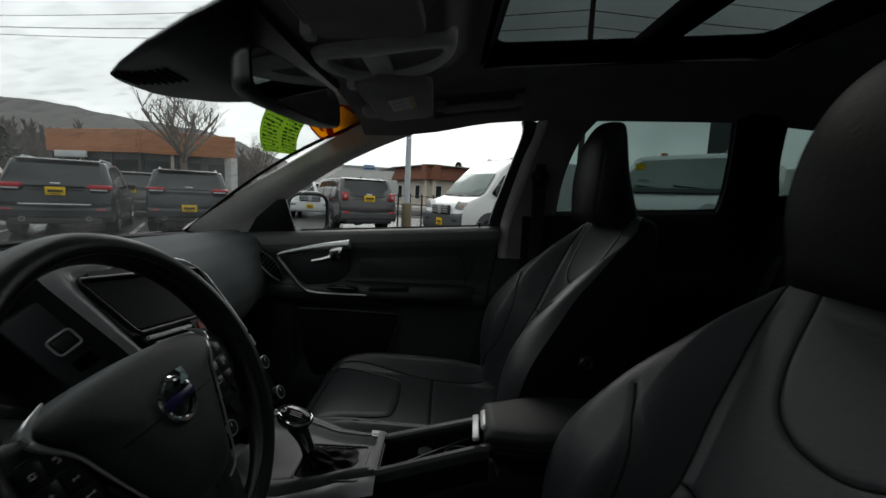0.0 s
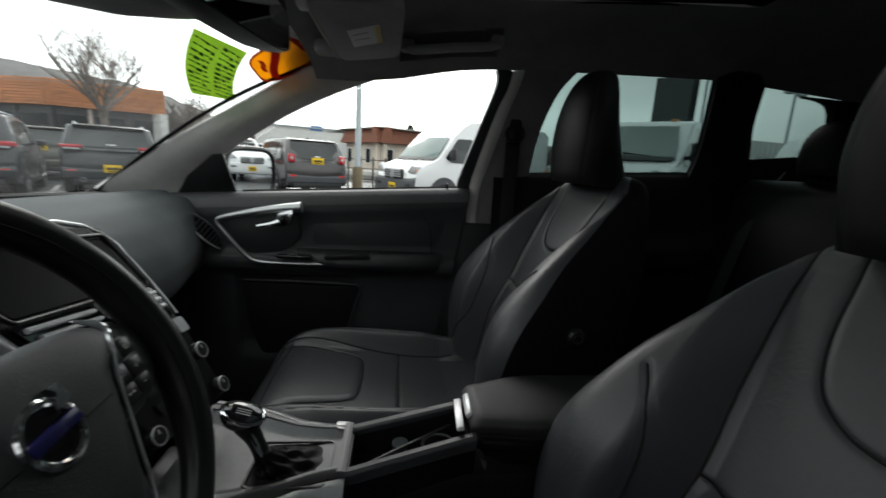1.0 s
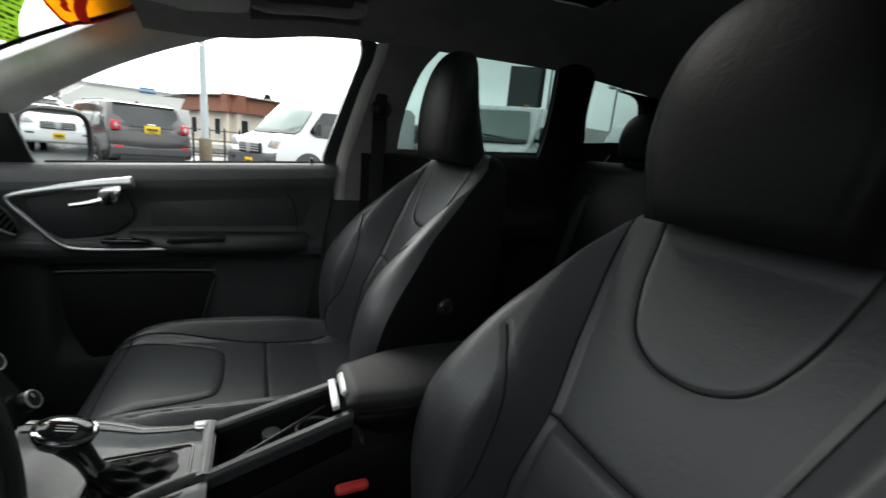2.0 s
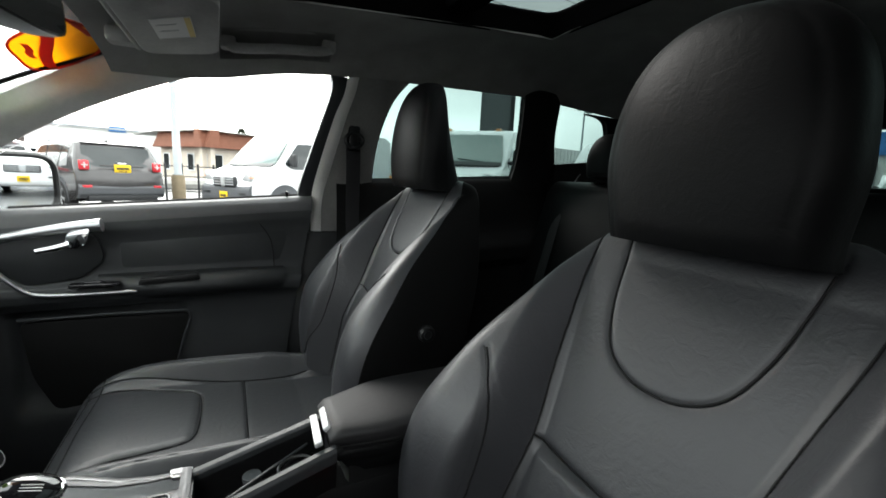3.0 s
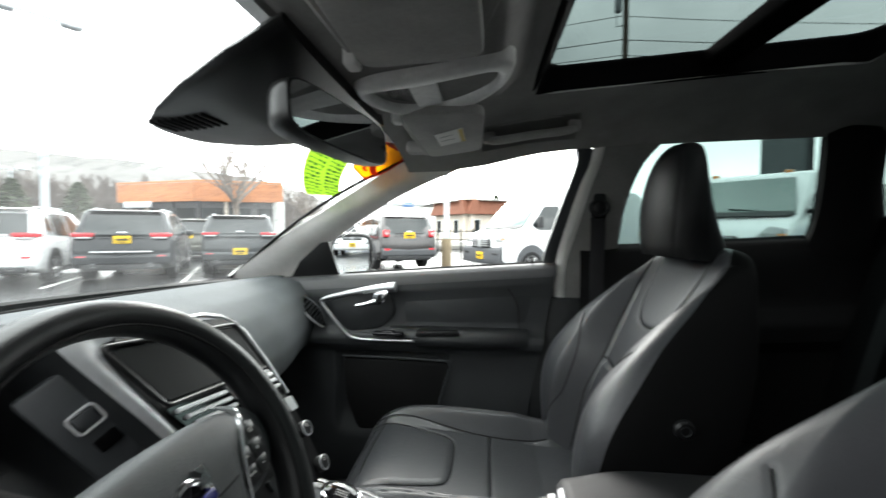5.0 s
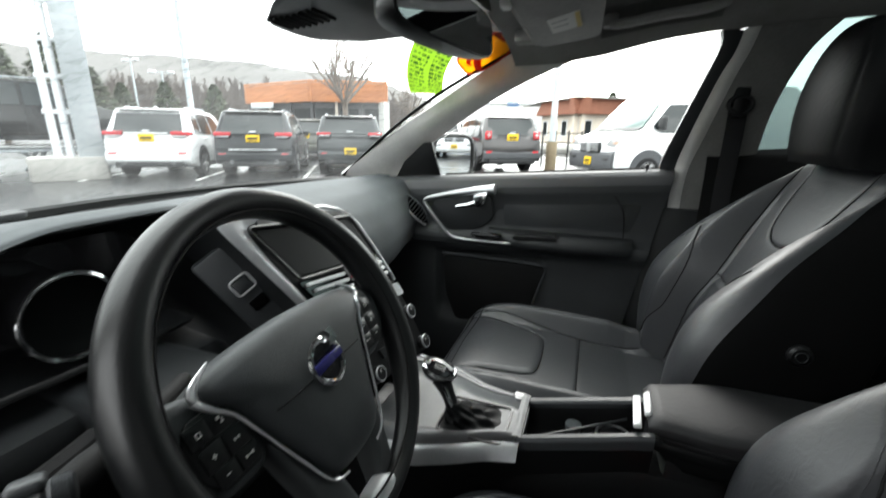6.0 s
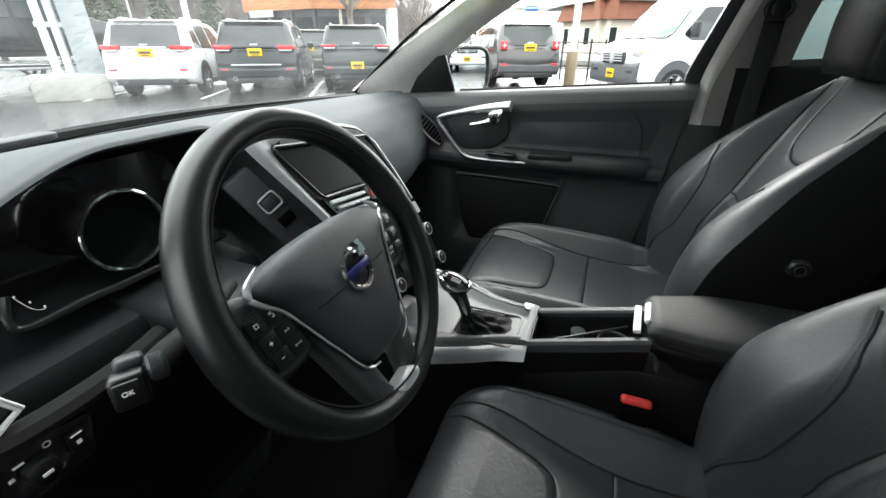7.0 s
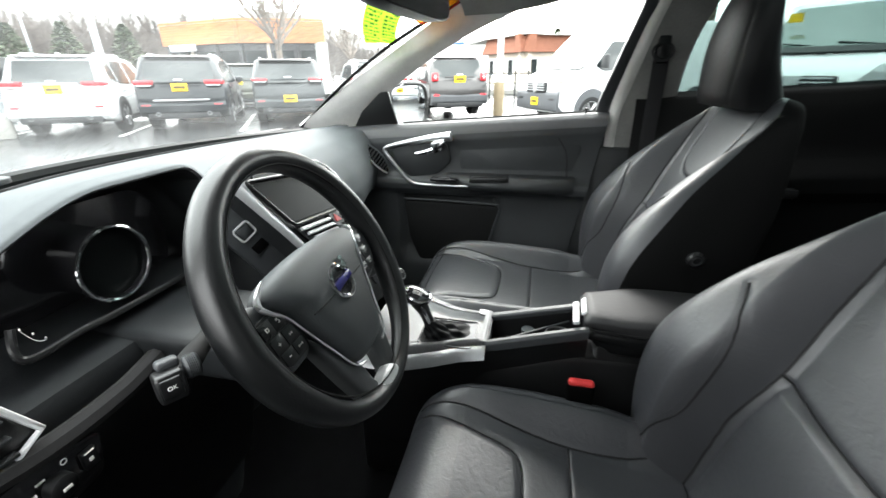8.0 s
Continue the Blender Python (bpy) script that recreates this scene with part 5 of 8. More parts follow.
bm = tube([(x, -0.0075, z) for x, z in rounded([(-0.0145, -0.0125), (0.0145, -0.0125), (0.0145, 0.0125), (-0.0145, 0.0125)], 0.006)], 0.0018, 6, True, up=(0, 1, 0))
bm.transform(SPM)
part("button_ring", bm, EDGE_CHROME, start, "silver ring")
part("key_slot", box(-0.012, 0.013, -0.0065, 0.002, -0.045, -0.028, 0.002, m=SPM), FELT, start, "open key slot")

# ---- steering wheel ----
wheel = thing("steering_wheel", (-0.353, 0.485, 1.056), "black leather steering wheel with silver spokes", "steering wheel")
WM = pose(-0.353, 0.485, 1.056, -28.5, 0, 1.5)
R = 0.163


def rim_ring(a):
    c, s = math.cos(a), math.sin(a)
    foot = softstep(-0.45, -0.95, s)
    thick = (0.0175 + 0.0010 * math.cos(2 * a)) * (1 - 0.22 * foot)
    mid = R + 0.0036 * foot
    out = []
    for k in range(16):
        b = 2 * math.pi * k / 16
        q = mid + thick * 0.93 * math.cos(b)
        out.append(WM @ Vector((q * c, thick * 1.1 * math.sin(b) - 0.0, q * s)))
    return out
rings = [rim_ring(2 * math.pi * i / 96) for i in range(97)]
bm = skin(rings, True, False)
bmesh.ops.remove_doubles(bm, verts=bm.verts[:], dist=1e-5)
rim = part("rim", bm, LEATHER_WHEEL, wheel, smooth=60)
part("rim_seam", tube([WM @ Vector(((R - 0.0120) * math.cos(a), -0.0138, (R - 0.0125) * math.sin(a))) for a in [2 * math.pi * i / 90 for i in range(90)]], 0.0013, 6, True), STITCH, rim)


def dome(outline, y_edge, rise, power=0.5, n=8, back=0.012, flat=3.2):
    """A cushion over a flat outline in the wheel's plane."""
    cx, cz = sum(p[0] for p in outline) / len(outline), sum(p[1] for p in outline) / len(outline)
    rings = [[WM @ Vector((x, y_edge + back, z)) for x, z in outline]]
    for i in range(n):
        k = 1 - (i / n) ** 1.6
        h = rise * (1 - k ** flat) ** power
        rings.append([WM @ Vector((cx + (x - cx) * k, y_edge - h, cz + (z - cz) * k)) for x, z in outline])
    return skin(rings)


HUB_X = -0.010
PAD_HALF = [(0.0, 0.048), (0.050, 0.046), (0.088, 0.041), (0.106, 0.031), (0.101, 0.017), (0.088, 0.003), (0.077, -0.022), (0.067, -0.045), (0.055, -0.071), (0.045, -0.094), (0.030, -0.106), (0.0, -0.109)]
pad_line = [(x, z, 0) for x, z in PAD_HALF] + [(-x, z, 0) for x, z in PAD_HALF[-2::-1]]
pad_shape = [(p[0] + HUB_X, p[1]) for p in smooth_line(pad_line, 91)[:-1]]
hub = part("airbag_cover", dome(pad_shape, 0.0, 0.025, 0.5, 16, flat=5.5), HUB, wheel, "black grained airbag cover")
KEY_ROWS = [(0.0055, 0.0080, (0.1215, 0.1030)), (-0.0140, 0.0082, (0.1190, 0.0985)), (-0.0305, 0.0066, (0.1165, 0.0960))]
for s in (-1, 1):
    edge = smooth_line([(0.090, 0.046, 0), (0.108, 0.036, 0), (0.113, 0.026, 0), (0.104, 0.014, 0), (0.091, 0.001, 0), (0.080, -0.022, 0), (0.070, -0.045, 0), (0.058, -0.071, 0), (0.047, -0.096, 0), (0.036, -0.108, 0), (0.022, -0.112, 0)], 26)
    part("pad_edge", tube([WM @ Vector((HUB_X + s * x, -0.006 if s < 0 else -0.006 - 0.008 * softstep(0.030, 0.0, z), z)) for x, z, _ in edge], [0.0010, 0.0018, 0.0028, 0.0036, 0.0040, 0.0036, 0.0032, 0.0028, 0.0024, 0.0020, 0.0018, 0.0018, 0.0016, 0.0014], 8), EDGE_CHROME, wheel, "thin chrome edge")
    arm = [(0.080, 0.010), (0.112, 0.034), (0.135, 0.034), (0.156, 0.016), (0.158, -0.014), (0.146, -0.036), (0.118, -0.050), (0.080, -0.050), (0.070, -0.035)]
    spoke = part("side_spoke", dome(rounded([(HUB_X + s * x, z) for x, z in arm], 0.010, 3), 0.006, 0.009, 0.5, 5), HUB, wheel, "grey satin switch spoke")
    panel = rounded([(HUB_X + s * x, z) for x, z in ((0.104, 0.017), (0.126, 0.017), (0.1345, 0.004), (0.133, -0.024), (0.122, -0.041), (0.086, -0.041), (0.085, -0.020), (0.090, -0.002))], 0.005, 3)
    part("switch_panel", prism(panel, "y", -0.0050, 0.0, 0.0012, m=WM), PLASTIC, spoke, "black switch panel")
    for i, (z, h, columns) in enumerate(KEY_ROWS):
        for k, x in enumerate(columns):
            x = HUB_X + s * x
            key = part("switch", box(x - 0.0094, x + 0.0094, -0.0060, -0.0035, z - h - 0.0004, z + h + 0.0004, 0.0006, m=WM), SPOKE, wheel)
            slim = 0.00055
            if i == 1 and k == 0:
                strokes = [(-0.0024, 0.0024, -slim, slim), (-slim, slim, -0.0024, 0.0024)]
            elif i == 2 and k == 0:
                strokes = [(-0.0020, 0.0020, -slim, slim)]
            elif i == 0 and k == 0:
                strokes = [(-0.0026, 0.0026, -0.0026, -0.0016), (-0.0026, -0.0016, -0.0026, 0.0022), (0.0016, 0.0026, -0.0026, 0.0022), (-0.0026, 0.0006, 0.0014, 0.0024)]
            elif i == 0:
                strokes = [(-0.0026, 0.0010, 0.0006, 0.0034), (-0.0004, 0.0030, -0.0034, -0.0022), (0.0016, 0.0028, -0.0024, 0.0004)]
            else:
                wide = 0.0030 if i == 1 else 0.0046
                strokes = [(-wide, wide, -slim, slim), (-wide, -wide + 0.0014, -0.0014, 0.0014), (wide - 0.0014, wide, -0.0014, 0.0014)]
            part("mark", joined(*[box(x + 0.85 * a, x + 0.85 * b, -0.0066, -0.0058, z + 0.85 * c, z + 0.85 * d, m=WM) for a, b, c, d in strokes]), WHITE_PAPER, key, "white symbol")
    leg = [(0.076, -0.030), (0.075, -0.048), (0.065, -0.092), (0.059, -0.117), (0.050, -0.146), (0.040, -0.166), (0.014, -0.160), (0.0165, -0.146), (0.023, -0.112), (0.040, -0.088)]
    part("lower_spoke", dome([(HUB_X + s * p[0], p[1]) for p in smooth_line([(x, z, 0) for x, z in leg + leg[:1]], 60)[:-1]], 0.008, 0.011, 0.5, 6), SPOKE_GREY, wheel, "satin grey lower spoke")
part("spoke_bridge", dome(rounded([(HUB_X + x, z) for x, z in ((-0.014, -0.146), (0.014, -0.146), (0.036, -0.163), (0.026, -0.172), (-0.026, -0.172), (-0.036, -0.163))], 0.004, 3), -0.004, 0.009, 0.5, 5), STRIP, wheel, "bright silver bridge between the lower spokes")
for x0, x1 in ((-0.068, -0.026), (0.026, 0.058)):
    part("hub_crease", tube([WM @ Vector((HUB_X + x, -0.0252 * math.sqrt(1 - (abs(x) / 0.081) ** 5.5), -0.0155)) for x in np.linspace(x0, x1, 8)], 0.0008, 6), STITCH, hub)
BADGE = WM @ pose(HUB_X, -0.0235, -0.010)
part("badge_ring", tube([BADGE @ Vector((0.021 * math.cos(a), -0.0022, 0.021 * math.sin(a))) for a in [2 * math.pi * k / 36 for k in range(36)]], 0.0033, 8, True, up=(0, 1, 0)), CHROME, hub, "chrome ring badge")
part("badge_bar", box(-0.021, 0.021, -0.0066, -0.001, -0.0046, 0.0046, 0.001, m=BADGE @ pose(0, 0, 0, 0, -4, 0)), BLUE, hub, "dark blue bar")
part("badge_arrow", prism([(0.010, 0.010), (0.024, 0.026), (0.014, 0.026), (0.026, 0.012)], "y", -0.0056, -0.001, m=BADGE @ pose(-0.002, 0, 0)), CHROME, hub)
part("badge_disc", lathe([(0.019, 0), (0.019, 0.003), (0.001, 0.003)], 24, BADGE @ pose(0, 0.0015, 0, 90)), GLOSS_BLACK, hub)
part("column", tube([WM @ Vector((0, 0.02, -0.01)), WM @ Vector((0, 0.10, -0.02))], 0.045, 20), PLASTIC, wheel)

stalk = thing("indicator_stalk", (-0.53, 0.55, 1.05), "black indicator stalk with OK button and thumb wheel", "control stalk")
part("lever", tube(smooth_line([(-0.40, 0.60, 1.03), (-0.46, 0.56, 1.045), (-0.52, 0.535, 1.052), (-0.555, 0.520, 1.055)], 14), [0.007, 0.007, 0.007, 0.0075, 0.008, 0.0085, 0.009, 0.0095, 0.010, 0.011, 0.011, 0.011, 0.011, 0.010], 12), DARKENED_TRIM, stalk)
SM = pose(-0.566, 0.512, 1.063, -12, 0, -32) @ Matrix.Scale(0.60, 4)
tip = part("end_cap", box(-0.020, 0.016, -0.016, 0.020, -0.023, 0.018, 0.006, 3, m=SM), PLASTIC, stalk)
part("ok_button", box(-0.016, 0.010, -0.0195, -0.014, -0.014, 0.013, 0.003, m=SM), PLASTIC, tip, "square OK button")
part("thumb_wheel", lathe([(0.002, -0.0125), (0.0145, -0.0125), (0.017, -0.010)] + [(0.0185 if k % 2 else 0.0172, -0.009 + 0.0015 * k) for k in range(13)] + [(0.017, 0.010), (0.0145, 0.0125), (0.002, 0.0125)], 20, SM @ pose(0.029, 0.004, 0.010, 0, 90, 0) @ Matrix.Diagonal((0.95, 0.95, 0.78, 1))), PAD_MID, tip, "ribbed thumb wheel")
part("top_switch", box(-0.012, 0.018, 0.006, 0.030, 0.014, 0.029, 0.006, 3, m=SM), PAD_MID, tip)
txt = bpy.data.curves.new("ok_text", "FONT")
txt.body, txt.size, txt.extrude, txt.align_x, txt.align_y = "OK", 0.0082, 0.0004, "CENTER", "CENTER"
tmp = new("ok_text", txt)
tm = bpy.data.meshes.new_from_object(tmp.evaluated_get(bpy.context.evaluated_depsgraph_get()))
bpy.data.objects.remove(tmp)
bm = bmesh.new()
bm.from_mesh(tm)
bm.transform(SM @ pose(-0.003, -0.0200, -0.0005, 90, 0, 0))
part("lettering", bm, WHITE_PAPER, tip, "white letters OK")

# ---- centre console ----
console = thing("centre_console", (-0.02, 0.25, 0.36), "black centre console with silver gear surround and open cup tray", "centre console")
CX = -0.022
CONSOLE_HALF = [(-0.30, 0.056), (0.11, 0.053), (0.31, 0.060), (0.35, 0.066), (0.40, 0.086), (0.46, 0.116), (0.53, 0.126), (0.56, 0.124)]


def ramp_z(y):
    """The console's top edge, falling from the armrest towards the gear lever."""
    return curve_at([(0.10, 0.848), (0.13, 0.842), (0.31, 0.792), (0.40, 0.783), (0.52, 0.79), (0.56, 0.80)], y)


def half_at(y):
    return curve_at(CONSOLE_HALF, y)


part("tunnel", prism([(0.60, 0.36), (0.60, 0.77), (0.50, 0.75), (0.30, 0.73), (0.12, 0.78), (-0.20, 0.78), (-0.35, 0.66), (-0.38, 0.36)], "x", CX - 0.052, CX + 0.052, 0.012), PLASTIC, console)
for s in (-1, 1):
    def rail(u, v, s=s):
        y = lerp(0.112, 0.312, u)
        pts = [(0.0005, -0.022), (0.0005, -0.006), (-0.003, 0.0), (-0.013, -0.001), (-0.016, -0.004), (-0.016, -0.014)]
        f = v * (len(pts) - 1)
        k = min(int(f), len(pts) - 2)
        return Vector((CX + s * (half_at(y) + lerp(pts[k][0], pts[k + 1][0], f - k)), y, ramp_z(y) + lerp(pts[k][1], pts[k + 1][1], f - k)))
    part("side_rail", sheet(rail, 10, 20), PAD_MID, console, "satin dark grey tray edge", smooth=50)
    # Only the rail top is grey; the walls' shade is put in as near black.
    part("inner_wall", sheet(lambda u, v, s=s: Vector((CX + s * (half_at(lerp(0.112, 0.312, u)) - 0.016), lerp(0.112, 0.312, u), ramp_z(lerp(0.112, 0.312, u)) - 0.013 - 0.07 * v)), 8, 3), PLASTIC, console)
    part("flank", sheet(lambda u, v, s=s: Vector((CX + s * (half_at(lerp(0.112, 0.56, u)) - 0.0005 - 0.03 * v), lerp(0.112, 0.56, u), ramp_z(lerp(0.112, 0.56, u)) - 0.020 - 0.24 * v)), 24, 8), PLASTIC, console, "console side, near black for its shade")


def gear_plate(u, v):
    """The pressed metal plate round the lever: raised rims, a shallow middle, edges turned down."""
    y = lerp(0.312, 0.555, u)
    w = lerp(-1, 1, v)
    dip = 0.010 * (1 - softstep(0.55, 0.80, abs(w)))
    drop = 0.018 * softstep(0.86, 1.0, abs(w))
    return Vector((CX + half_at(y) * w, y, ramp_z(y) + 0.003 - dip - drop))


part("gear_plate", sheet(gear_plate, 24, 48, 0.002), SILVER_DARK, console, "brushed aluminium gear plate", smooth=30)
for s in (-1, 1):
    part("gear_trim", sheet(lambda u, v, s=s: gear_plate(u * 0.98, 0.5 + s * lerp(0.385, 0.47, v)) + Vector((0, 0, 0.0025)), 16, 6, 0.002), SILVER_DARK, console, "silver plate edge")
for s in (-1, 1):
    part("plate_skirt", sheet(lambda u, v, s=s: Vector((CX + s * (half_at(lerp(0.305, 0.555, u)) + 0.0015 + 0.027 * v), lerp(0.305, 0.555, u), ramp_z(lerp(0.305, 0.555, u)) - 0.0045 - 0.004 * v - 0.013 * v ** 3)), 20, 10, 0.002), SILVER, console, "turned-down silver plate edge", smooth=50)
part("plate_cross", sheet(lambda u, v: Vector((CX + half_at(0.312) * 0.98 * lerp(-1, 1, u), lerp(0.304, 0.318, v), ramp_z(0.312) + 0.004 + 0.002 * math.sin(math.pi * v))), 10, 4, 0.004), SILVER_DARK, console, "silver cross edge")
part("tray", joined(box(CX - 0.044, CX + 0.044, 0.11, 0.31, 0.742, 0.748), box(CX - 0.044, CX + 0.044, 0.302, 0.305, 0.742, 0.786)), PLASTIC, console, "black tray floor")
part("tray_divider", tube([(CX - 0.02, 0.30, 0.755), (CX + 0.02, 0.22, 0.765), (CX + 0.036, 0.13, 0.785)], 0.005, 6), GLOSS_BLACK, console)
part("power_socket", lathe([(0.011, 0), (0.012, 0.022), (0.0135, 0.026), (0.0135, 0.032), (0.002, 0.034)], 20, pose(CX + 0.022, 0.224, 0.752)), PAD, console, "round power socket cap")
part("cup_rim", tube([(CX + 0.012 + 0.027 * math.cos(a), 0.160 + 0.027 * math.sin(a), 0.786) for a in [2 * math.pi * k / 28 for k in range(28)]], 0.0024, 8, True), SILVER_DARK, console, "cup holder ring")
part("cup_well", lathe([(0.027, 0.038), (0.026, 0.001), (0.001, 0.001)], 24, pose(CX + 0.012, 0.160, 0.747)), GLOSS_BLACK, console)
part("shutter_strip", box(-0.040, 0.040, -0.006, 0.006, -0.004, 0.004, 0.002, m=pose(-0.019, 0.132, 0.8475, -12, 0, -4)), STRIP, console, "bright metal strip")
part("corner_cap", prism(rounded([(CX + 0.0625, 0.306), (CX + 0.042, 0.307), (CX + 0.044, 0.330), (CX + 0.066, 0.334)], 0.005), "z", 0.782, 0.7955, 0.003), SILVER_MID, console, "silver corner cap")
part("tray_rail", tube([(CX - 0.034, 0.30, 0.775), (CX + 0.036, 0.14, 0.806)], 0.0022, 6), PAD_MID, console, "thin slanted tray rail")
AX = -0.010


def lid_ring(t):
    """One slice across the padded lid, square-shouldered with a soft crown."""
    y = lerp(0.120, -0.30, t)
    end = (1 - abs(2 * t - 1) ** 26) ** 0.4
    hw = lerp(0.058, 0.076, softstep(0.0, 0.25, t)) * (0.90 + 0.10 * end)
    top = 0.868 + 0.010 * softstep(0.0, 0.35, t)
    out = []
    for k in range(44):
        a = 2 * math.pi * k / 44
        c, q = math.cos(a), math.sin(a)
        f = (abs(c) ** 6 + abs(q) ** 6) ** (-1 / 6)
        x = hw * c * f
        z = top - 0.021 + 0.019 * q * f * (0.35 + 0.65 * end) + (0.004 * (1 - (x / hw) ** 2) if q > 0 else 0)
        out.append((AX + x, y - (0.012 if q < 0 else 0.0) * softstep(0.3, 0.0, t), z))
    return out


armrest = thing("armrest", (AX, -0.05, 0.80), "black leather armrest lid with stitched edge", "armrest")
lid = part("lid", skin([lid_ring(i / 40) for i in range(41)]), LEATHER_MATT, armrest, smooth=60)
part("seam", tube([(AX - lerp(0.0565, 0.0762, softstep(0.0, 0.25, t)), lerp(0.112, -0.28, t), 0.841 + 0.010 * softstep(0.0, 0.35, t)) for t in np.linspace(0, 1, 20)], 0.0013, 6), STITCH, lid)
part("lower_pad", skin([[(AX + (x - AX) * 0.97, y - 0.006, z - 0.030 - (0.010 if z < 0.84 else 0.0)) for x, y, z in lid_ring(i / 24)] for i in range(25)]), LEATHER_DARKENED, armrest, "black padded under-lid", smooth=60)
part("bin", box(AX - 0.060, AX + 0.060, -0.29, 0.095, 0.62, 0.812, 0.012), PLASTIC, armrest, "black armrest box")
part("latch", box(-0.030, 0.030, -0.006, 0.006, -0.005, 0.006, 0.004, m=pose(-0.013, 0.117, 0.859, -35, 0, -4)), STRIP, armrest, "bright release latch")

gear = thing("gear_lever", (CX - 0.04, 0.40, 0.78), "black leather gear lever with silver-rimmed top", "gear lever")
boot = []
for j in range(22):
    t = j / 21
    ring = []
    for i in range(72):
        a = 2 * math.pi * i / 72
        c, s_ = math.cos(a), math.sin(a)
        f = (abs(c) ** 6 + abs(s_) ** 6) ** (-1 / 6)
        shape = lerp(f, 1.0, min(1, t * 1.2))
        k = lerp(1.0, 0.24, t ** 0.7)
        fold = (0.0024 * math.sin(8 * a + 5 * t) + 0.0022 * math.sin(15 * t + 2 * math.sin(3 * a))) * math.sin(math.pi * min(1, t * 1.1))
        ring.append((CX - 0.022 - 0.014 * t + (0.048 * k * shape + fold) * c, 0.388 + 0.040 * t + (0.056 * k * shape + fold) * s_, 0.780 + 0.038 * t ** 1.5 + fold * 0.8))
    boot.append(ring)
part("boot", skin(boot), LEATHER_DARKENED, gear, "gathered leather boot", smooth=60)
part("boot_frame", tube([(CX - 0.022 + x, 0.388 + y, 0.7825) for x, y in rounded([(-0.050, -0.058), (0.050, -0.058), (0.050, 0.058), (-0.050, 0.058)], 0.012)], 0.0025, 6, True), PLASTIC, gear, "black boot frame")
stem_line = smooth_line([(CX - 0.036, 0.428, 0.812), (CX - 0.034, 0.438, 0.835), (CX - 0.030, 0.452, 0.856)], 8)
part("stem", tube(stem_line, [0.012, 0.0115, 0.0115, 0.012, 0.013, 0.0145, 0.016, 0.017], 14), LEATHER_WHEEL, gear)
part("stem_trim", tube([p + Vector((-0.0095, -0.004, 0.001)) for p in stem_line], [0.0030, 0.0034, 0.0038, 0.0042, 0.0046, 0.005, 0.005, 0.0045], 8), CHROME, gear, "chrome side strip")
GM = pose(CX - 0.028, 0.456, 0.866, 20, -14, 0)
top = [[tuple(GM @ Vector((0.021 * k * math.cos(a), 0.031 * k * math.sin(a), z))) for a in [2 * math.pi * i / 28 for i in range(28)]] for k, z in ((0.55, -0.018), (0.9, -0.010), (1.0, 0.0), (0.97, 0.007), (0.8, 0.010), (0.3, 0.011))]
knob = part("knob", skin(top), GLOSS_BLACK, gear)
part("knob_ring", tube([GM @ Vector((0.0195 * math.cos(a), 0.0295 * math.sin(a), 0.0072)) for a in [2 * math.pi * k / 36 for k in range(36)]], 0.003, 8, True), CHROME, knob, "chrome ring")
part("position_mark", joined(*[box(-0.005 + 0.004 * i, -0.004 + 0.004 * i, -0.010, 0.010, 0.0105, 0.0113, m=GM) for i in range(3)]), WHITE_PAPER, knob, "pale gear marks")

# ---- overhead ----
def loop_round(points, centre, n=72):
    """A soft closed outline resampled at even turns about a centre."""
    pts = smooth_line([(x, y, 0) for x, y in points + points[:1]], 240)
    ang = np.array([math.atan2(p.y - centre[1], p.x - centre[0]) for p in pts])
    rad = np.array([math.hypot(p.x - centre[0], p.y - centre[1]) for p in pts])
    order = np.argsort(ang)
    turns = np.linspace(-math.pi, math.pi, n, endpoint=False)
    r = np.interp(turns, ang[order], rad[order], period=2 * math.pi)
    return [(centre[0] + q * math.cos(a), centre[1] + q * math.sin(a)) for q, a in zip(r, turns)]


def over_z(y):
    """Underside of the overhead console, rising towards the sunroof."""
    return 1.490 + (0.43 - y) * 0.125


def over_slab(outline, low, high, bevel=0.002):
    """A flat piece on the overhead console between two depths below its face."""
    bm = prism(outline, "z", low, high, bevel)
    for v in bm.verts:
        v.co.z += over_z(v.co.y)
    return bm


def visor_z(x, y):
    return 1.482 - 0.065 * (x - 0.12) + 0.04 * (0.39 - y)


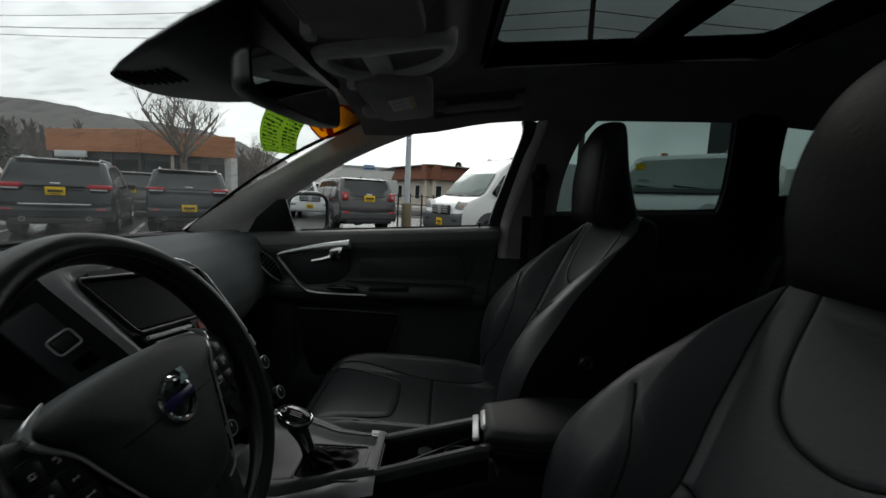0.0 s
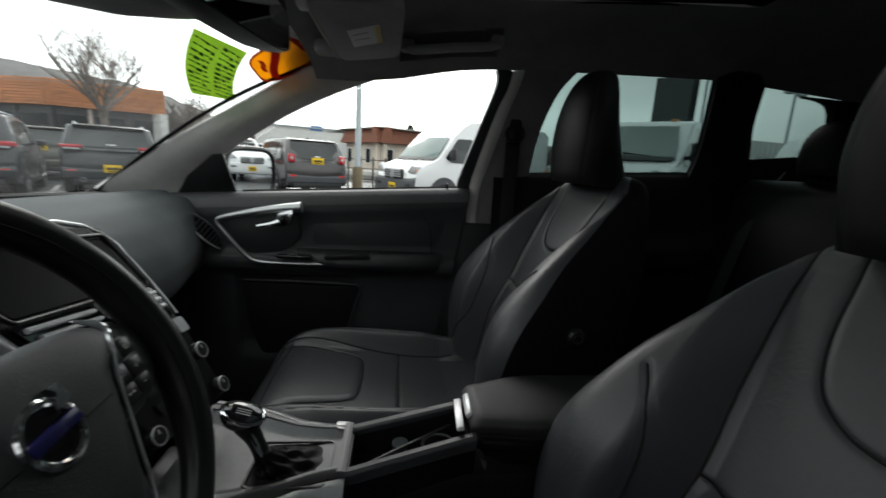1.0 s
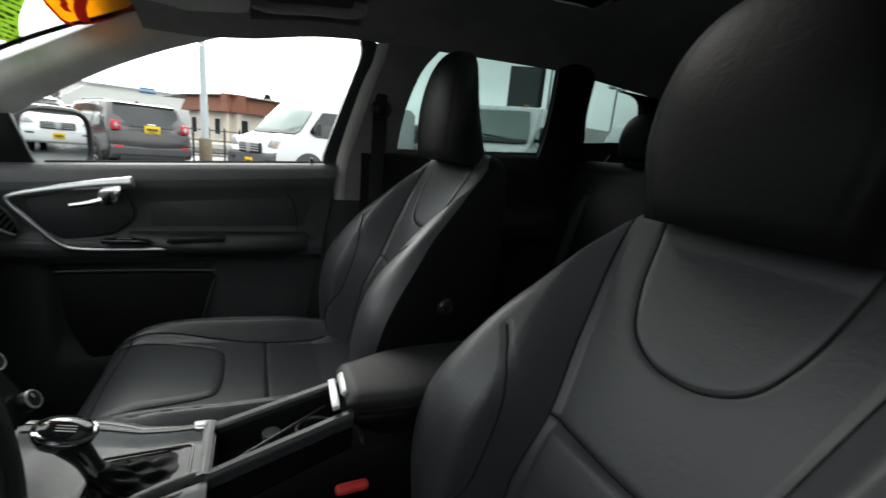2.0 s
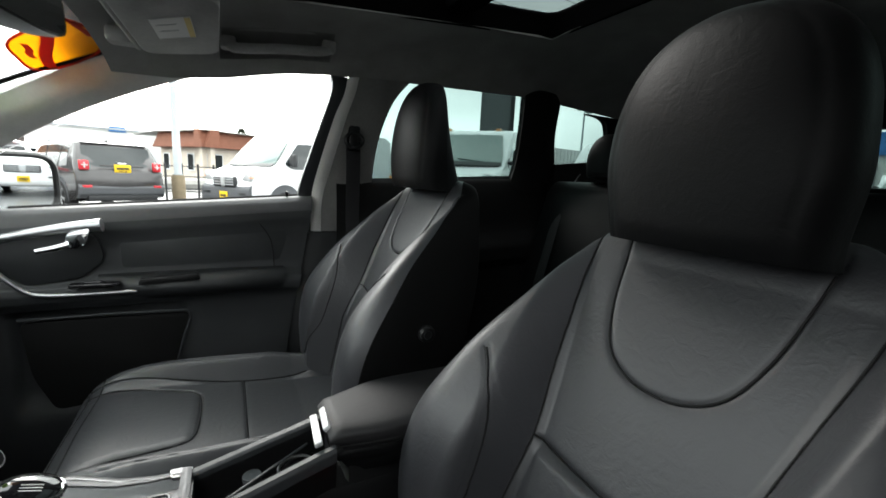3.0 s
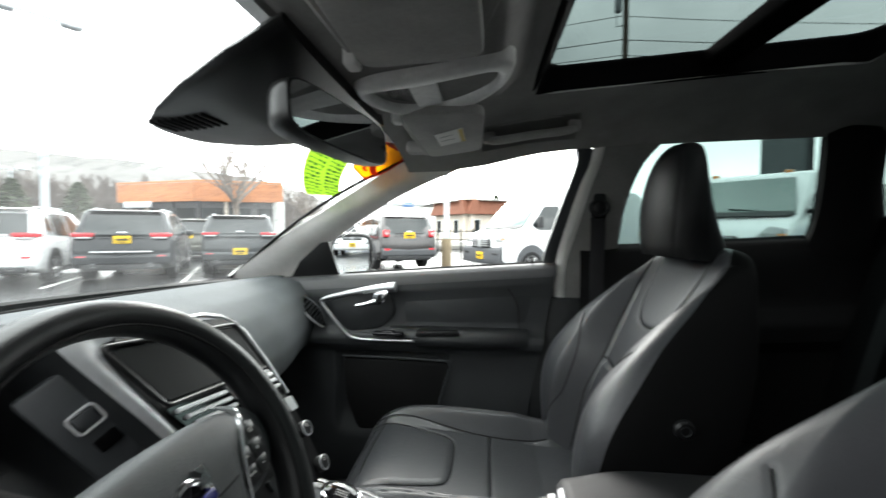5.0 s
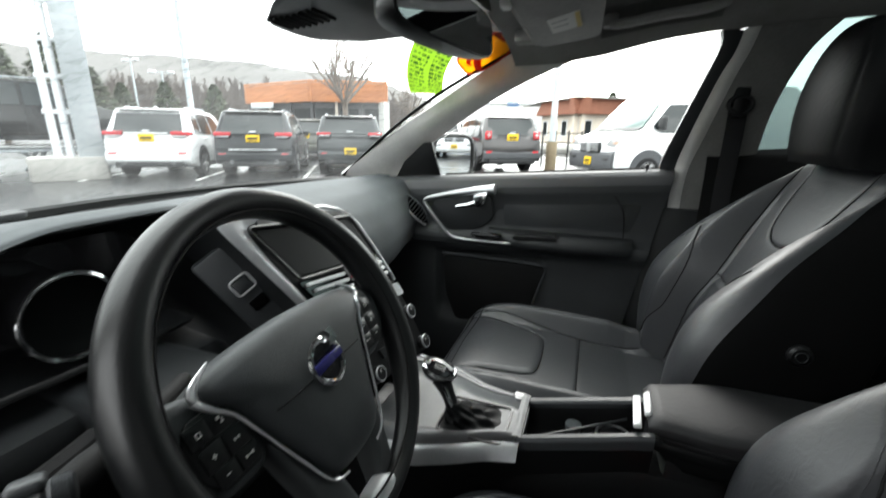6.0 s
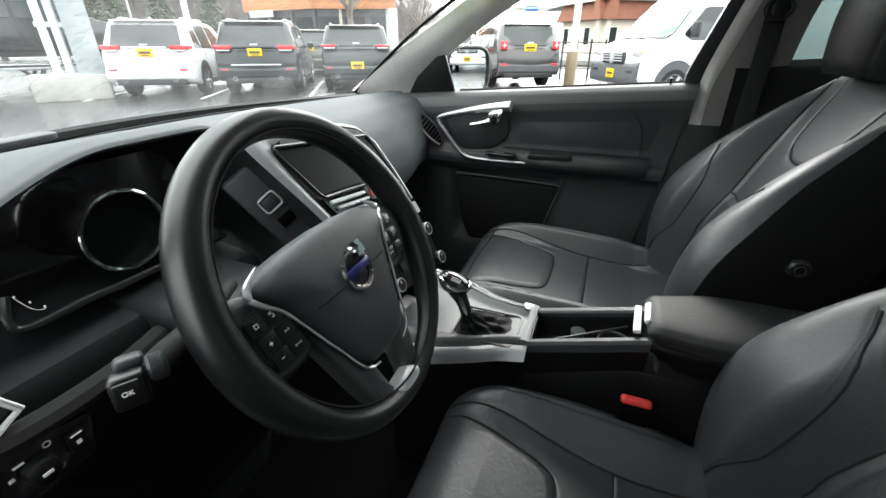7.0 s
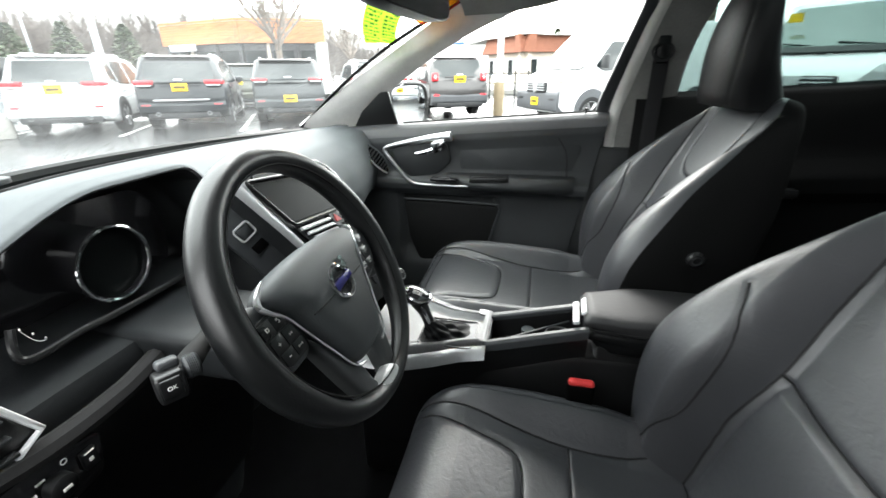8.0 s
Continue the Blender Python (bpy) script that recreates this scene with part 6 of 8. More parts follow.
for s, lab in ((1, True), (-1, False)):
    visor = thing("sun_visor", (s * 0.28, 0.32, 1.5), "grey vinyl sun visor folded against the headliner", "sun visor", "sun visors")
    bm = prism([(s * x, y) for x, y in rounded([(0.11, 0.40), (0.434, 0.382), (0.385, 0.250), (0.12, 0.243)], 0.032, 6)], "z", 0.0, 0.018, 0.006, 3)
    for v in bm.verts:
        v.co.z += visor_z(abs(v.co.x), v.co.y)
    flap = part("flap", bm, VISOR, visor, smooth=50)
    part("hinge", tube([(s * 0.10, 0.408, 1.497), (s * 0.25, 0.402, 1.487), (s * 0.44, 0.392, 1.474)], 0.006, 8), VISOR, visor)
    part("clip", box(min(s * 0.120, s * 0.150), max(s * 0.120, s * 0.150), 0.398, 0.416, 1.474, 1.500, 0.005), LAMP_GREY, visor)
    part("mount", box(min(s * 0.40, s * 0.44), max(s * 0.40, s * 0.44), 0.385, 0.44, 1.470, 1.500, 0.008), VISOR, visor)
    if not lab:
        continue
    def label_at(a, b, d):
        x = lerp(lerp(0.235, 0.195, a), lerp(0.325, 0.287, a), b)
        y = lerp(lerp(0.349, 0.287, a), lerp(0.344, 0.284, a), b)
        return Vector((x, y, visor_z(x, y) - d))
    part("label", sheet(lambda a, b: label_at(a, b, 0.0015), 6, 6), WHITE_PAPER, flap, "white warning label")
    part("label_band", sheet(lambda a, b: label_at(lerp(0.84, 0.99, a), lerp(0.02, 0.98, b), 0.0025), 3, 6), YELLOW_PAPER, flap, "yellow label band")
    for k in range(2):
        part("text_bar", sheet(lambda a, b, k=k: label_at(lerp(0.12, 0.62, a), lerp(0.25 + 0.3 * k, 0.28 + 0.3 * k, b), 0.0028), 3, 1), CLADDING, flap)

lamp = thing("overhead_console", (0, 0.33, 1.56), "grey overhead console with switches and curved lamp bezel", "roof console")


def console_base(u, v):
    x, y = lerp(-0.33, 0.20, u), lerp(0.462, 0.165, v)
    edge = min(softstep(0.0, 0.14, u) * softstep(1.0, 0.86, u), softstep(0.0, 0.06, v) * softstep(1.0, 0.80, v))
    return Vector((x, y, lerp(ceiling_point(x, y).z - 0.001, over_z(y) + 0.004, edge)))


part("base", sheet(console_base, 48, 32), CONSOLE_GREY, lamp, smooth=60)
EYE_C = (0.045, 0.322)
rim_out = loop_round([(-0.040, 0.436), (0.020, 0.438), (0.075, 0.424), (0.130, 0.388), (0.152, 0.342), (0.143, 0.290), (0.108, 0.248), (0.050, 0.214), (-0.010, 0.200), (-0.056, 0.206), (-0.057, 0.260), (-0.056, 0.334), (-0.054, 0.40)], EYE_C)
rim_in = loop_round([(-0.014, 0.420), (0.030, 0.420), (0.085, 0.396), (0.113, 0.345), (0.104, 0.290), (0.062, 0.238), (0.020, 0.222), (-0.012, 0.230), (-0.004, 0.290), (0.004, 0.347), (-0.004, 0.392)], EYE_C)


def eye_ring(k, d):
    return [(lerp(a[0], b[0], k), lerp(a[1], b[1], k), over_z(lerp(a[1], b[1], k)) + d) for a, b in zip(rim_out, rim_in)]


part("bezel", skin([eye_ring(0.0, 0.012), eye_ring(0.0, -0.003), eye_ring(0.10, -0.008), eye_ring(0.55, -0.009), eye_ring(0.9, -0.005), eye_ring(1.0, 0.0), eye_ring(1.0, 0.022)], True, False), LAMP_GREY, lamp, "pale curved lamp bezel", smooth=60)
part("recess", over_slab(rim_in, 0.014, 0.022, 0.0), SCREEN, lamp, "dark lamp recess")
part("reading_lamp", over_slab(rounded([(0.006, 0.362), (0.108, 0.362), (0.108, 0.318), (0.004, 0.318)], 0.006), -0.002, 0.016, 0.003), LAMP_GREY, lamp)
part("reading_lens", over_slab(rounded([(0.0, 0.412), (0.060, 0.405), (0.095, 0.368), (0.006, 0.366)], 0.010), 0.004, 0.016, 0.003), SCREEN, lamp, "dark lamp lens")
part("reading_lens", over_slab(rounded([(0.0, 0.312), (0.102, 0.312), (0.090, 0.270), (0.054, 0.238), (-0.002, 0.238)], 0.010), 0.006, 0.016, 0.003), SMOKED, lamp, "smoked lamp lens")
part("glasses_lid", over_slab(rounded([(-0.315, 0.372), (-0.112, 0.388), (-0.100, 0.327), (-0.113, 0.252), (-0.206, 0.226), (-0.31, 0.230)], 0.022, 6), -0.006, 0.006, 0.005), CONSOLE_GREY, lamp, "grey flat lid")
part("lid_notch", over_slab(rounded([(-0.165, 0.378), (-0.125, 0.380), (-0.128, 0.362), (-0.162, 0.360)], 0.010, 5), -0.0075, -0.004, 0.001), PAD_DARK, lamp, "dark finger notch")
plate_q = [(-0.214, 0.275), (-0.204, 0.250), (-0.143, 0.253), (-0.150, 0.279)]
part("switch_plate", over_slab(rounded(plate_q, 0.004), -0.0085, -0.004, 0.001), LAMP_GREY, lamp, "pale switch plate")
for i in range(3):
    a, b = 0.08 + 0.31 * i, 0.30 + 0.31 * i
    quad = [(lerp(plate_q[0][0], plate_q[3][0], k) * (1 - w) + lerp(plate_q[1][0], plate_q[2][0], k) * w, lerp(plate_q[0][1], plate_q[3][1], k) * (1 - w) + lerp(plate_q[1][1], plate_q[2][1], k) * w) for k, w in ((a, 0.2), (a, 0.8), (b, 0.8), (b, 0.2))]
    part("switch", over_slab(quad, -0.0105, -0.008, 0.0006), PAD_MID, lamp)

# Grab handle over the passenger window.
grab = thing("grab_handle", (0.56, 0.12, 1.5), "grey roof grab handle folded up", "grab handle")
def at_grab(y, d):
    p = ceiling_point(0.495, y)
    return Vector((p.x - d * 0.8, y, p.z - d))
part("recess", sheet(lambda u, v: at_grab(lerp(0.25, 0.0, u), 0.003) + Vector((lerp(-0.035, 0.035, v), 0, lerp(0.020, -0.030, v))) - Vector((0.8, 0, 1)) * 0.006 * (1 - math.sin(math.pi * u) ** 0.3 * math.sin(math.pi * v) ** 0.3), 20, 8, 0.004), SHADE_GREY, grab, "moulded recess with its shade in the colour")
part("grip", tube(smooth_line([at_grab(0.235, 0.006), at_grab(0.225, 0.022), at_grab(0.19, 0.027), at_grab(0.12, 0.028), at_grab(0.05, 0.027), at_grab(0.015, 0.022), at_grab(0.005, 0.006)], 24), 0.011, 10), VISOR, grab)
for y in (0.232, 0.010):
    c = at_grab(y, 0.012)
    part("end_cap", box(c.x - 0.016, c.x + 0.016, y - 0.016, y + 0.016, c.z - 0.014, c.z + 0.014, 0.006), VISOR, grab)

# Interior mirror and the black sensor housing behind it.
sensor = thing("sensor_housing", (-0.06, 0.62, 1.4), "black sensor housing on the windscreen with cooling slots", "sensor housing")
HALF = [(0.44, 0.215), (0.52, 0.195), (0.60, 0.160), (0.66, 0.122), (0.71, 0.075), (0.735, 0.035), (0.745, 0.006)]
LOW = [(0.44, 1.478), (0.50, 1.456), (0.58, 1.436), (0.66, 1.424), (0.72, 1.420), (0.745, 1.428)]
hood_rings = []
for i in range(26):
    y = lerp(0.445, 0.744, 1 - (1 - i / 25) ** 1.6)
    w, low = curve_at(HALF, y), curve_at(LOW, y)
    top = windscreen(0.5, min(1.0, max(0.0, (1.36 - y) / 0.90))).z - 0.012
    top = max(top, low + 0.02)
    ring = []
    for k in range(32):
        a = 2 * math.pi * k / 32
        c, s_ = math.cos(a), math.sin(a)
        ring.append((-0.028 + w * c, y, lerp(low, top, 0.30) + ((top - low) * 0.70 * s_ if s_ > 0 else -(top - low) * 0.30 * abs(s_) ** 0.55)))
    hood_rings.append(ring)
part("shell", skin(hood_rings), PLASTIC, sensor, smooth=60)
for i in range(8):
    y = 0.62 + 0.011 * i
    part("slot", box(-0.115, -0.06, y, y + 0.005, curve_at(LOW, y) - 0.003, curve_at(LOW, y) + 0.003, 0.001), RUBBER, sensor)
mirror_in = thing("rear_view_mirror", (-0.08, 0.44, 1.4), "black rear-view mirror tilted to the driver", "mirror")
IM = pose(-0.115, 0.425, 1.406, -5, 3, -14)
oval = [(0.114 * math.cos(a) * (abs(math.cos(a)) ** 5 + abs(math.sin(a)) ** 5) ** -0.2, 0.033 * math.sin(a) * (abs(math.cos(a)) ** 5 + abs(math.sin(a)) ** 5) ** -0.2) for a in [2 * math.pi * k / 48 for k in range(48)]]
rings = [[IM @ Vector((x * k, y, z * k)) for x, z in oval] for k, y in ((0.5, 0.04), (0.85, 0.036), (0.97, 0.02), (1.0, 0.004), (0.985, -0.004))]
part("housing", skin(rings), PLASTIC, mirror_in)
part("glass", prism([(x * 0.95, z * 0.92) for x, z in oval], "y", -0.0052, -0.0035, m=IM), MIRROR, mirror_in, "mirror glass")
part("stem", tube([(-0.10, 0.455, 1.415), (-0.07, 0.49, 1.43), (-0.05, 0.53, 1.45)], 0.016, 10), PLASTIC, mirror_in)

# Price stickers on the windscreen.
def on_screen(u, v, off=-0.004):
    p = windscreen(u, v)
    return p + Vector((0, off * 0.5, off))
def quad_at(c, a, b):
    """A place inside four windscreen corners (top left, bottom left, bottom right, top right)."""
    u = lerp(lerp(c[0][0], c[3][0], a), lerp(c[1][0], c[2][0], a), b)
    v = lerp(lerp(c[0][1], c[3][1], a), lerp(c[1][1], c[2][1], a), b)
    return u, v


GREEN = [(0.715, 0.835), (0.905, 0.61), (0.993, 0.625), (0.845, 0.855)]
sticker = thing("green_sticker", on_screen(0.86, 0.73), "lime green windscreen sticker with dark markings", "sticker")
part("sheet", sheet(lambda a, b: on_screen(*quad_at(GREEN, a, b)), 8, 8, 0.001), GREEN_STICKER, sticker)
random.seed(4)
for col in range(2):
    for r in range(11):
        a0, b0 = 0.05 + 0.51 * col, 0.05 + 0.082 * r
        x = a0
        while x < a0 + 0.36 and b0 < 0.92:
            w = random.uniform(0.04, 0.13)
            tall = random.choice((0.020, 0.030, 0.048))
            part("text_bar", sheet(lambda a, b, x=x, b0=b0, w=w, tall=tall: on_screen(*quad_at(GREEN, lerp(x, min(x + w, a0 + 0.42), a), lerp(b0, b0 + tall, b) + 0.12 * (x - a0 + w * a)), -0.0065), 3, 1), GREEN_INK, sticker)
            x += w + random.uniform(0.015, 0.04)
sticker = thing("orange_sticker", on_screen(0.92, 0.9), "orange and yellow windscreen sticker with red strokes", "sticker")
blob = rounded([(0.865, 0.835), (0.815, 0.965), (0.895, 1.01), (0.965, 0.975), (0.985, 0.86), (0.97, 0.785)], 0.03)
bm = bmesh.new()
bm.faces.new([bm.verts.new(on_screen(u, v, -0.006)) for u, v in blob])
bmesh.ops.solidify(bm, geom=bm.faces[:], thickness=0.001)
part("sheet", bm, ORANGE_STICKER, sticker)
part("border", tube([on_screen(u, v, -0.009) for u, v in blob], 0.0028, 6, True), RED_INK, sticker, "red printed border")
for a0, b0, a1, b1, w in ((0.84, 0.93, 0.975, 0.83, 0.011), (0.83, 0.975, 0.90, 0.985, 0.008), (0.88, 0.86, 0.93, 0.835, 0.006)):
    part("stroke", tube([on_screen(lerp(a0, a1, t) + 0.006 * math.sin(6 * t), lerp(b0, b1, t), -0.0095) for t in np.linspace(0, 1, 8)], w, 8, flat=0.15), RED_INK, sticker)


# ---- the lot outside ----
EYE_XY = Vector((-0.66, 0.24, 0))


def at_az(az, dist):
    """A place on the lot by compass bearing from the car's nose (clockwise) and distance from the driver's seat."""
    a = radians(az)
    return Vector((EYE_XY.x + dist * math.sin(a), EYE_XY.y + dist * math.cos(a), 0))


HEAD, ROW = 58.5, 328.5      # bearings of the two rows of parked vehicles


bm = bmesh.new()
rings = [0.5, 2, 4, 7, 10, 14, 18, 24, 32, 45, 70, 120, 250, 900]
last = None
mid = bm.verts.new((0, 0, 0))
for r in rings:
    row = [bm.verts.new((r * math.cos(2 * math.pi * k / 64), r * math.sin(2 * math.pi * k / 64), 0.0)) for k in range(64)]
    for k in range(64):
        if last:
            bm.faces.new((last[k], row[k], row[(k + 1) % 64], last[(k + 1) % 64]))
        else:
            bm.faces.new((mid, row[k], row[(k + 1) % 64]))
    last = row
setting("ground", bm, WET, "wet dark asphalt of a car lot", "asphalt")
rowdir = Vector((math.sin(radians(ROW)), math.cos(radians(ROW)), 0))
headdir = Vector((math.sin(radians(HEAD)), math.cos(radians(HEAD)), 0))
for k in range(-3, 5):
    c = headdir * 13.6 + rowdir * (1.8 + 2.55 * k)
    m = Matrix.Translation(c) @ pose(0, 0, 0, 0, 0, -HEAD)
    tagged(mesh_object("parking_line", box(-0.05, 0.05, -2.4, 2.4, 0.004, 0.008, m=m), LINE_PAINT), "worn white painted parking line", "road marking", "parking lines", "structure")


def wheel_parts(car, x, y, r, side, alloy=True):
    m = pose(x, y, r, 0, 90, 0)
    tyre = part("wheel", lathe([(r * 0.62, -0.11), (r * 0.93, -0.115), (r, -0.09), (r, 0.09), (r * 0.93, 0.115), (r * 0.62, 0.11)], 28, m), TYRE, car)
    z = 0.112 * side
    rim = lathe([(r * 0.66, z - 0.03 * side), (r * 0.66, z), (r * 0.60, z - 0.004 * side), (r * 0.56, z - 0.05 * side), (r * 0.02, z - 0.06 * side)], 28, m)
    part("rim", rim, ALLOY if alloy else CLAD_BLACK, tyre)
    for k in range(5):
        for d in (-0.12, 0.12):
            a = 2 * math.pi * k / 5
            p0, p1 = Vector((0, 0, z - 0.015 * side)), Vector((r * 0.60 * math.cos(a + d), r * 0.60 * math.sin(a + d), z - 0.006 * side))
            part("spoke", tube([m @ p0, m @ p1], 0.022, 6, flat=0.6), ALLOY, tyre)


def shell(profile, half, belt, roof, taper=0.17, n_round=3):
    """A vehicle body: its side outline (y, z) carried across, leaning in above the belt."""
    cy = sum(p[0] for p in profile) / len(profile)
    cz = sum(p[1] for p in profile) / len(profile)
    rings = []
    for s, k in ((-1.0, 0.955), (-0.985, 0.985), (-0.93, 0.997), (-0.7, 1.0), (0.0, 1.0), (0.7, 1.0), (0.93, 0.997), (0.985, 0.985), (1.0, 0.955)):
        ring = []
        for y, z in profile:
            yy, zz = cy + (y - cy) * k, cz + (z - cz) * k
            bow = 0.06 * (1 - s * s)
            yy += bow * (1 if y > cy else -1) * min(1, abs(y - cy) / (0.5 * (max(p[0] for p in profile) - min(p[0] for p in profile)))) ** 4
            w = half * (1 - taper * min(max(0.0, (zz - belt) / (roof - belt)), 1.0) ** 1.2) * (1 - 0.05 * max(0, (0.45 - zz) / 0.45))
            ring.append((s * w, yy, zz))
        rings.append(ring)
    return skin(rings)


def side_patch(outline, half, belt, roof, side, taper=0.17, off=0.006, inset=0.0):
    """A pane or panel laid on the flank of such a body."""
    def at(y, z, d):
        w = half * (1 - taper * min(max(0.0, (z - belt) / (roof - belt)), 1.0) ** 1.2) * (1 - 0.05 * max(0, (0.45 - z) / 0.45))
        return (side * (w + d), y, z)
    bm = bmesh.new()
    a = [bm.verts.new(at(y, z, off)) for y, z in outline]
    b = [bm.verts.new(at(y, z, -0.03)) for y, z in outline]
    bm.faces.new(a)
    bm.faces.new(b[::-1])
    for i in range(len(a)):
        j = (i + 1) % len(a)
        bm.faces.new((a[i], a[j], b[j], b[i]))
    return bm


def cross_patch(rows, depth=0.03):
    """A panel across the rear or nose: rows of (half width, y, z), top to bottom."""
    bm = bmesh.new()
    g = []
    for w, y, z in rows:
        g.append([bm.verts.new((w * s, y + (0.055 * s * s - 0.085) * (1 if depth > 0 else -1), z)) for s in (-1, -0.6, 0, 0.6, 1)])
    for a, b in zip(g, g[1:]):
        for i in range(4):
            bm.faces.new((a[i], a[i + 1], b[i + 1], b[i]))
    bmesh.ops.recalc_face_normals(bm, faces=bm.faces[:])
    bmesh.ops.solidify(bm, geom=bm.faces[:], thickness=abs(depth) * 0.5)
    return bm


def plate_parts(car, y, z, facing, w=0.17, h=0.09, x=0.0):
    d = -0.02 * facing
    p = part("number_plate", box(x - w, x + w, min(y, y + d), max(y, y + d), z - h, z + h, 0.006), PLATE, car, "yellow dealer plate")
    yy = y + d
    part("text_bar", joined(box(x - w * 0.75, x + w * 0.75, min(yy, yy + d * 0.15), max(yy, yy + d * 0.15), z - 0.028, z + 0.030), box(x - w * 0.5, x + w * 0.5, min(yy, yy + d * 0.15), max(yy, yy + d * 0.15), z - 0.070, z - 0.050)), PLATE_INK, p)


def suv(paint, label, length=4.82, width=1.94, height=1.76, plate_z=1.02, lamp_z=1.13, lamp_h=0.10, low_lamp=False, chrome_bar=True, cladding=None, square=False, group="parked SUVs"):
    """An SUV with its tail at y = 0, nose along +y."""
    car = thing("parked_suv", (0, 0, 0), label, "SUV", group)
    hw, belt, top = width / 2, height * 0.62, height - 0.03
    L = length
    if square:
        prof = [(0.06, 0.42), (0.0, 0.62), (0.02, 0.95), (0.08, belt), (0.16, belt + 0.10), (0.34, top - 0.06), (0.44, top - 0.01), (1.4, top), (2.3, top - 0.03), (2.6, top - 0.08), (3.12, belt + 0.08), (3.3, belt), (L - 0.12, belt - 0.10), (L - 0.02, belt - 0.22), (L, 0.55), (L - 0.06, 0.30), (L - 0.5, 0.24), (0.5, 0.26)]
    else:
        prof = [(0.10, 0.40), (0.0, 0.56), (0.02, 0.80), (0.05, 0.95), (0.10, belt - 0.02), (0.22, belt + 0.12), (0.46, top - 0.07), (0.56, top - 0.015), (1.6, top), (2.5, top - 0.04), (2.85, top - 0.12), (3.45, belt + 0.05), (3.65, belt - 0.02), (L - 0.30, belt - 0.16), (L - 0.05, belt - 0.30), (L, 0.55), (L - 0.08, 0.28), (L - 0.6, 0.24), (0.55, 0.26)]
    part("body", shell(prof, hw, belt, top), paint, car, smooth=50)
    if square:
        part("rear_window", cross_patch([(hw * 0.76, 0.335, top - 0.10), (hw * 0.80, 0.22, belt + 0.15), (hw * 0.82, 0.145, belt + 0.03)], 0.03), CAR_GLASS, car, "dark rear window")
    else:
        part("rear_window", cross_patch([(hw * 0.74, 0.405, top - 0.12), (hw * 0.79, 0.262, belt + 0.17), (hw * 0.81, 0.15, belt + 0.03)], 0.03), CAR_GLASS, car, "dark rear window")
    part("spoiler", prism([(0.34, top - 0.05), (0.30, top - 0.02), (0.70, top + 0.015), (0.70, top - 0.03)], "x", -hw * 0.74, hw * 0.74, 0.012), paint, car)
    part("wiper", tube([(0.0, 0.16, belt + 0.06), (0.32, 0.17, belt + 0.09)], 0.012, 6), CLAD_BLACK, car)
    for s in (-1, 1):
        wins = [[(0.50, belt + 0.04), (0.62, top - 0.16), (0.98, top - 0.10), (0.98, belt + 0.03)], [(1.04, belt + 0.02), (1.04, top - 0.10), (1.86, top - 0.09), (1.86, belt)], [(1.94, belt), (1.94, top - 0.09), (2.42, top - 0.13), (2.98, belt + 0.03)]]
        for w in wins:
            part("side_window", side_patch(rounded(w, 0.05, 3), hw, belt, top, s), CAR_GLASS, car, "dark side window")
        if square:
            lamp = part("tail_lamp", box(min(s * hw * 0.72, s * hw * 0.93), max(s * hw * 0.72, s * hw * 0.93), -0.015, 0.06, lamp_z - 0.11, lamp_z + 0.11, 0.025), TAIL_RED, car, "square red tail lamp")
            part("lamp_cross", joined(box(s * hw * 0.825 - 0.06, s * hw * 0.825 + 0.06, -0.022, -0.012, lamp_z - 0.012, lamp_z + 0.012, m=None), box(s * hw * 0.825 - 0.012, s * hw * 0.825 + 0.012, -0.022, -0.012, lamp_z - 0.06, lamp_z + 0.06)), LENS, lamp, "pale cross in the lamp")
        else:
            lamp = part("tail_lamp", joined(box(min(s * hw * 0.56, s * hw * 0.985), max(s * hw * 0.56, s * hw * 0.985), 0.015, 0.20, lamp_z - lamp_h / 2, lamp_z + lamp_h / 2, 0.025), box(min(s * hw * 0.93, s * hw * 0.995), max(s * hw * 0.93, s * hw * 0.995), 0.08, 0.36, lamp_z - lamp_h / 2, lamp_z + lamp_h / 2 - 0.01, 0.02)), TAIL_RED, car, "red tail lamp")
            part("reverse_lens", box(min(s * hw * 0.60, s * hw * 0.92), max(s * hw * 0.60, s * hw * 0.92), 0.008, 0.03, lamp_z - lamp_h / 2 - 0.035, lamp_z - lamp_h / 2, 0.008), LENS, lamp)
        part("low_reflector", box(min(s * hw * 0.70, s * hw * 0.90), max(s * hw * 0.70, s * hw * 0.90), -0.045, 0.03, 0.60, 0.67 if square or low_lamp else 0.64, 0.012), TAIL_RED, car, "low red reflector")
        part("door_mirror", box(min(s * (hw + 0.01), s * (hw + 0.20)), max(s * (hw + 0.01), s * (hw + 0.20)), 2.90, 3.02, belt, belt + 0.15, 0.04, 3), paint, car)
        part("roof_rail", tube([(s * hw * 0.70, 0.72, top + 0.0), (s * hw * 0.71, 0.85, top + 0.045), (s * hw * 0.71, 2.3, top + 0.04), (s * hw * 0.70, 2.45, top - 0.02)], 0.018, 6), STEEL, car, "roof rail")
        for yy in (0.98, L - 0.95):
            part("wheel_arch", side_patch([(yy + 0.43 * math.cos(a), 0.40 + 0.43 * math.sin(a)) for a in [math.pi * k / 14 for k in range(15)]] + [(yy - 0.36, 0.26), (yy + 0.36, 0.26)], hw, belt, top, s, off=0.008), cladding or CLAD_BLACK, car, "dark wheel arch")
            wheel_parts(car, s * (hw - 0.10), yy, 0.37, s)
        part("door_line", side_patch([(1.90, 0.40), (1.91, 0.40), (1.91, belt), (1.90, belt)], hw, belt, top, s, off=0.003), CLAD_BLACK, car)
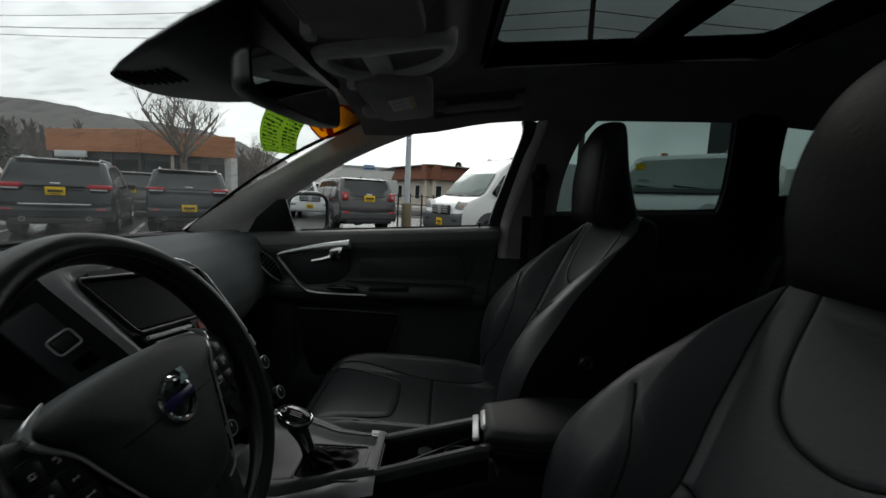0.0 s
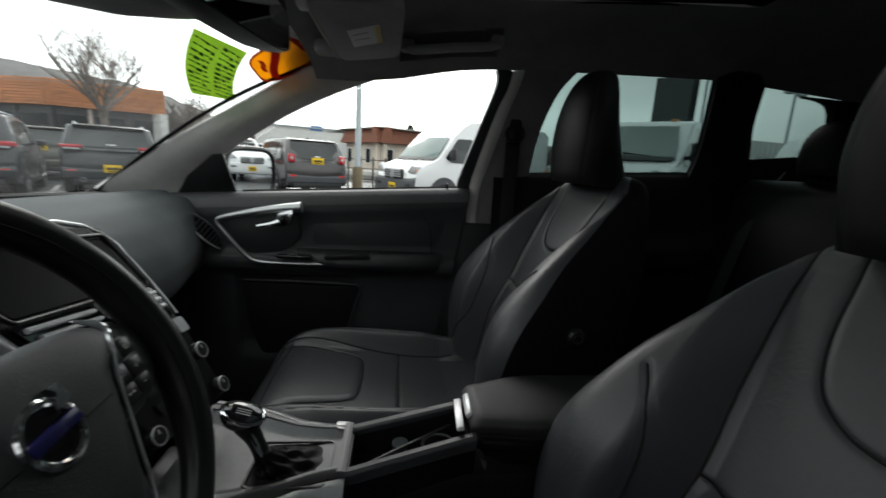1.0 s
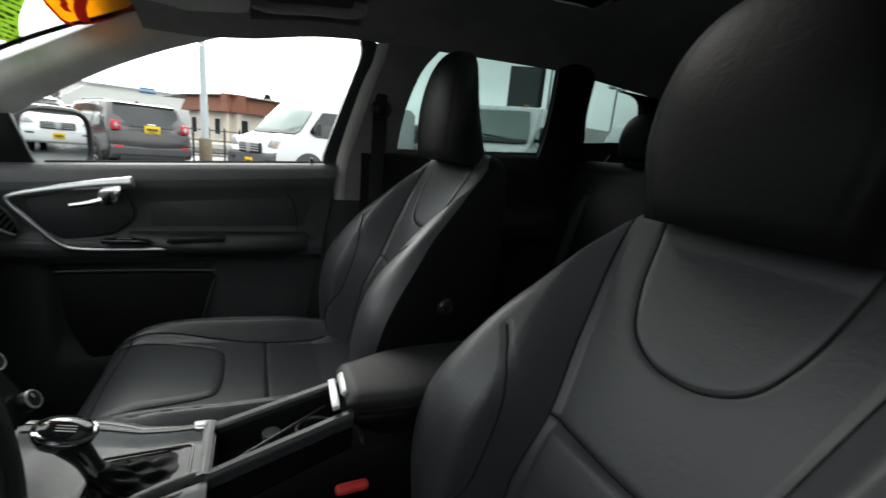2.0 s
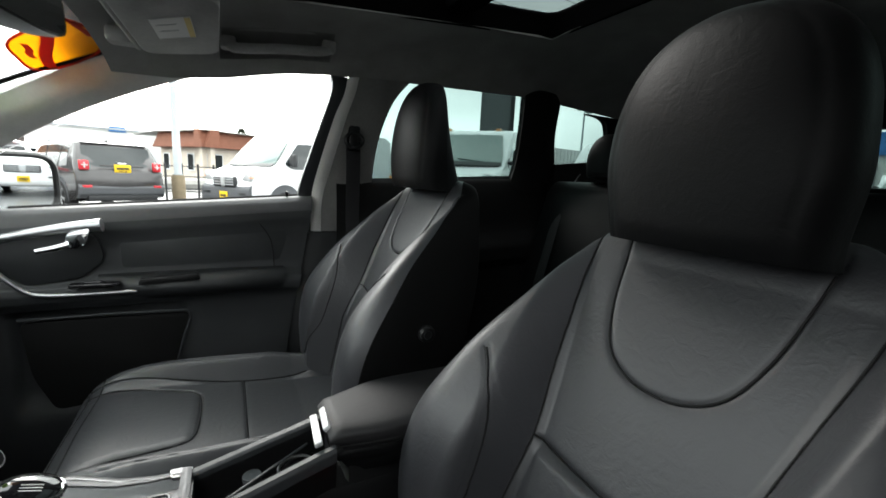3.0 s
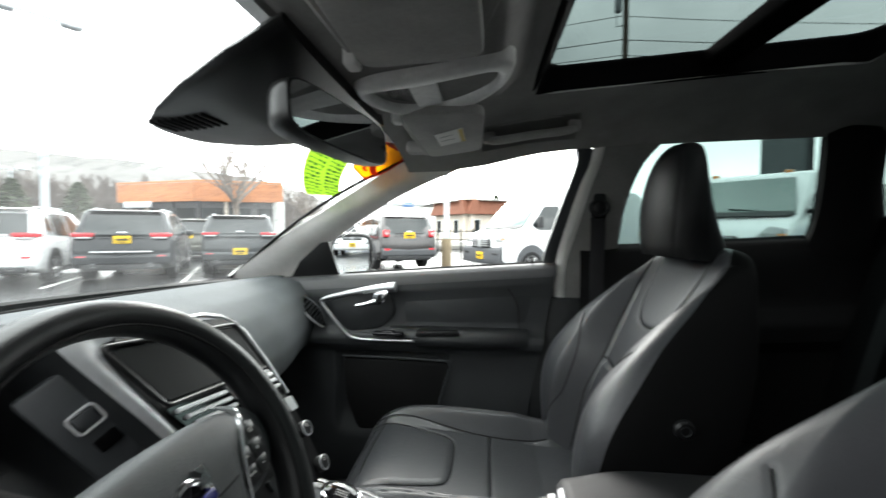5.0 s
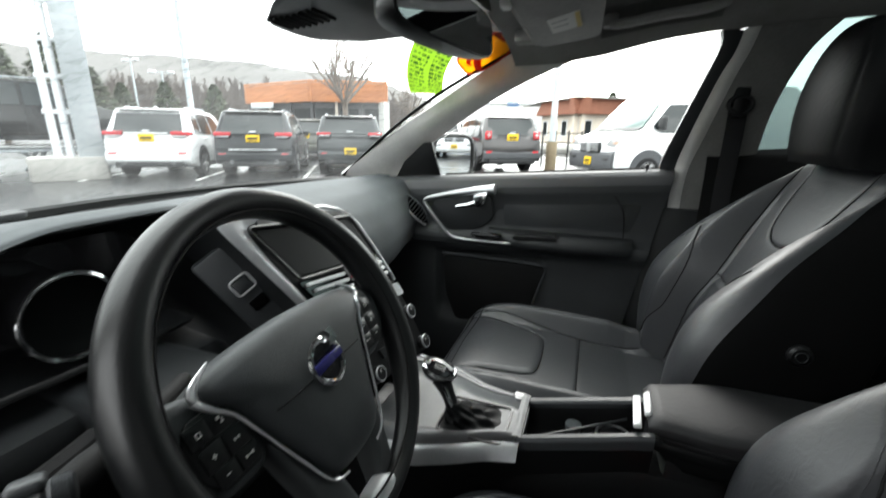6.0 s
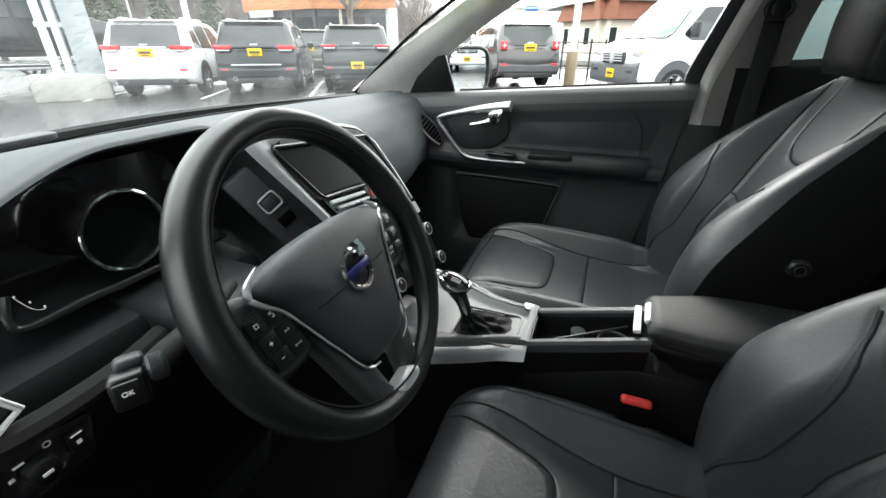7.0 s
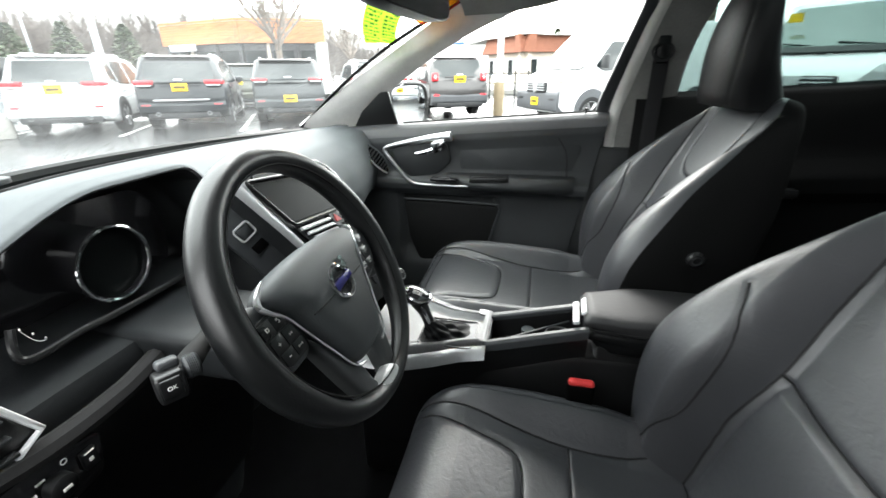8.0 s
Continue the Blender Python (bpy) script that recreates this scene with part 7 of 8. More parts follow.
        part("door_handle", side_patch(rounded([(1.20, belt - 0.13), (1.42, belt - 0.13), (1.42, belt - 0.10), (1.20, belt - 0.10)], 0.01, 2), hw, belt, top, s, off=0.03), paint, car)
        part("sill", side_patch([(1.4, 0.24), (L - 1.4, 0.24), (L - 1.4, 0.36), (1.4, 0.36)], hw, belt, top, s, off=0.015), cladding or CLAD_BLACK, car)
        if not square:
            part("exhaust", lathe([(0.045, 0), (0.05, 0.12), (0.04, 0.12), (0.03, 0.02)], 16, pose(s * 0.55, 0.05, 0.42, 90)), CHROME, car)
    part("bumper", prism(rounded([(-0.05, 0.46), (-0.05, 0.62), (0.02, 0.70), (0.25, 0.70), (0.25, 0.40), (0.06, 0.36)], 0.03, 3), "x", -hw * 0.97, hw * 0.97, 0.03), cladding or paint, car)
    part("bumper_valance", box(-hw * 0.80, hw * 0.80, -0.035, 0.2, 0.30, 0.44, 0.03), CLAD_BLACK, car)
    if chrome_bar:
        part("bumper_strip", box(-hw * 0.62, hw * 0.62, -0.062, -0.04, 0.735 - 0.02, 0.735 + 0.015, 0.006), CHROME if chrome_bar == 1 else paint, car, "bright bumper strip")
    part("handle_strip", box(-hw * 0.50, hw * 0.50, 0.0, 0.03, lamp_z - 0.02, lamp_z + 0.02, 0.008), paint, car)
    part("badge", box(-0.09, 0.09, -0.006 + 0.03, 0.02 + 0.03, lamp_z + 0.035, lamp_z + 0.075, 0.006), CHROME, car, "plain silver badge")
    plate_parts(car, 0.012 if plate_z > 0.9 else -0.055, plate_z, 1)
    part("roof_fin", prism([(0.75, top), (1.0, top), (0.78, top + 0.07)], "x", -0.02, 0.02, 0.006), paint, car)
    return car


def park(car, az, dist, lift=0.0, heading=HEAD):
    p = at_az(az, dist)
    car.matrix_basis = Matrix.Translation((p.x, p.y, lift)) @ pose(0, 0, 0, 0, 0, -heading)
    return car


park(suv(PAINT_WHITE, "white SUV seen from behind with red tail lamps", low_lamp=True, chrome_bar=0), 36.2, 13.0)
park(suv(PAINT_DARK, "dark blue-grey SUV with bright bumper strip"), 46.9, 12.4)
park(suv(PAINT_SLATE, "slate grey SUV with slim lamps and low plate", 4.62, 1.86, 1.70, plate_z=0.68, lamp_z=1.16, lamp_h=0.07, chrome_bar=0), 58.5, 12.7)
park(suv(PAINT_GREY, "granite grey boxy SUV with square lamps", 4.23, 1.80, 1.69, plate_z=1.06, lamp_z=1.12, chrome_bar=0, cladding=CLADDING, square=True), 79.8, 12.8, 0.06)
park(suv(PAINT_WHITE, "white SUV partly hidden behind a parked one", 4.6, 1.84, 1.68, lamp_z=1.12, chrome_bar=0), 70.0, 13.6)
park(suv(PAINT_OLIVE, "olive-grey SUV in the further row", 4.6, 1.84, 1.70, chrome_bar=0), 53.0, 18.6, heading=HEAD + 4)
park(suv(PAINT_DARK, "dark SUV in the further row", 4.6, 1.84, 1.70, chrome_bar=0), 74.0, 21.0)

# A black SUV raised on a display ramp.
black = suv(PAINT_BLACK, "black SUV raised on a steel display ramp", 5.0, 1.98, 1.80, chrome_bar=0)
park(black, 20.2, 16.6, 0.66, heading=112)
ramp = thing("display_ramp", at_az(24, 17.4), "low steel display ramp for a vehicle", "ramp")
rm = Matrix.Translation(at_az(20.2, 16.6)) @ pose(0, 0, 0, 0, 0, -112)
for s in (-0.75, 0.75):
    part("track", box(s - 0.25, s + 0.25, -0.3, 5.4, 0.60, 0.66, 0.01, m=rm), STEEL, ramp)
    for y in (0.2, 1.8, 3.4, 5.0):
        part("leg", tube([rm @ Vector((s, y, 0.0)), rm @ Vector((s, y + 0.35, 0.62))], 0.05, 8), STEEL, ramp)
        part("brace", tube([rm @ Vector((s, y + 0.5, 0.0)), rm @ Vector((s, y - 0.1, 0.62))], 0.03, 6), STEEL, ramp)


def van(label, length=5.4, width=2.05, height=2.5, nose=True, glass=VAN_GLASS, amber=False):
    """A panel van with its nose at y = 0, facing +y."""
    car = thing("panel_van", (0, 0, 0), label, "van", "parked vans")
    hw, belt, top = width / 2, 1.32, height
    prof = [(-0.10, 0.32), (0.0, 0.48), (-0.01, 0.80), (-0.08, 1.02), (-0.30, 1.20), (-0.62, 1.32), (-0.78, 1.40), (-1.30, min(top - 0.38, 2.02)), (-1.62, min(top - 0.10, 2.3)), (-1.95, top - 0.02), (-2.6, top), (-length + 0.2, top), (-length, top - 0.15), (-length, 0.5), (-length + 0.1, 0.36), (-length + 0.8, 0.3), (-0.9, 0.28)]
    part("body", shell(prof, hw, belt, 2.5, 0.10), PAINT_WHITE, car, smooth=50)
    zt = min(top - 0.40, 2.0)
    if not nose:
        part("windscreen", cross_patch([(hw * 0.76, -1.53, 1.985), (hw * 0.83, -1.26, 1.755), (hw * 0.90, -1.0, 1.58), (hw * 0.95, -0.72, 1.385)], -0.04), glass, car, "greenish windscreen")
    else:
        part("windscreen", cross_patch([(hw * 0.80, -1.26, zt), (hw * 0.88, -1.02, lerp(1.42, zt, 0.55)), (hw * 0.93, -0.76, 1.42)], -0.04), glass, car, "greenish windscreen")
    part("scuttle", cross_patch([(hw * 0.92, -0.745, 1.425), (hw * 0.90, -0.66, 1.355)], -0.04), CLAD_BLACK, car)
    for x in (-0.35, 0.30):
        part("wiper", tube([(x - 0.25, -0.72, 1.42), (x + 0.25, -0.745, 1.475)], 0.012, 6), CLAD_BLACK, car)
    part("bumper", prism(rounded([(0.04, 0.36), (0.06, 0.50), (0.04, 0.78), (-0.06, 0.88), (-0.5, 0.88), (-0.5, 0.34)], 0.05, 3), "x", -hw * 0.985, hw * 0.985, 0.05), CLADDING if nose else PAINT_WHITE, car, "grey front bumper")
    grille = part("grille", box(-0.46, 0.46, -0.03, 0.065, 0.80, 1.06, 0.03), CLAD_BLACK, car)
    for z in (0.86, 0.92, 0.98, 1.03):
        part("grille_bar", box(-0.43, 0.43, 0.04, 0.08, z - 0.012, z + 0.012, 0.004), SATIN, grille)
    part("grille_cross", prism([(-0.06, 0.80), (0.06, 0.80), (0.10, 1.06), (-0.10, 1.06)], "y", 0.05, 0.085, 0.005), SATIN, grille)
    plate_parts(car, 0.055, 0.58, -1, 0.16, 0.10)
    for s in (-1, 1):
        lamp = part("head_lamp", prism(rounded([(s * hw * 0.60, 0.98), (s * hw * 0.96, 0.96), (s * hw * 0.97, 1.16), (s * hw * 0.80, 1.20)], 0.04, 3), "y", -0.42, -0.03, 0.02), LENS, car, "clear headlamp")
        part("indicator", box(min(s * hw * 0.90, s * hw * 0.978), max(s * hw * 0.90, s * hw * 0.978), -0.36, -0.02, 1.03, 1.10 if amber else 1.06, 0.02), AMBER, lamp)
        part("fog_lamp", box(min(s * hw * 0.62, s * hw * 0.86), max(s * hw * 0.62, s * hw * 0.86), 0.02, 0.06, 0.62, 0.68, 0.01), CLAD_BLACK, car)
        part("side_window", side_patch(rounded([(-0.98, 1.42), (-1.42, zt - 0.04), (-1.95, zt - 0.02), (-1.95, 1.30), (-1.2, 1.30)], 0.06, 3), hw, belt, 2.5, s, 0.10), CAR_GLASS, car, "dark side window")
        m = part("door_mirror", box(min(s * (hw + 0.06), s * (hw + 0.24)), max(s * (hw + 0.06), s * (hw + 0.24)), -1.20, -1.08, 1.36, 1.68, 0.04, 3), CLAD_BLACK, car, "black door mirror")
        part("mirror_arm", tube([(s * hw * 0.95, -1.15, 1.42), (s * (hw + 0.12), -1.14, 1.45)], 0.035, 8), CLAD_BLACK, m)
        part("door_line", side_patch([(-2.02, 0.5), (-2.035, 0.5), (-2.035, 2.0), (-2.02, 2.0)], hw, belt, 2.5, s, 0.10, 0.003), CLAD_BLACK, car)
        part("door_handle", side_patch([(-1.75, 1.16), (-1.95, 1.16), (-1.95, 1.20), (-1.75, 1.20)], hw, belt, 2.5, s, 0.10, 0.02), CLAD_BLACK, car)
        for yy in (-0.98, -length + 1.0):
            part("wheel_arch", side_patch([(yy + 0.50 * math.cos(a), 0.40 + 0.50 * math.sin(a)) for a in [math.pi * k / 14 for k in range(15)]] + [(yy - 0.42, 0.28), (yy + 0.42, 0.28)], hw, belt, 2.5, s, 0.10, off=0.012), CLADDING if nose else CLAD_BLACK, car, "grey wheel arch")
            wheel_parts(car, s * (hw - 0.10), yy, 0.36, s)
        part("side_moulding", side_patch([(-1.6, 0.52), (-length + 1.6, 0.52), (-length + 1.6, 0.64), (-1.6, 0.64)], hw, belt, 2.5, s, 0.10, 0.014), CLADDING, car)
        part("roof_marker", box(s * 0.55 - 0.05, s * 0.55 + 0.05, -2.1, -1.98, top - 0.02, top + 0.03, 0.01), AMBER if amber else PAINT_WHITE, car)
    return car


v1 = van("white high-roof van with grey bumper")
park(v1, 89.6, 12.0, 0.0, heading=ROW)
v2 = van("white van seen through the tinted rear door glass", 5.3, 2.0, 2.14, nose=False, amber=True)
park(v2, 116.0, 7.4, 0.16, heading=ROW - 12)
sticker_v = thing("windscreen_sticker", at_az(118, 7.6), "small yellow sticker on a van windscreen", "sticker")
part("sheet", box(0.50, 0.68, -1.02, -1.015, 1.74, 1.86, m=v2.matrix_basis @ pose(0, -0.02, 0.03)), PLATE, sticker_v)
v3 = van("white box van further back in the lot", 5.6, 2.1, 2.5, nose=False)
park(v3, 136, 13.0, 0.1, heading=ROW + 5)

for k, (az, d) in enumerate(((147, 19), (153, 18.5), (159, 19.5), (165, 20))):
    tagged(copy_thing(v2, Matrix.Translation(at_az(az, d)) @ pose(0, 0, 0, 0, 0, -(az + 180))), "white van in the row behind, seen in the wing mirror", "van", "parked vans")

# Light pole on a concrete foot, and the wire fence by it.
pole = thing("light_pole", at_az(84.8, 14.2), "tall grey light pole on a concrete base", "light pole")
c = at_az(84.8, 14.2)
part("base", lathe([(0.17, 0), (0.17, 0.95), (0.15, 1.0), (0.05, 1.0)], 20, Matrix.Translation(c)), STAINED, pole, "brown-stained concrete base")
part("shaft", lathe([(0.10, 1.0), (0.07, 8.5), (0.02, 8.55)], 16, Matrix.Translation(c)), POLE_PAINT, pole)
part("base_plate", box(-0.12, 0.12, -0.12, 0.12, 1.0, 1.03, 0.004, m=Matrix.Translation(c)), STEEL, pole)
part("arm", tube([c + Vector((-0.9, 0, 8.4)), c + Vector((0.9, 0, 8.4))], 0.04, 8), POLE_PAINT, pole)
for s in (-1, 1):
    part("lamp_head", box(s * 0.9 - 0.3, s * 0.9 + 0.3, -0.2, 0.2, 8.35, 8.55, 0.03, m=Matrix.Translation(c)), STEEL, pole)
for az, dist, h, yawl in ((40.9, 21.8, 9.2, 60), (134.3, 44, 8.4, 20), (36.0, 70, 9.5, 0), (38.6, 62, 7.5, 40)):
    c = at_az(az, dist)
    m = Matrix.Translation(c) @ pose(0, 0, 0, 0, 0, yawl - 90)
    lp = thing("street_lamp", c, "tall pale lot lamp with two flat heads", "street lamp", "lot lamps")
    part("shaft", lathe([(0.13, 0.0), (0.085, h), (0.02, h + 0.03)], 14, m), POLE_PAINT, lp)
    part("arm", tube([m @ Vector((-0.85, 0, h - 0.05)), m @ Vector((0.85, 0, h - 0.05))], 0.045, 8), POLE_PAINT, lp)
    for s in (-1, 1):
        hd = part("lamp_head", box(s * 0.95 - 0.36, s * 0.95 + 0.36, -0.24, 0.24, h - 0.16, h + 0.14, 0.05, m=m), SIGN_WHITE, lp)
        part("lens", box(s * 0.95 - 0.28, s * 0.95 + 0.28, -0.18, 0.18, h - 0.185, h - 0.155, m=m), STEEL, hd)
fence = thing("low_fence", at_az(86, 17), "dark low post and rail fence", "fence")
for i in range(8):
    c = at_az(82 + 1.6 * i, 17.5)
    part("post", tube([c, c + Vector((0, 0, 1.35))], 0.035, 8), CLAD_BLACK, fence)
for z in (0.45, 0.9, 1.25):
    part("rail", tube([at_az(82 + 1.6 * i, 17.5) + Vector((0, 0, z)) for i in range(8)], 0.02, 6), CLAD_BLACK, fence)
walkway = thing("low_wall", at_az(88, 24), "low pale concrete kerb wall across the street", "wall")
part("coping", tube([at_az(a, 26) + Vector((0, 0, 0.35)) for a in (74, 84, 94, 104)], 0.3, 8), CONCRETE, walkway)

# Utility pole with transformer and cross arms; wires.
upole = thing("utility_pole", at_az(107.3, 24), "dark wooden utility pole with cross arm and transformer", "utility pole")
c = at_az(107.3, 24)
part("pole", lathe([(0.17, 0), (0.13, 15.5), (0.02, 15.52)], 12, Matrix.Translation(c)), WOOD_POLE, upole)
um = Matrix.Translation(c) @ pose(0, 0, 0, 0, 0, -17)
part("cross_arm", box(-0.06, 0.06, -1.2, 1.2, 14.2, 14.32, 0.01, m=um), WOOD_POLE, upole)
part("transformer", lathe([(0.16, 12.6), (0.18, 12.65), (0.18, 13.3), (0.10, 13.4), (0.02, 13.4)], 16, Matrix.Translation(c + Vector((0.05, 0.38, 0)))), STEEL, upole)
for s in (-1.0, -0.4, 0.4, 1.0):
    part("insulator", lathe([(0.04, 14.32), (0.06, 14.4), (0.03, 14.5), (0.01, 14.5)], 10, um @ pose(0, s, 0)), CONCRETE, upole)
part("bracket", tube([um @ Vector((0.0, 0.0, 11.9)), um @ Vector((0.0, 0.45, 11.9)), um @ Vector((0.0, 0.45, 12.5))], 0.03, 6), STEEL, upole)
for i, (dz, off, r) in enumerate(((14.4, -1.0, 0.014), (14.4, 0.4, 0.014), (12.4, 0.2, 0.018), (11.2, 0.2, 0.024), (10.4, 0.2, 0.02))):
    wire = thing("overhead_wire", c, "thin dark overhead wire", "wire", "overhead wires")
    a = at_az(107.3, 24) + Vector((off * 0.3, off, dz))
    for j, (az2, d2, z2) in enumerate(((30, 62, 12.5), (158, 60, 12.0))):
        b = at_az(az2, d2) + Vector((0, off, z2 + 0.25 * (dz - 12)))
        pts = [a.lerp(b, t) - Vector((0, 0, 1.2 * 4 * t * (1 - t))) for t in np.linspace(0, 1, 14)]
        part("span", tube(pts, r, 5), RUBBER, wire)

# Sign pylon: a square grey column with pale pipes and a sign board above.
pyl = thing("sign_pylon", at_az(30.2, 14.0), "grey steel sign pylon with pale pipes on a concrete block", "sign")
c = at_az(30.3, 14.0)
pm = Matrix.Translation(c) @ pose(0, 0, 0, 0, 0, -30)
part("footing", prism(rounded([(-0.95, -0.5), (0.55, -0.5), (0.55, 0.5), (-0.95, 0.5)], 0.1, 3), "z", 0.0, 0.55, 0.03, m=pm), CONCRETE, pyl, "grey concrete block")
part("column", box(0.0, 0.52, -0.25, 0.25, 0.5, 7.5, 0.01, m=pm), STEEL, pyl)
for x in (-0.38, -0.14):
    part("pipe", tube([pm @ Vector((x, 0, 0.5)), pm @ Vector((x, 0, 7.5))], 0.085, 10), SIGN_WHITE, pyl, "pale pipe")
for z in (1.6, 2.4, 3.2, 4.0):
    part("tie", box(-0.5, 0.0, -0.05, 0.05, z - 0.05, z + 0.05, 0.005, m=pm), SIGN_WHITE, pyl)
board = part("sign_board", box(-1.8, 1.55, -0.3, 0.3, 5.1, 8.4, 0.05, m=pm), SIGN_WHITE, pyl, "white sign board")
for z in (5.45, 5.85, 6.3, 6.8):
    part("text_bar", box(-1.5, 1.3, -0.315, -0.30, z, z + 0.18, m=pm), SIGN_INK, board)

# ---- buildings ----
def wall_between(a, b, z0, z1, thick=0.3, inset=0.0):
    a, b = Vector(a), Vector(b)
    d = (b - a)
    ln = d.length
    m = Matrix.Translation((a.x, a.y, 0)) @ pose(0, 0, 0, 0, 0, math.degrees(math.atan2(d.y, d.x)))
    return m, ln


shop = thing("shop_building", at_az(54, 34), "low shop with orange slatted fascia and dark shopfront", "building")
corner, right, left = at_az(53.9, 31.8), at_az(63.2, 31.0), at_az(46.7, 37.5)
for a, b, n in ((left, corner, 2), (corner, right, 3)):
    m, ln = wall_between(a, b, 0, 4.5)
    part("wall", box(0, ln, 0.35, 0.7, 0, 3.2, m=m), DARK_WALL, shop, "dark shopfront wall")
    band = part("fascia", box(-0.1, ln + 0.1, 0.06, 0.6, 3.12, 4.52, m=m), ORANGE_WOOD, shop, "orange fascia")
    for k in range(9):
        part("slat", box(-0.15, ln + 0.15, -0.02, 0.06, 3.14 + 0.155 * k, 3.14 + 0.155 * k + 0.115, m=m), ORANGE_WOOD, band)
    cnt = max(3, int(ln / 2.0))
    for k in range(cnt):
        x0 = ln * k / cnt
        part("window", box(x0 + 0.25, x0 + ln / cnt - 0.2, 0.30, 0.36, 0.6, 2.7, m=m), CAR_GLASS, shop, "dark shop window")
        part("post", box(x0 - 0.08, x0 + 0.08, 0.2, 0.4, 0, 3.15, m=m), CREAM if k % 2 else DARK_WALL, shop)
m, ln = wall_between(right, right + (right - corner).normalized() * 0.0 + Vector((0.6, 0.8, 0)) * 6, 0, 3)
part("end_wall", box(-0.35, 5, -0.1, 0.3, 0, 3.15, m=m), WHITE_WALL, shop, "white end wall")
part("roof", prism([(left.x, left.y), (corner.x, corner.y), (right.x, right.y), (right.x + 8, right.y + 8), (left.x + 8, left.y + 6)], "z", 4.35, 4.45), CONCRETE, shop)
part("roof_unit", box(-0.9, 0.9, -0.5, 0.5, 4.45, 5.0, 0.02, m=Matrix.Translation(at_az(60, 36))), STEEL, shop)
part("sign_panel", box(0.6, 3.2, -0.08, 0.0, 2.75, 3.15, 0.01, m=wall_between(left, corner, 0, 0)[0]), SIGN_WHITE, shop, "white sign panel")

office = thing("office_building", at_az(88, 46), "cream office with brown mansard roof", "building")
corner, left, right = at_az(87.6, 43), at_az(82.8, 50), at_az(93.5, 46)
for a, b in ((left, corner), (corner, right)):
    m, ln = wall_between(a, b, 0, 4.5)
    part("wall", box(0, ln, 0.5, 0.9, 0, 3.2, m=m), CREAM, office, "cream wall")
    part("mansard", prism([(0.0, 3.0), (-0.1, 3.05), (0.55, 4.55), (1.2, 4.55), (1.2, 3.0)], "x", -0.25, ln + 0.25, 0.0, m=m), BROWN_ROOF, office, "brown mansard roof")
    for k in range(11):
        part("shingle_row", box(-0.28, ln + 0.28, -0.13 + 0.06 * k, -0.02 + 0.06 * k, 3.03 + 0.138 * k, 3.10 + 0.138 * k, m=m), BROWN_ROOF, office)
    cnt = max(2, int(ln / 1.9))
    for k in range(cnt):
        x0 = ln * (k + 0.5) / cnt
        w = part("window", box(x0 - 0.45, x0 + 0.45, 0.44, 0.52, 1.0, 2.4, m=m), CAR_GLASS, office, "dark window")
        part("frame", joined(box(x0 - 0.52, x0 + 0.52, 0.42, 0.5, 2.4, 2.5, m=m), box(x0 - 0.52, x0 + 0.52, 0.40, 0.5, 0.9, 1.0, m=m), box(x0 - 0.52, x0 - 0.45, 0.42, 0.5, 1.0, 2.4, m=m), box(x0 + 0.45, x0 + 0.52, 0.42, 0.5, 1.0, 2.4, m=m)), SIGN_WHITE, w)
part("roof", prism([(left.x, left.y), (corner.x, corner.y), (right.x, right.y), (right.x + 10, right.y + 2), (left.x + 8, left.y + 3)], "z", 4.45, 4.55), CONCRETE, office)

hall = thing("white_warehouse", at_az(79, 62), "long white warehouse with a blue sign", "building")
m, ln = wall_between(at_az(72.5, 60), at_az(84.5, 62), 0, 5)
part("wall", box(0, ln, 0, 0.5, 0, 4.9, m=m), WHITE_WALL, hall)
part("roof", box(-0.2, ln + 0.2, -0.2, 8, 4.9, 5.1, m=m), STEEL, hall)
part("sign_panel", box(ln * 0.52, ln * 0.64, -0.15, 0, 4.7, 5.3, 0.02, m=m), BLUE_SIGN, hall, "blue sign panel")
for k in range(5):
    part("door", box(ln * (0.1 + 0.18 * k), ln * (0.1 + 0.18 * k) + 1.8, -0.06, 0, 0, 3.2, m=m), SIGN_WHITE, hall)
depot = thing("blue_fronted_depot", at_az(156, 40), "white depot with a blue fascia behind the lot", "building")
m, ln = wall_between(at_az(140, 40), at_az(172, 40), 0, 5)
part("wall", box(0, ln, 0, 0.5, 0, 4.0, m=m), WHITE_WALL, depot)
part("fascia", box(-0.2, ln + 0.2, -0.3, 0.5, 4.0, 5.4, m=m), BLUE_SIGN, depot, "blue fascia")
for k in range(7):
    part("bay_door", box(ln * (k + 0.2) / 7, ln * (k + 0.8) / 7, -0.3, 0.0, 0, 3.4, m=m), GREY_PANEL, depot)
tower = thing("grey_panel_building", at_az(123, 28), "dark grey metal-clad building corner", "building")
m, ln = wall_between(at_az(121.2, 27), at_az(125.6, 27), 0, 7)
part("wall", box(0, ln, 0, 3, 0, 6.6, m=m), GREY_PANEL, tower)
part("edge_post", box(ln - 0.25, ln, -0.06, 0.0, 0, 6.6, m=m), CLAD_BLACK, tower)
for k in range(2):
    part("down_pipe", tube([m @ Vector((ln + 0.35 + 0.4 * k, 0, 0)), m @ Vector((ln + 0.35 + 0.4 * k, 0, 6.6))], 0.06, 8), POLE_PAINT, tower)
trailer = thing("box_trailer", at_az(133, 24), "white box trailer far back in the lot", "trailer")
m, ln = wall_between(at_az(130.2, 22), at_az(134.2, 24), 0, 3)
part("box", box(0, ln, 0, 2.4, 0.9, 3.05, 0.03, m=m), WHITE_WALL, trailer)
for k in range(9):
    part("rib", box(ln * (k + 0.5) / 9 - 0.03, ln * (k + 0.5) / 9 + 0.03, -0.03, 0, 0.95, 3.0, m=m), SIGN_WHITE, trailer)
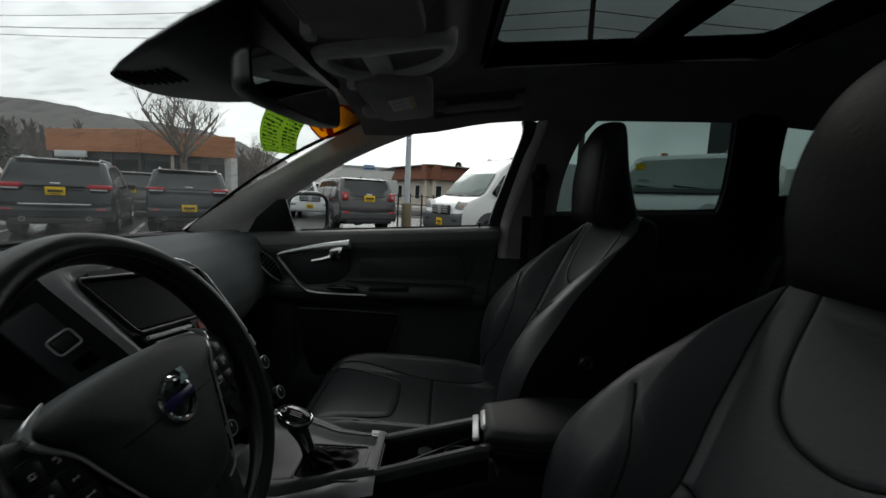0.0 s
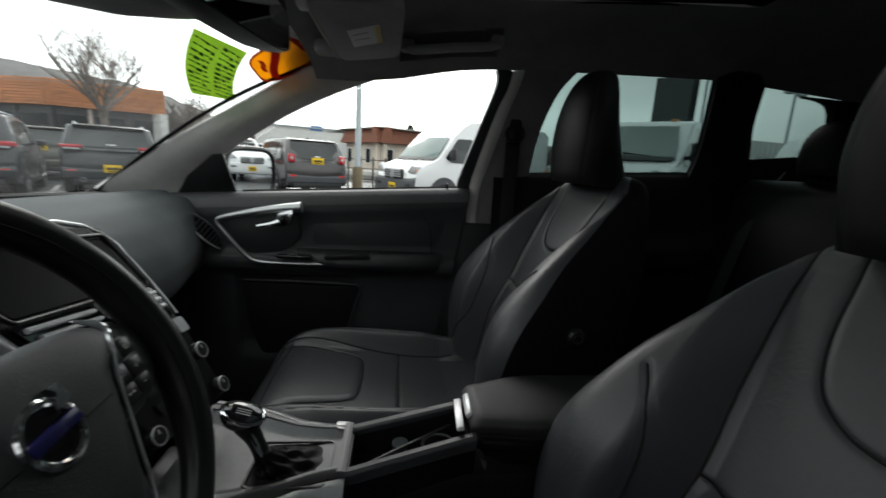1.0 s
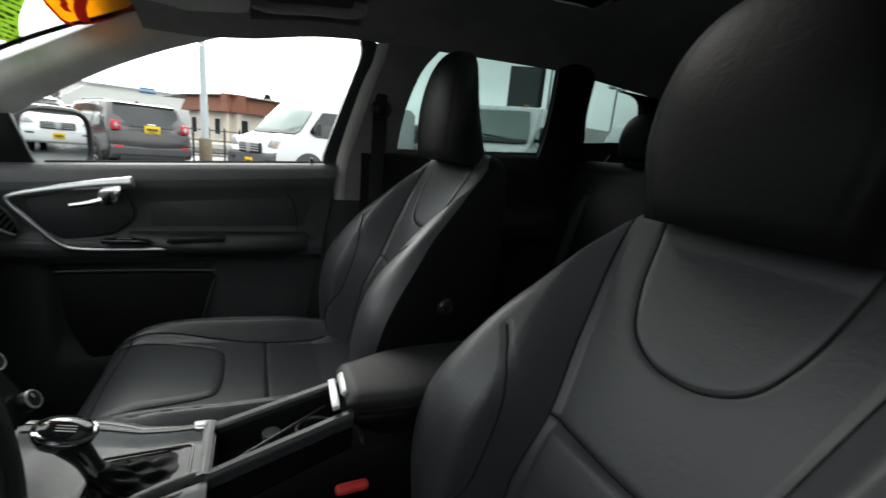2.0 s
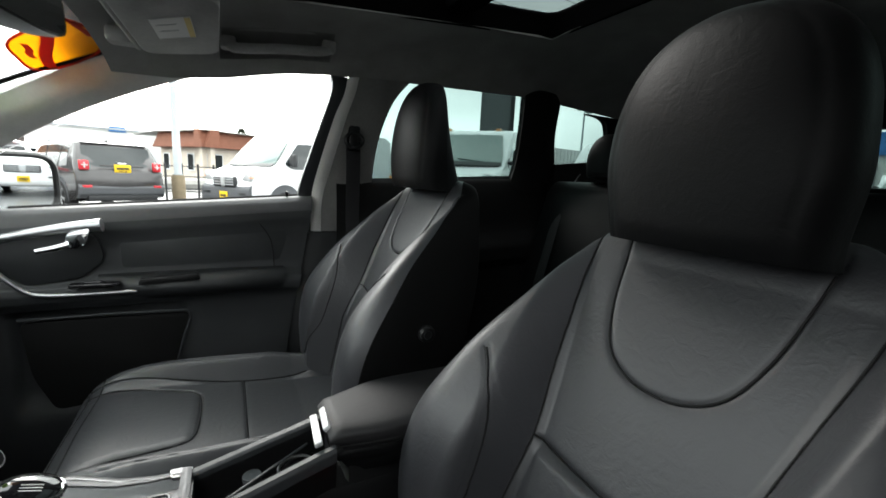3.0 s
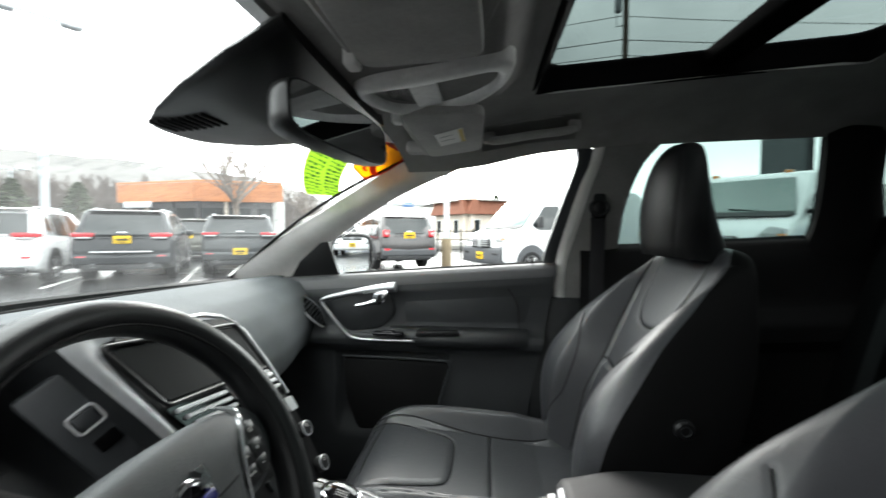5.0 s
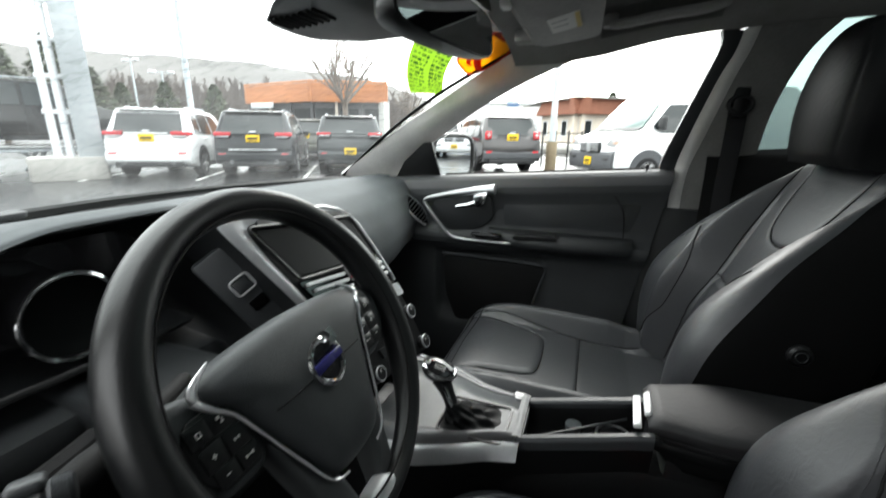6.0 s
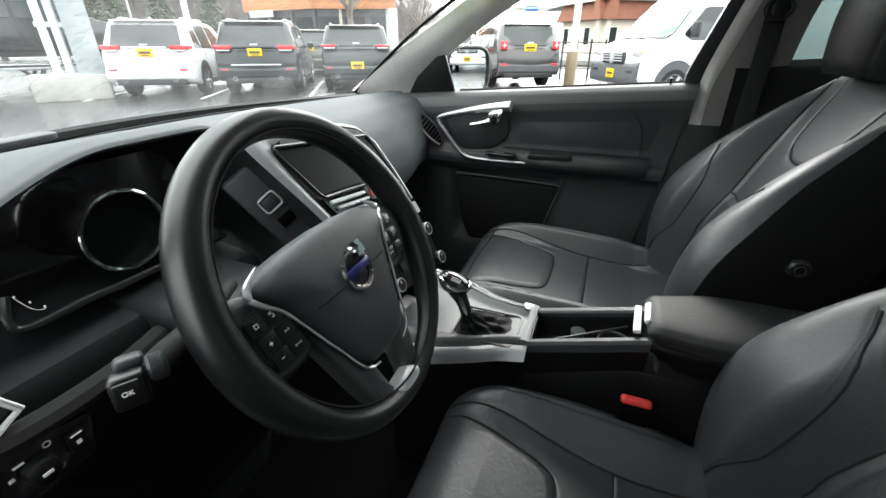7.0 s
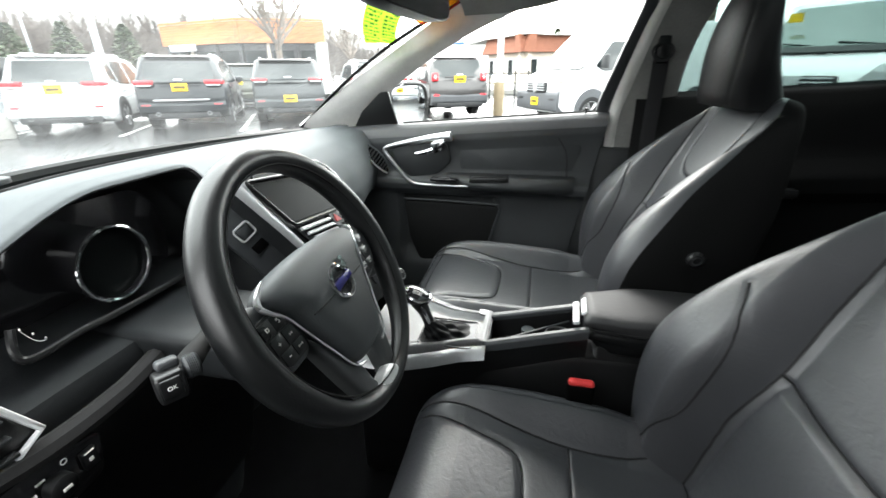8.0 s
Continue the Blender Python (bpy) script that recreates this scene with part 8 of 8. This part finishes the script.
part("wheel", lathe([(0.3, -0.15), (0.48, -0.15), (0.48, 0.15), (0.3, 0.15)], 18, m @ pose(ln * 0.7, 0.3, 0.48, 90)), TYRE, trailer)

# ---- trees, woods and hills ----
def bare_tree(at, height, seed, label):
    rng = random.Random(seed)
    tree = thing("bare_tree", at, label, "tree", "winter trees")
    base = Vector(at)
    limbs, twigs = [], []
    trunk_top = base + Vector((rng.uniform(-0.2, 0.2), rng.uniform(-0.2, 0.2), height * 0.34))
    part("trunk", tube([base, base.lerp(trunk_top, 0.5) + Vector((0.05, 0, 0)), trunk_top], [height * 0.026, height * 0.02, height * 0.017], 10), BARK, tree)
    def grow(p, d, ln, r, depth):
        pts, q, dd = [p], p.copy(), d.copy()
        for i in range(4):
            dd = (dd + Vector((rng.uniform(-0.22, 0.22), rng.uniform(-0.22, 0.22), rng.uniform(-0.02, 0.16)))).normalized()
            q = q + dd * ln / 4
            pts.append(q.copy())
        (limbs if depth < 2 else twigs).append(tube(pts, [lerp(r, r * 0.45, i / 4) for i in range(5)], 6 if depth < 2 else 4))
        if depth < 4:
            for k in range(4 if depth < 2 else 3):
                t = rng.uniform(0.3, 1.0)
                s = pts[min(int(t * 4), 4)]
                nd = (dd + Vector((rng.uniform(-1, 1), rng.uniform(-1, 1), rng.uniform(-0.15, 0.7)))).normalized()
                grow(s, nd, ln * rng.uniform(0.5, 0.72), max(r * 0.44, height * 0.0006), depth + 1)
    for k in range(6):
        a = 2 * math.pi * k / 6 + rng.uniform(-0.3, 0.3)
        grow(base.lerp(trunk_top, rng.uniform(0.75, 1.0)), Vector((math.cos(a) * 0.6, math.sin(a) * 0.6, 0.75)).normalized(), height * 0.34, height * 0.012, 0)
    part("limbs", joined(*limbs), BARK, tree, "spreading bare limbs")
    part("crown", joined(*twigs), BARK, tree, "fine leafless twigs")
    return tree


bare_tree(at_az(58.2, 27), 8.6, 3, "bare winter tree in front of the shop")
bare_tree(at_az(66.5, 52), 9.0, 5, "bare winter tree further off")


def conifer(at, height, seed, label):
    rng = random.Random(seed)
    tree = thing("conifer", at, label, "tree", "conifers")
    base = Vector(at)
    part("trunk", tube([base, base + Vector((0, 0, height))], [height * 0.025, 0.01], 8), BARK, tree)
    bm = bmesh.new()
    for k in range(2400):
        t = rng.random() ** 0.8
        z = height * (0.06 + 0.92 * t)
        r = height * 0.38 * (1 - t) ** 0.85 * rng.uniform(0.35, 1.12) + 0.03
        a = rng.uniform(0, 2 * math.pi)
        p = base + Vector((r * math.cos(a), r * math.sin(a), z))
        d = Vector((math.cos(a), math.sin(a), rng.uniform(-0.5, 0.3))) * height * rng.uniform(0.03, 0.07)
        s = Vector((-math.sin(a), math.cos(a), rng.uniform(-0.4, 0.4))) * height * rng.uniform(0.012, 0.028)
        bm.faces.new([bm.verts.new(q) for q in (p - s, p + d, p + s)])
    part("crown", bm, NEEDLES, tree, "ragged green needles", 180)
    return tree


for i, (az, d, h) in enumerate(((29.6, 48, 8.5), (32.4, 44, 5.8), (38.6, 46, 5.2), (43.4, 46, 5.2), (91.5, 58, 6.2), (25.5, 46, 8.0), (34.8, 60, 6.0))):
    conifer(at_az(az, d), h, 20 + i, "dark green conifer beyond the lot")

hill = bmesh.new()
rng = random.Random(11)
def ridge(az):
    low = lerp(1.0, 0.45, softstep(60, 74, az))
    return low * (23.0 + 2.0 * math.sin(radians(az) * 3.1 + 0.6) + 1.2 * math.sin(radians(az) * 9.7))
rows = [[hill.verts.new(at_az(az, d) + Vector((0, 0, f * (ridge(az) * (1.6 if d > 220 else 0.8) + (rng.uniform(-0.7, 0.7) if d > 220 else 0))))) for az in np.arange(-180, 180.1, 1.0)] for d, f in ((120, 0.0), (180, 0.5), (320, 1.1), (420, 0.9))]
for a, b in zip(rows, rows[1:]):
    for i in range(len(a) - 1):
        hill.faces.new((a[i], a[i + 1], b[i + 1], b[i]))
tagged(mesh_object("distant_hill", hill, HILL), "low brown wooded hill beyond the town", "hill", "", "structure")
verts, faces = [], []
for k in range(3400):
    az = rng.uniform(-20, 200)
    d = rng.uniform(75, 190)
    p = at_az(az, d)
    z0 = 0 if d < 122 else float(np.interp(d, [120, 180, 320], [0.0, 0.4, 1.76])) * ridge(az)
    h = rng.uniform(5.0, 10.5) * lerp(1.0, 0.6, softstep(60, 74, az))
    yaw = radians(az) + rng.uniform(-0.4, 0.4)
    ex = Vector((math.cos(yaw), -math.sin(yaw), 0))
    up = Vector((0, 0, 1))
    foot = p + up * z0
    for n in range(26):
        t = 0.0 if n == 0 else rng.uniform(0.12, 0.85)
        a = foot + up * (h * t)
        lean = 0 if n == 0 else rng.uniform(-0.42, 0.42)
        b = a + (up * rng.uniform(0.6, 0.9) + ex * lean * 1.5) * h * (0.75 if n == 0 else (1 - t) * 0.55 + 0.06)
        w = ex * h * (0.010 if n == 0 else rng.uniform(0.010, 0.026))
        i = len(verts)
        verts += [tuple(a - w), tuple(a + w), tuple(b)]
        faces.append((i, i + 1, i + 2))
me = bpy.data.meshes.new("far_woods")
me.from_pydata(verts, [], faces)
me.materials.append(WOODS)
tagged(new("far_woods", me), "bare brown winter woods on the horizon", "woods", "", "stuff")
verge = bmesh.new()
vs = [verge.verts.new(at_az(a, d) + Vector((0, 0, 0.05))) for a, d in ((60, 24), (68, 24), (76, 30), (76, 40), (66, 38), (60, 33))]
verge.faces.new(vs)
bmesh.ops.solidify(verge, geom=verge.faces[:], thickness=0.05)
setting("verge", verge, GRASS, "green winter grass verge", "grass")
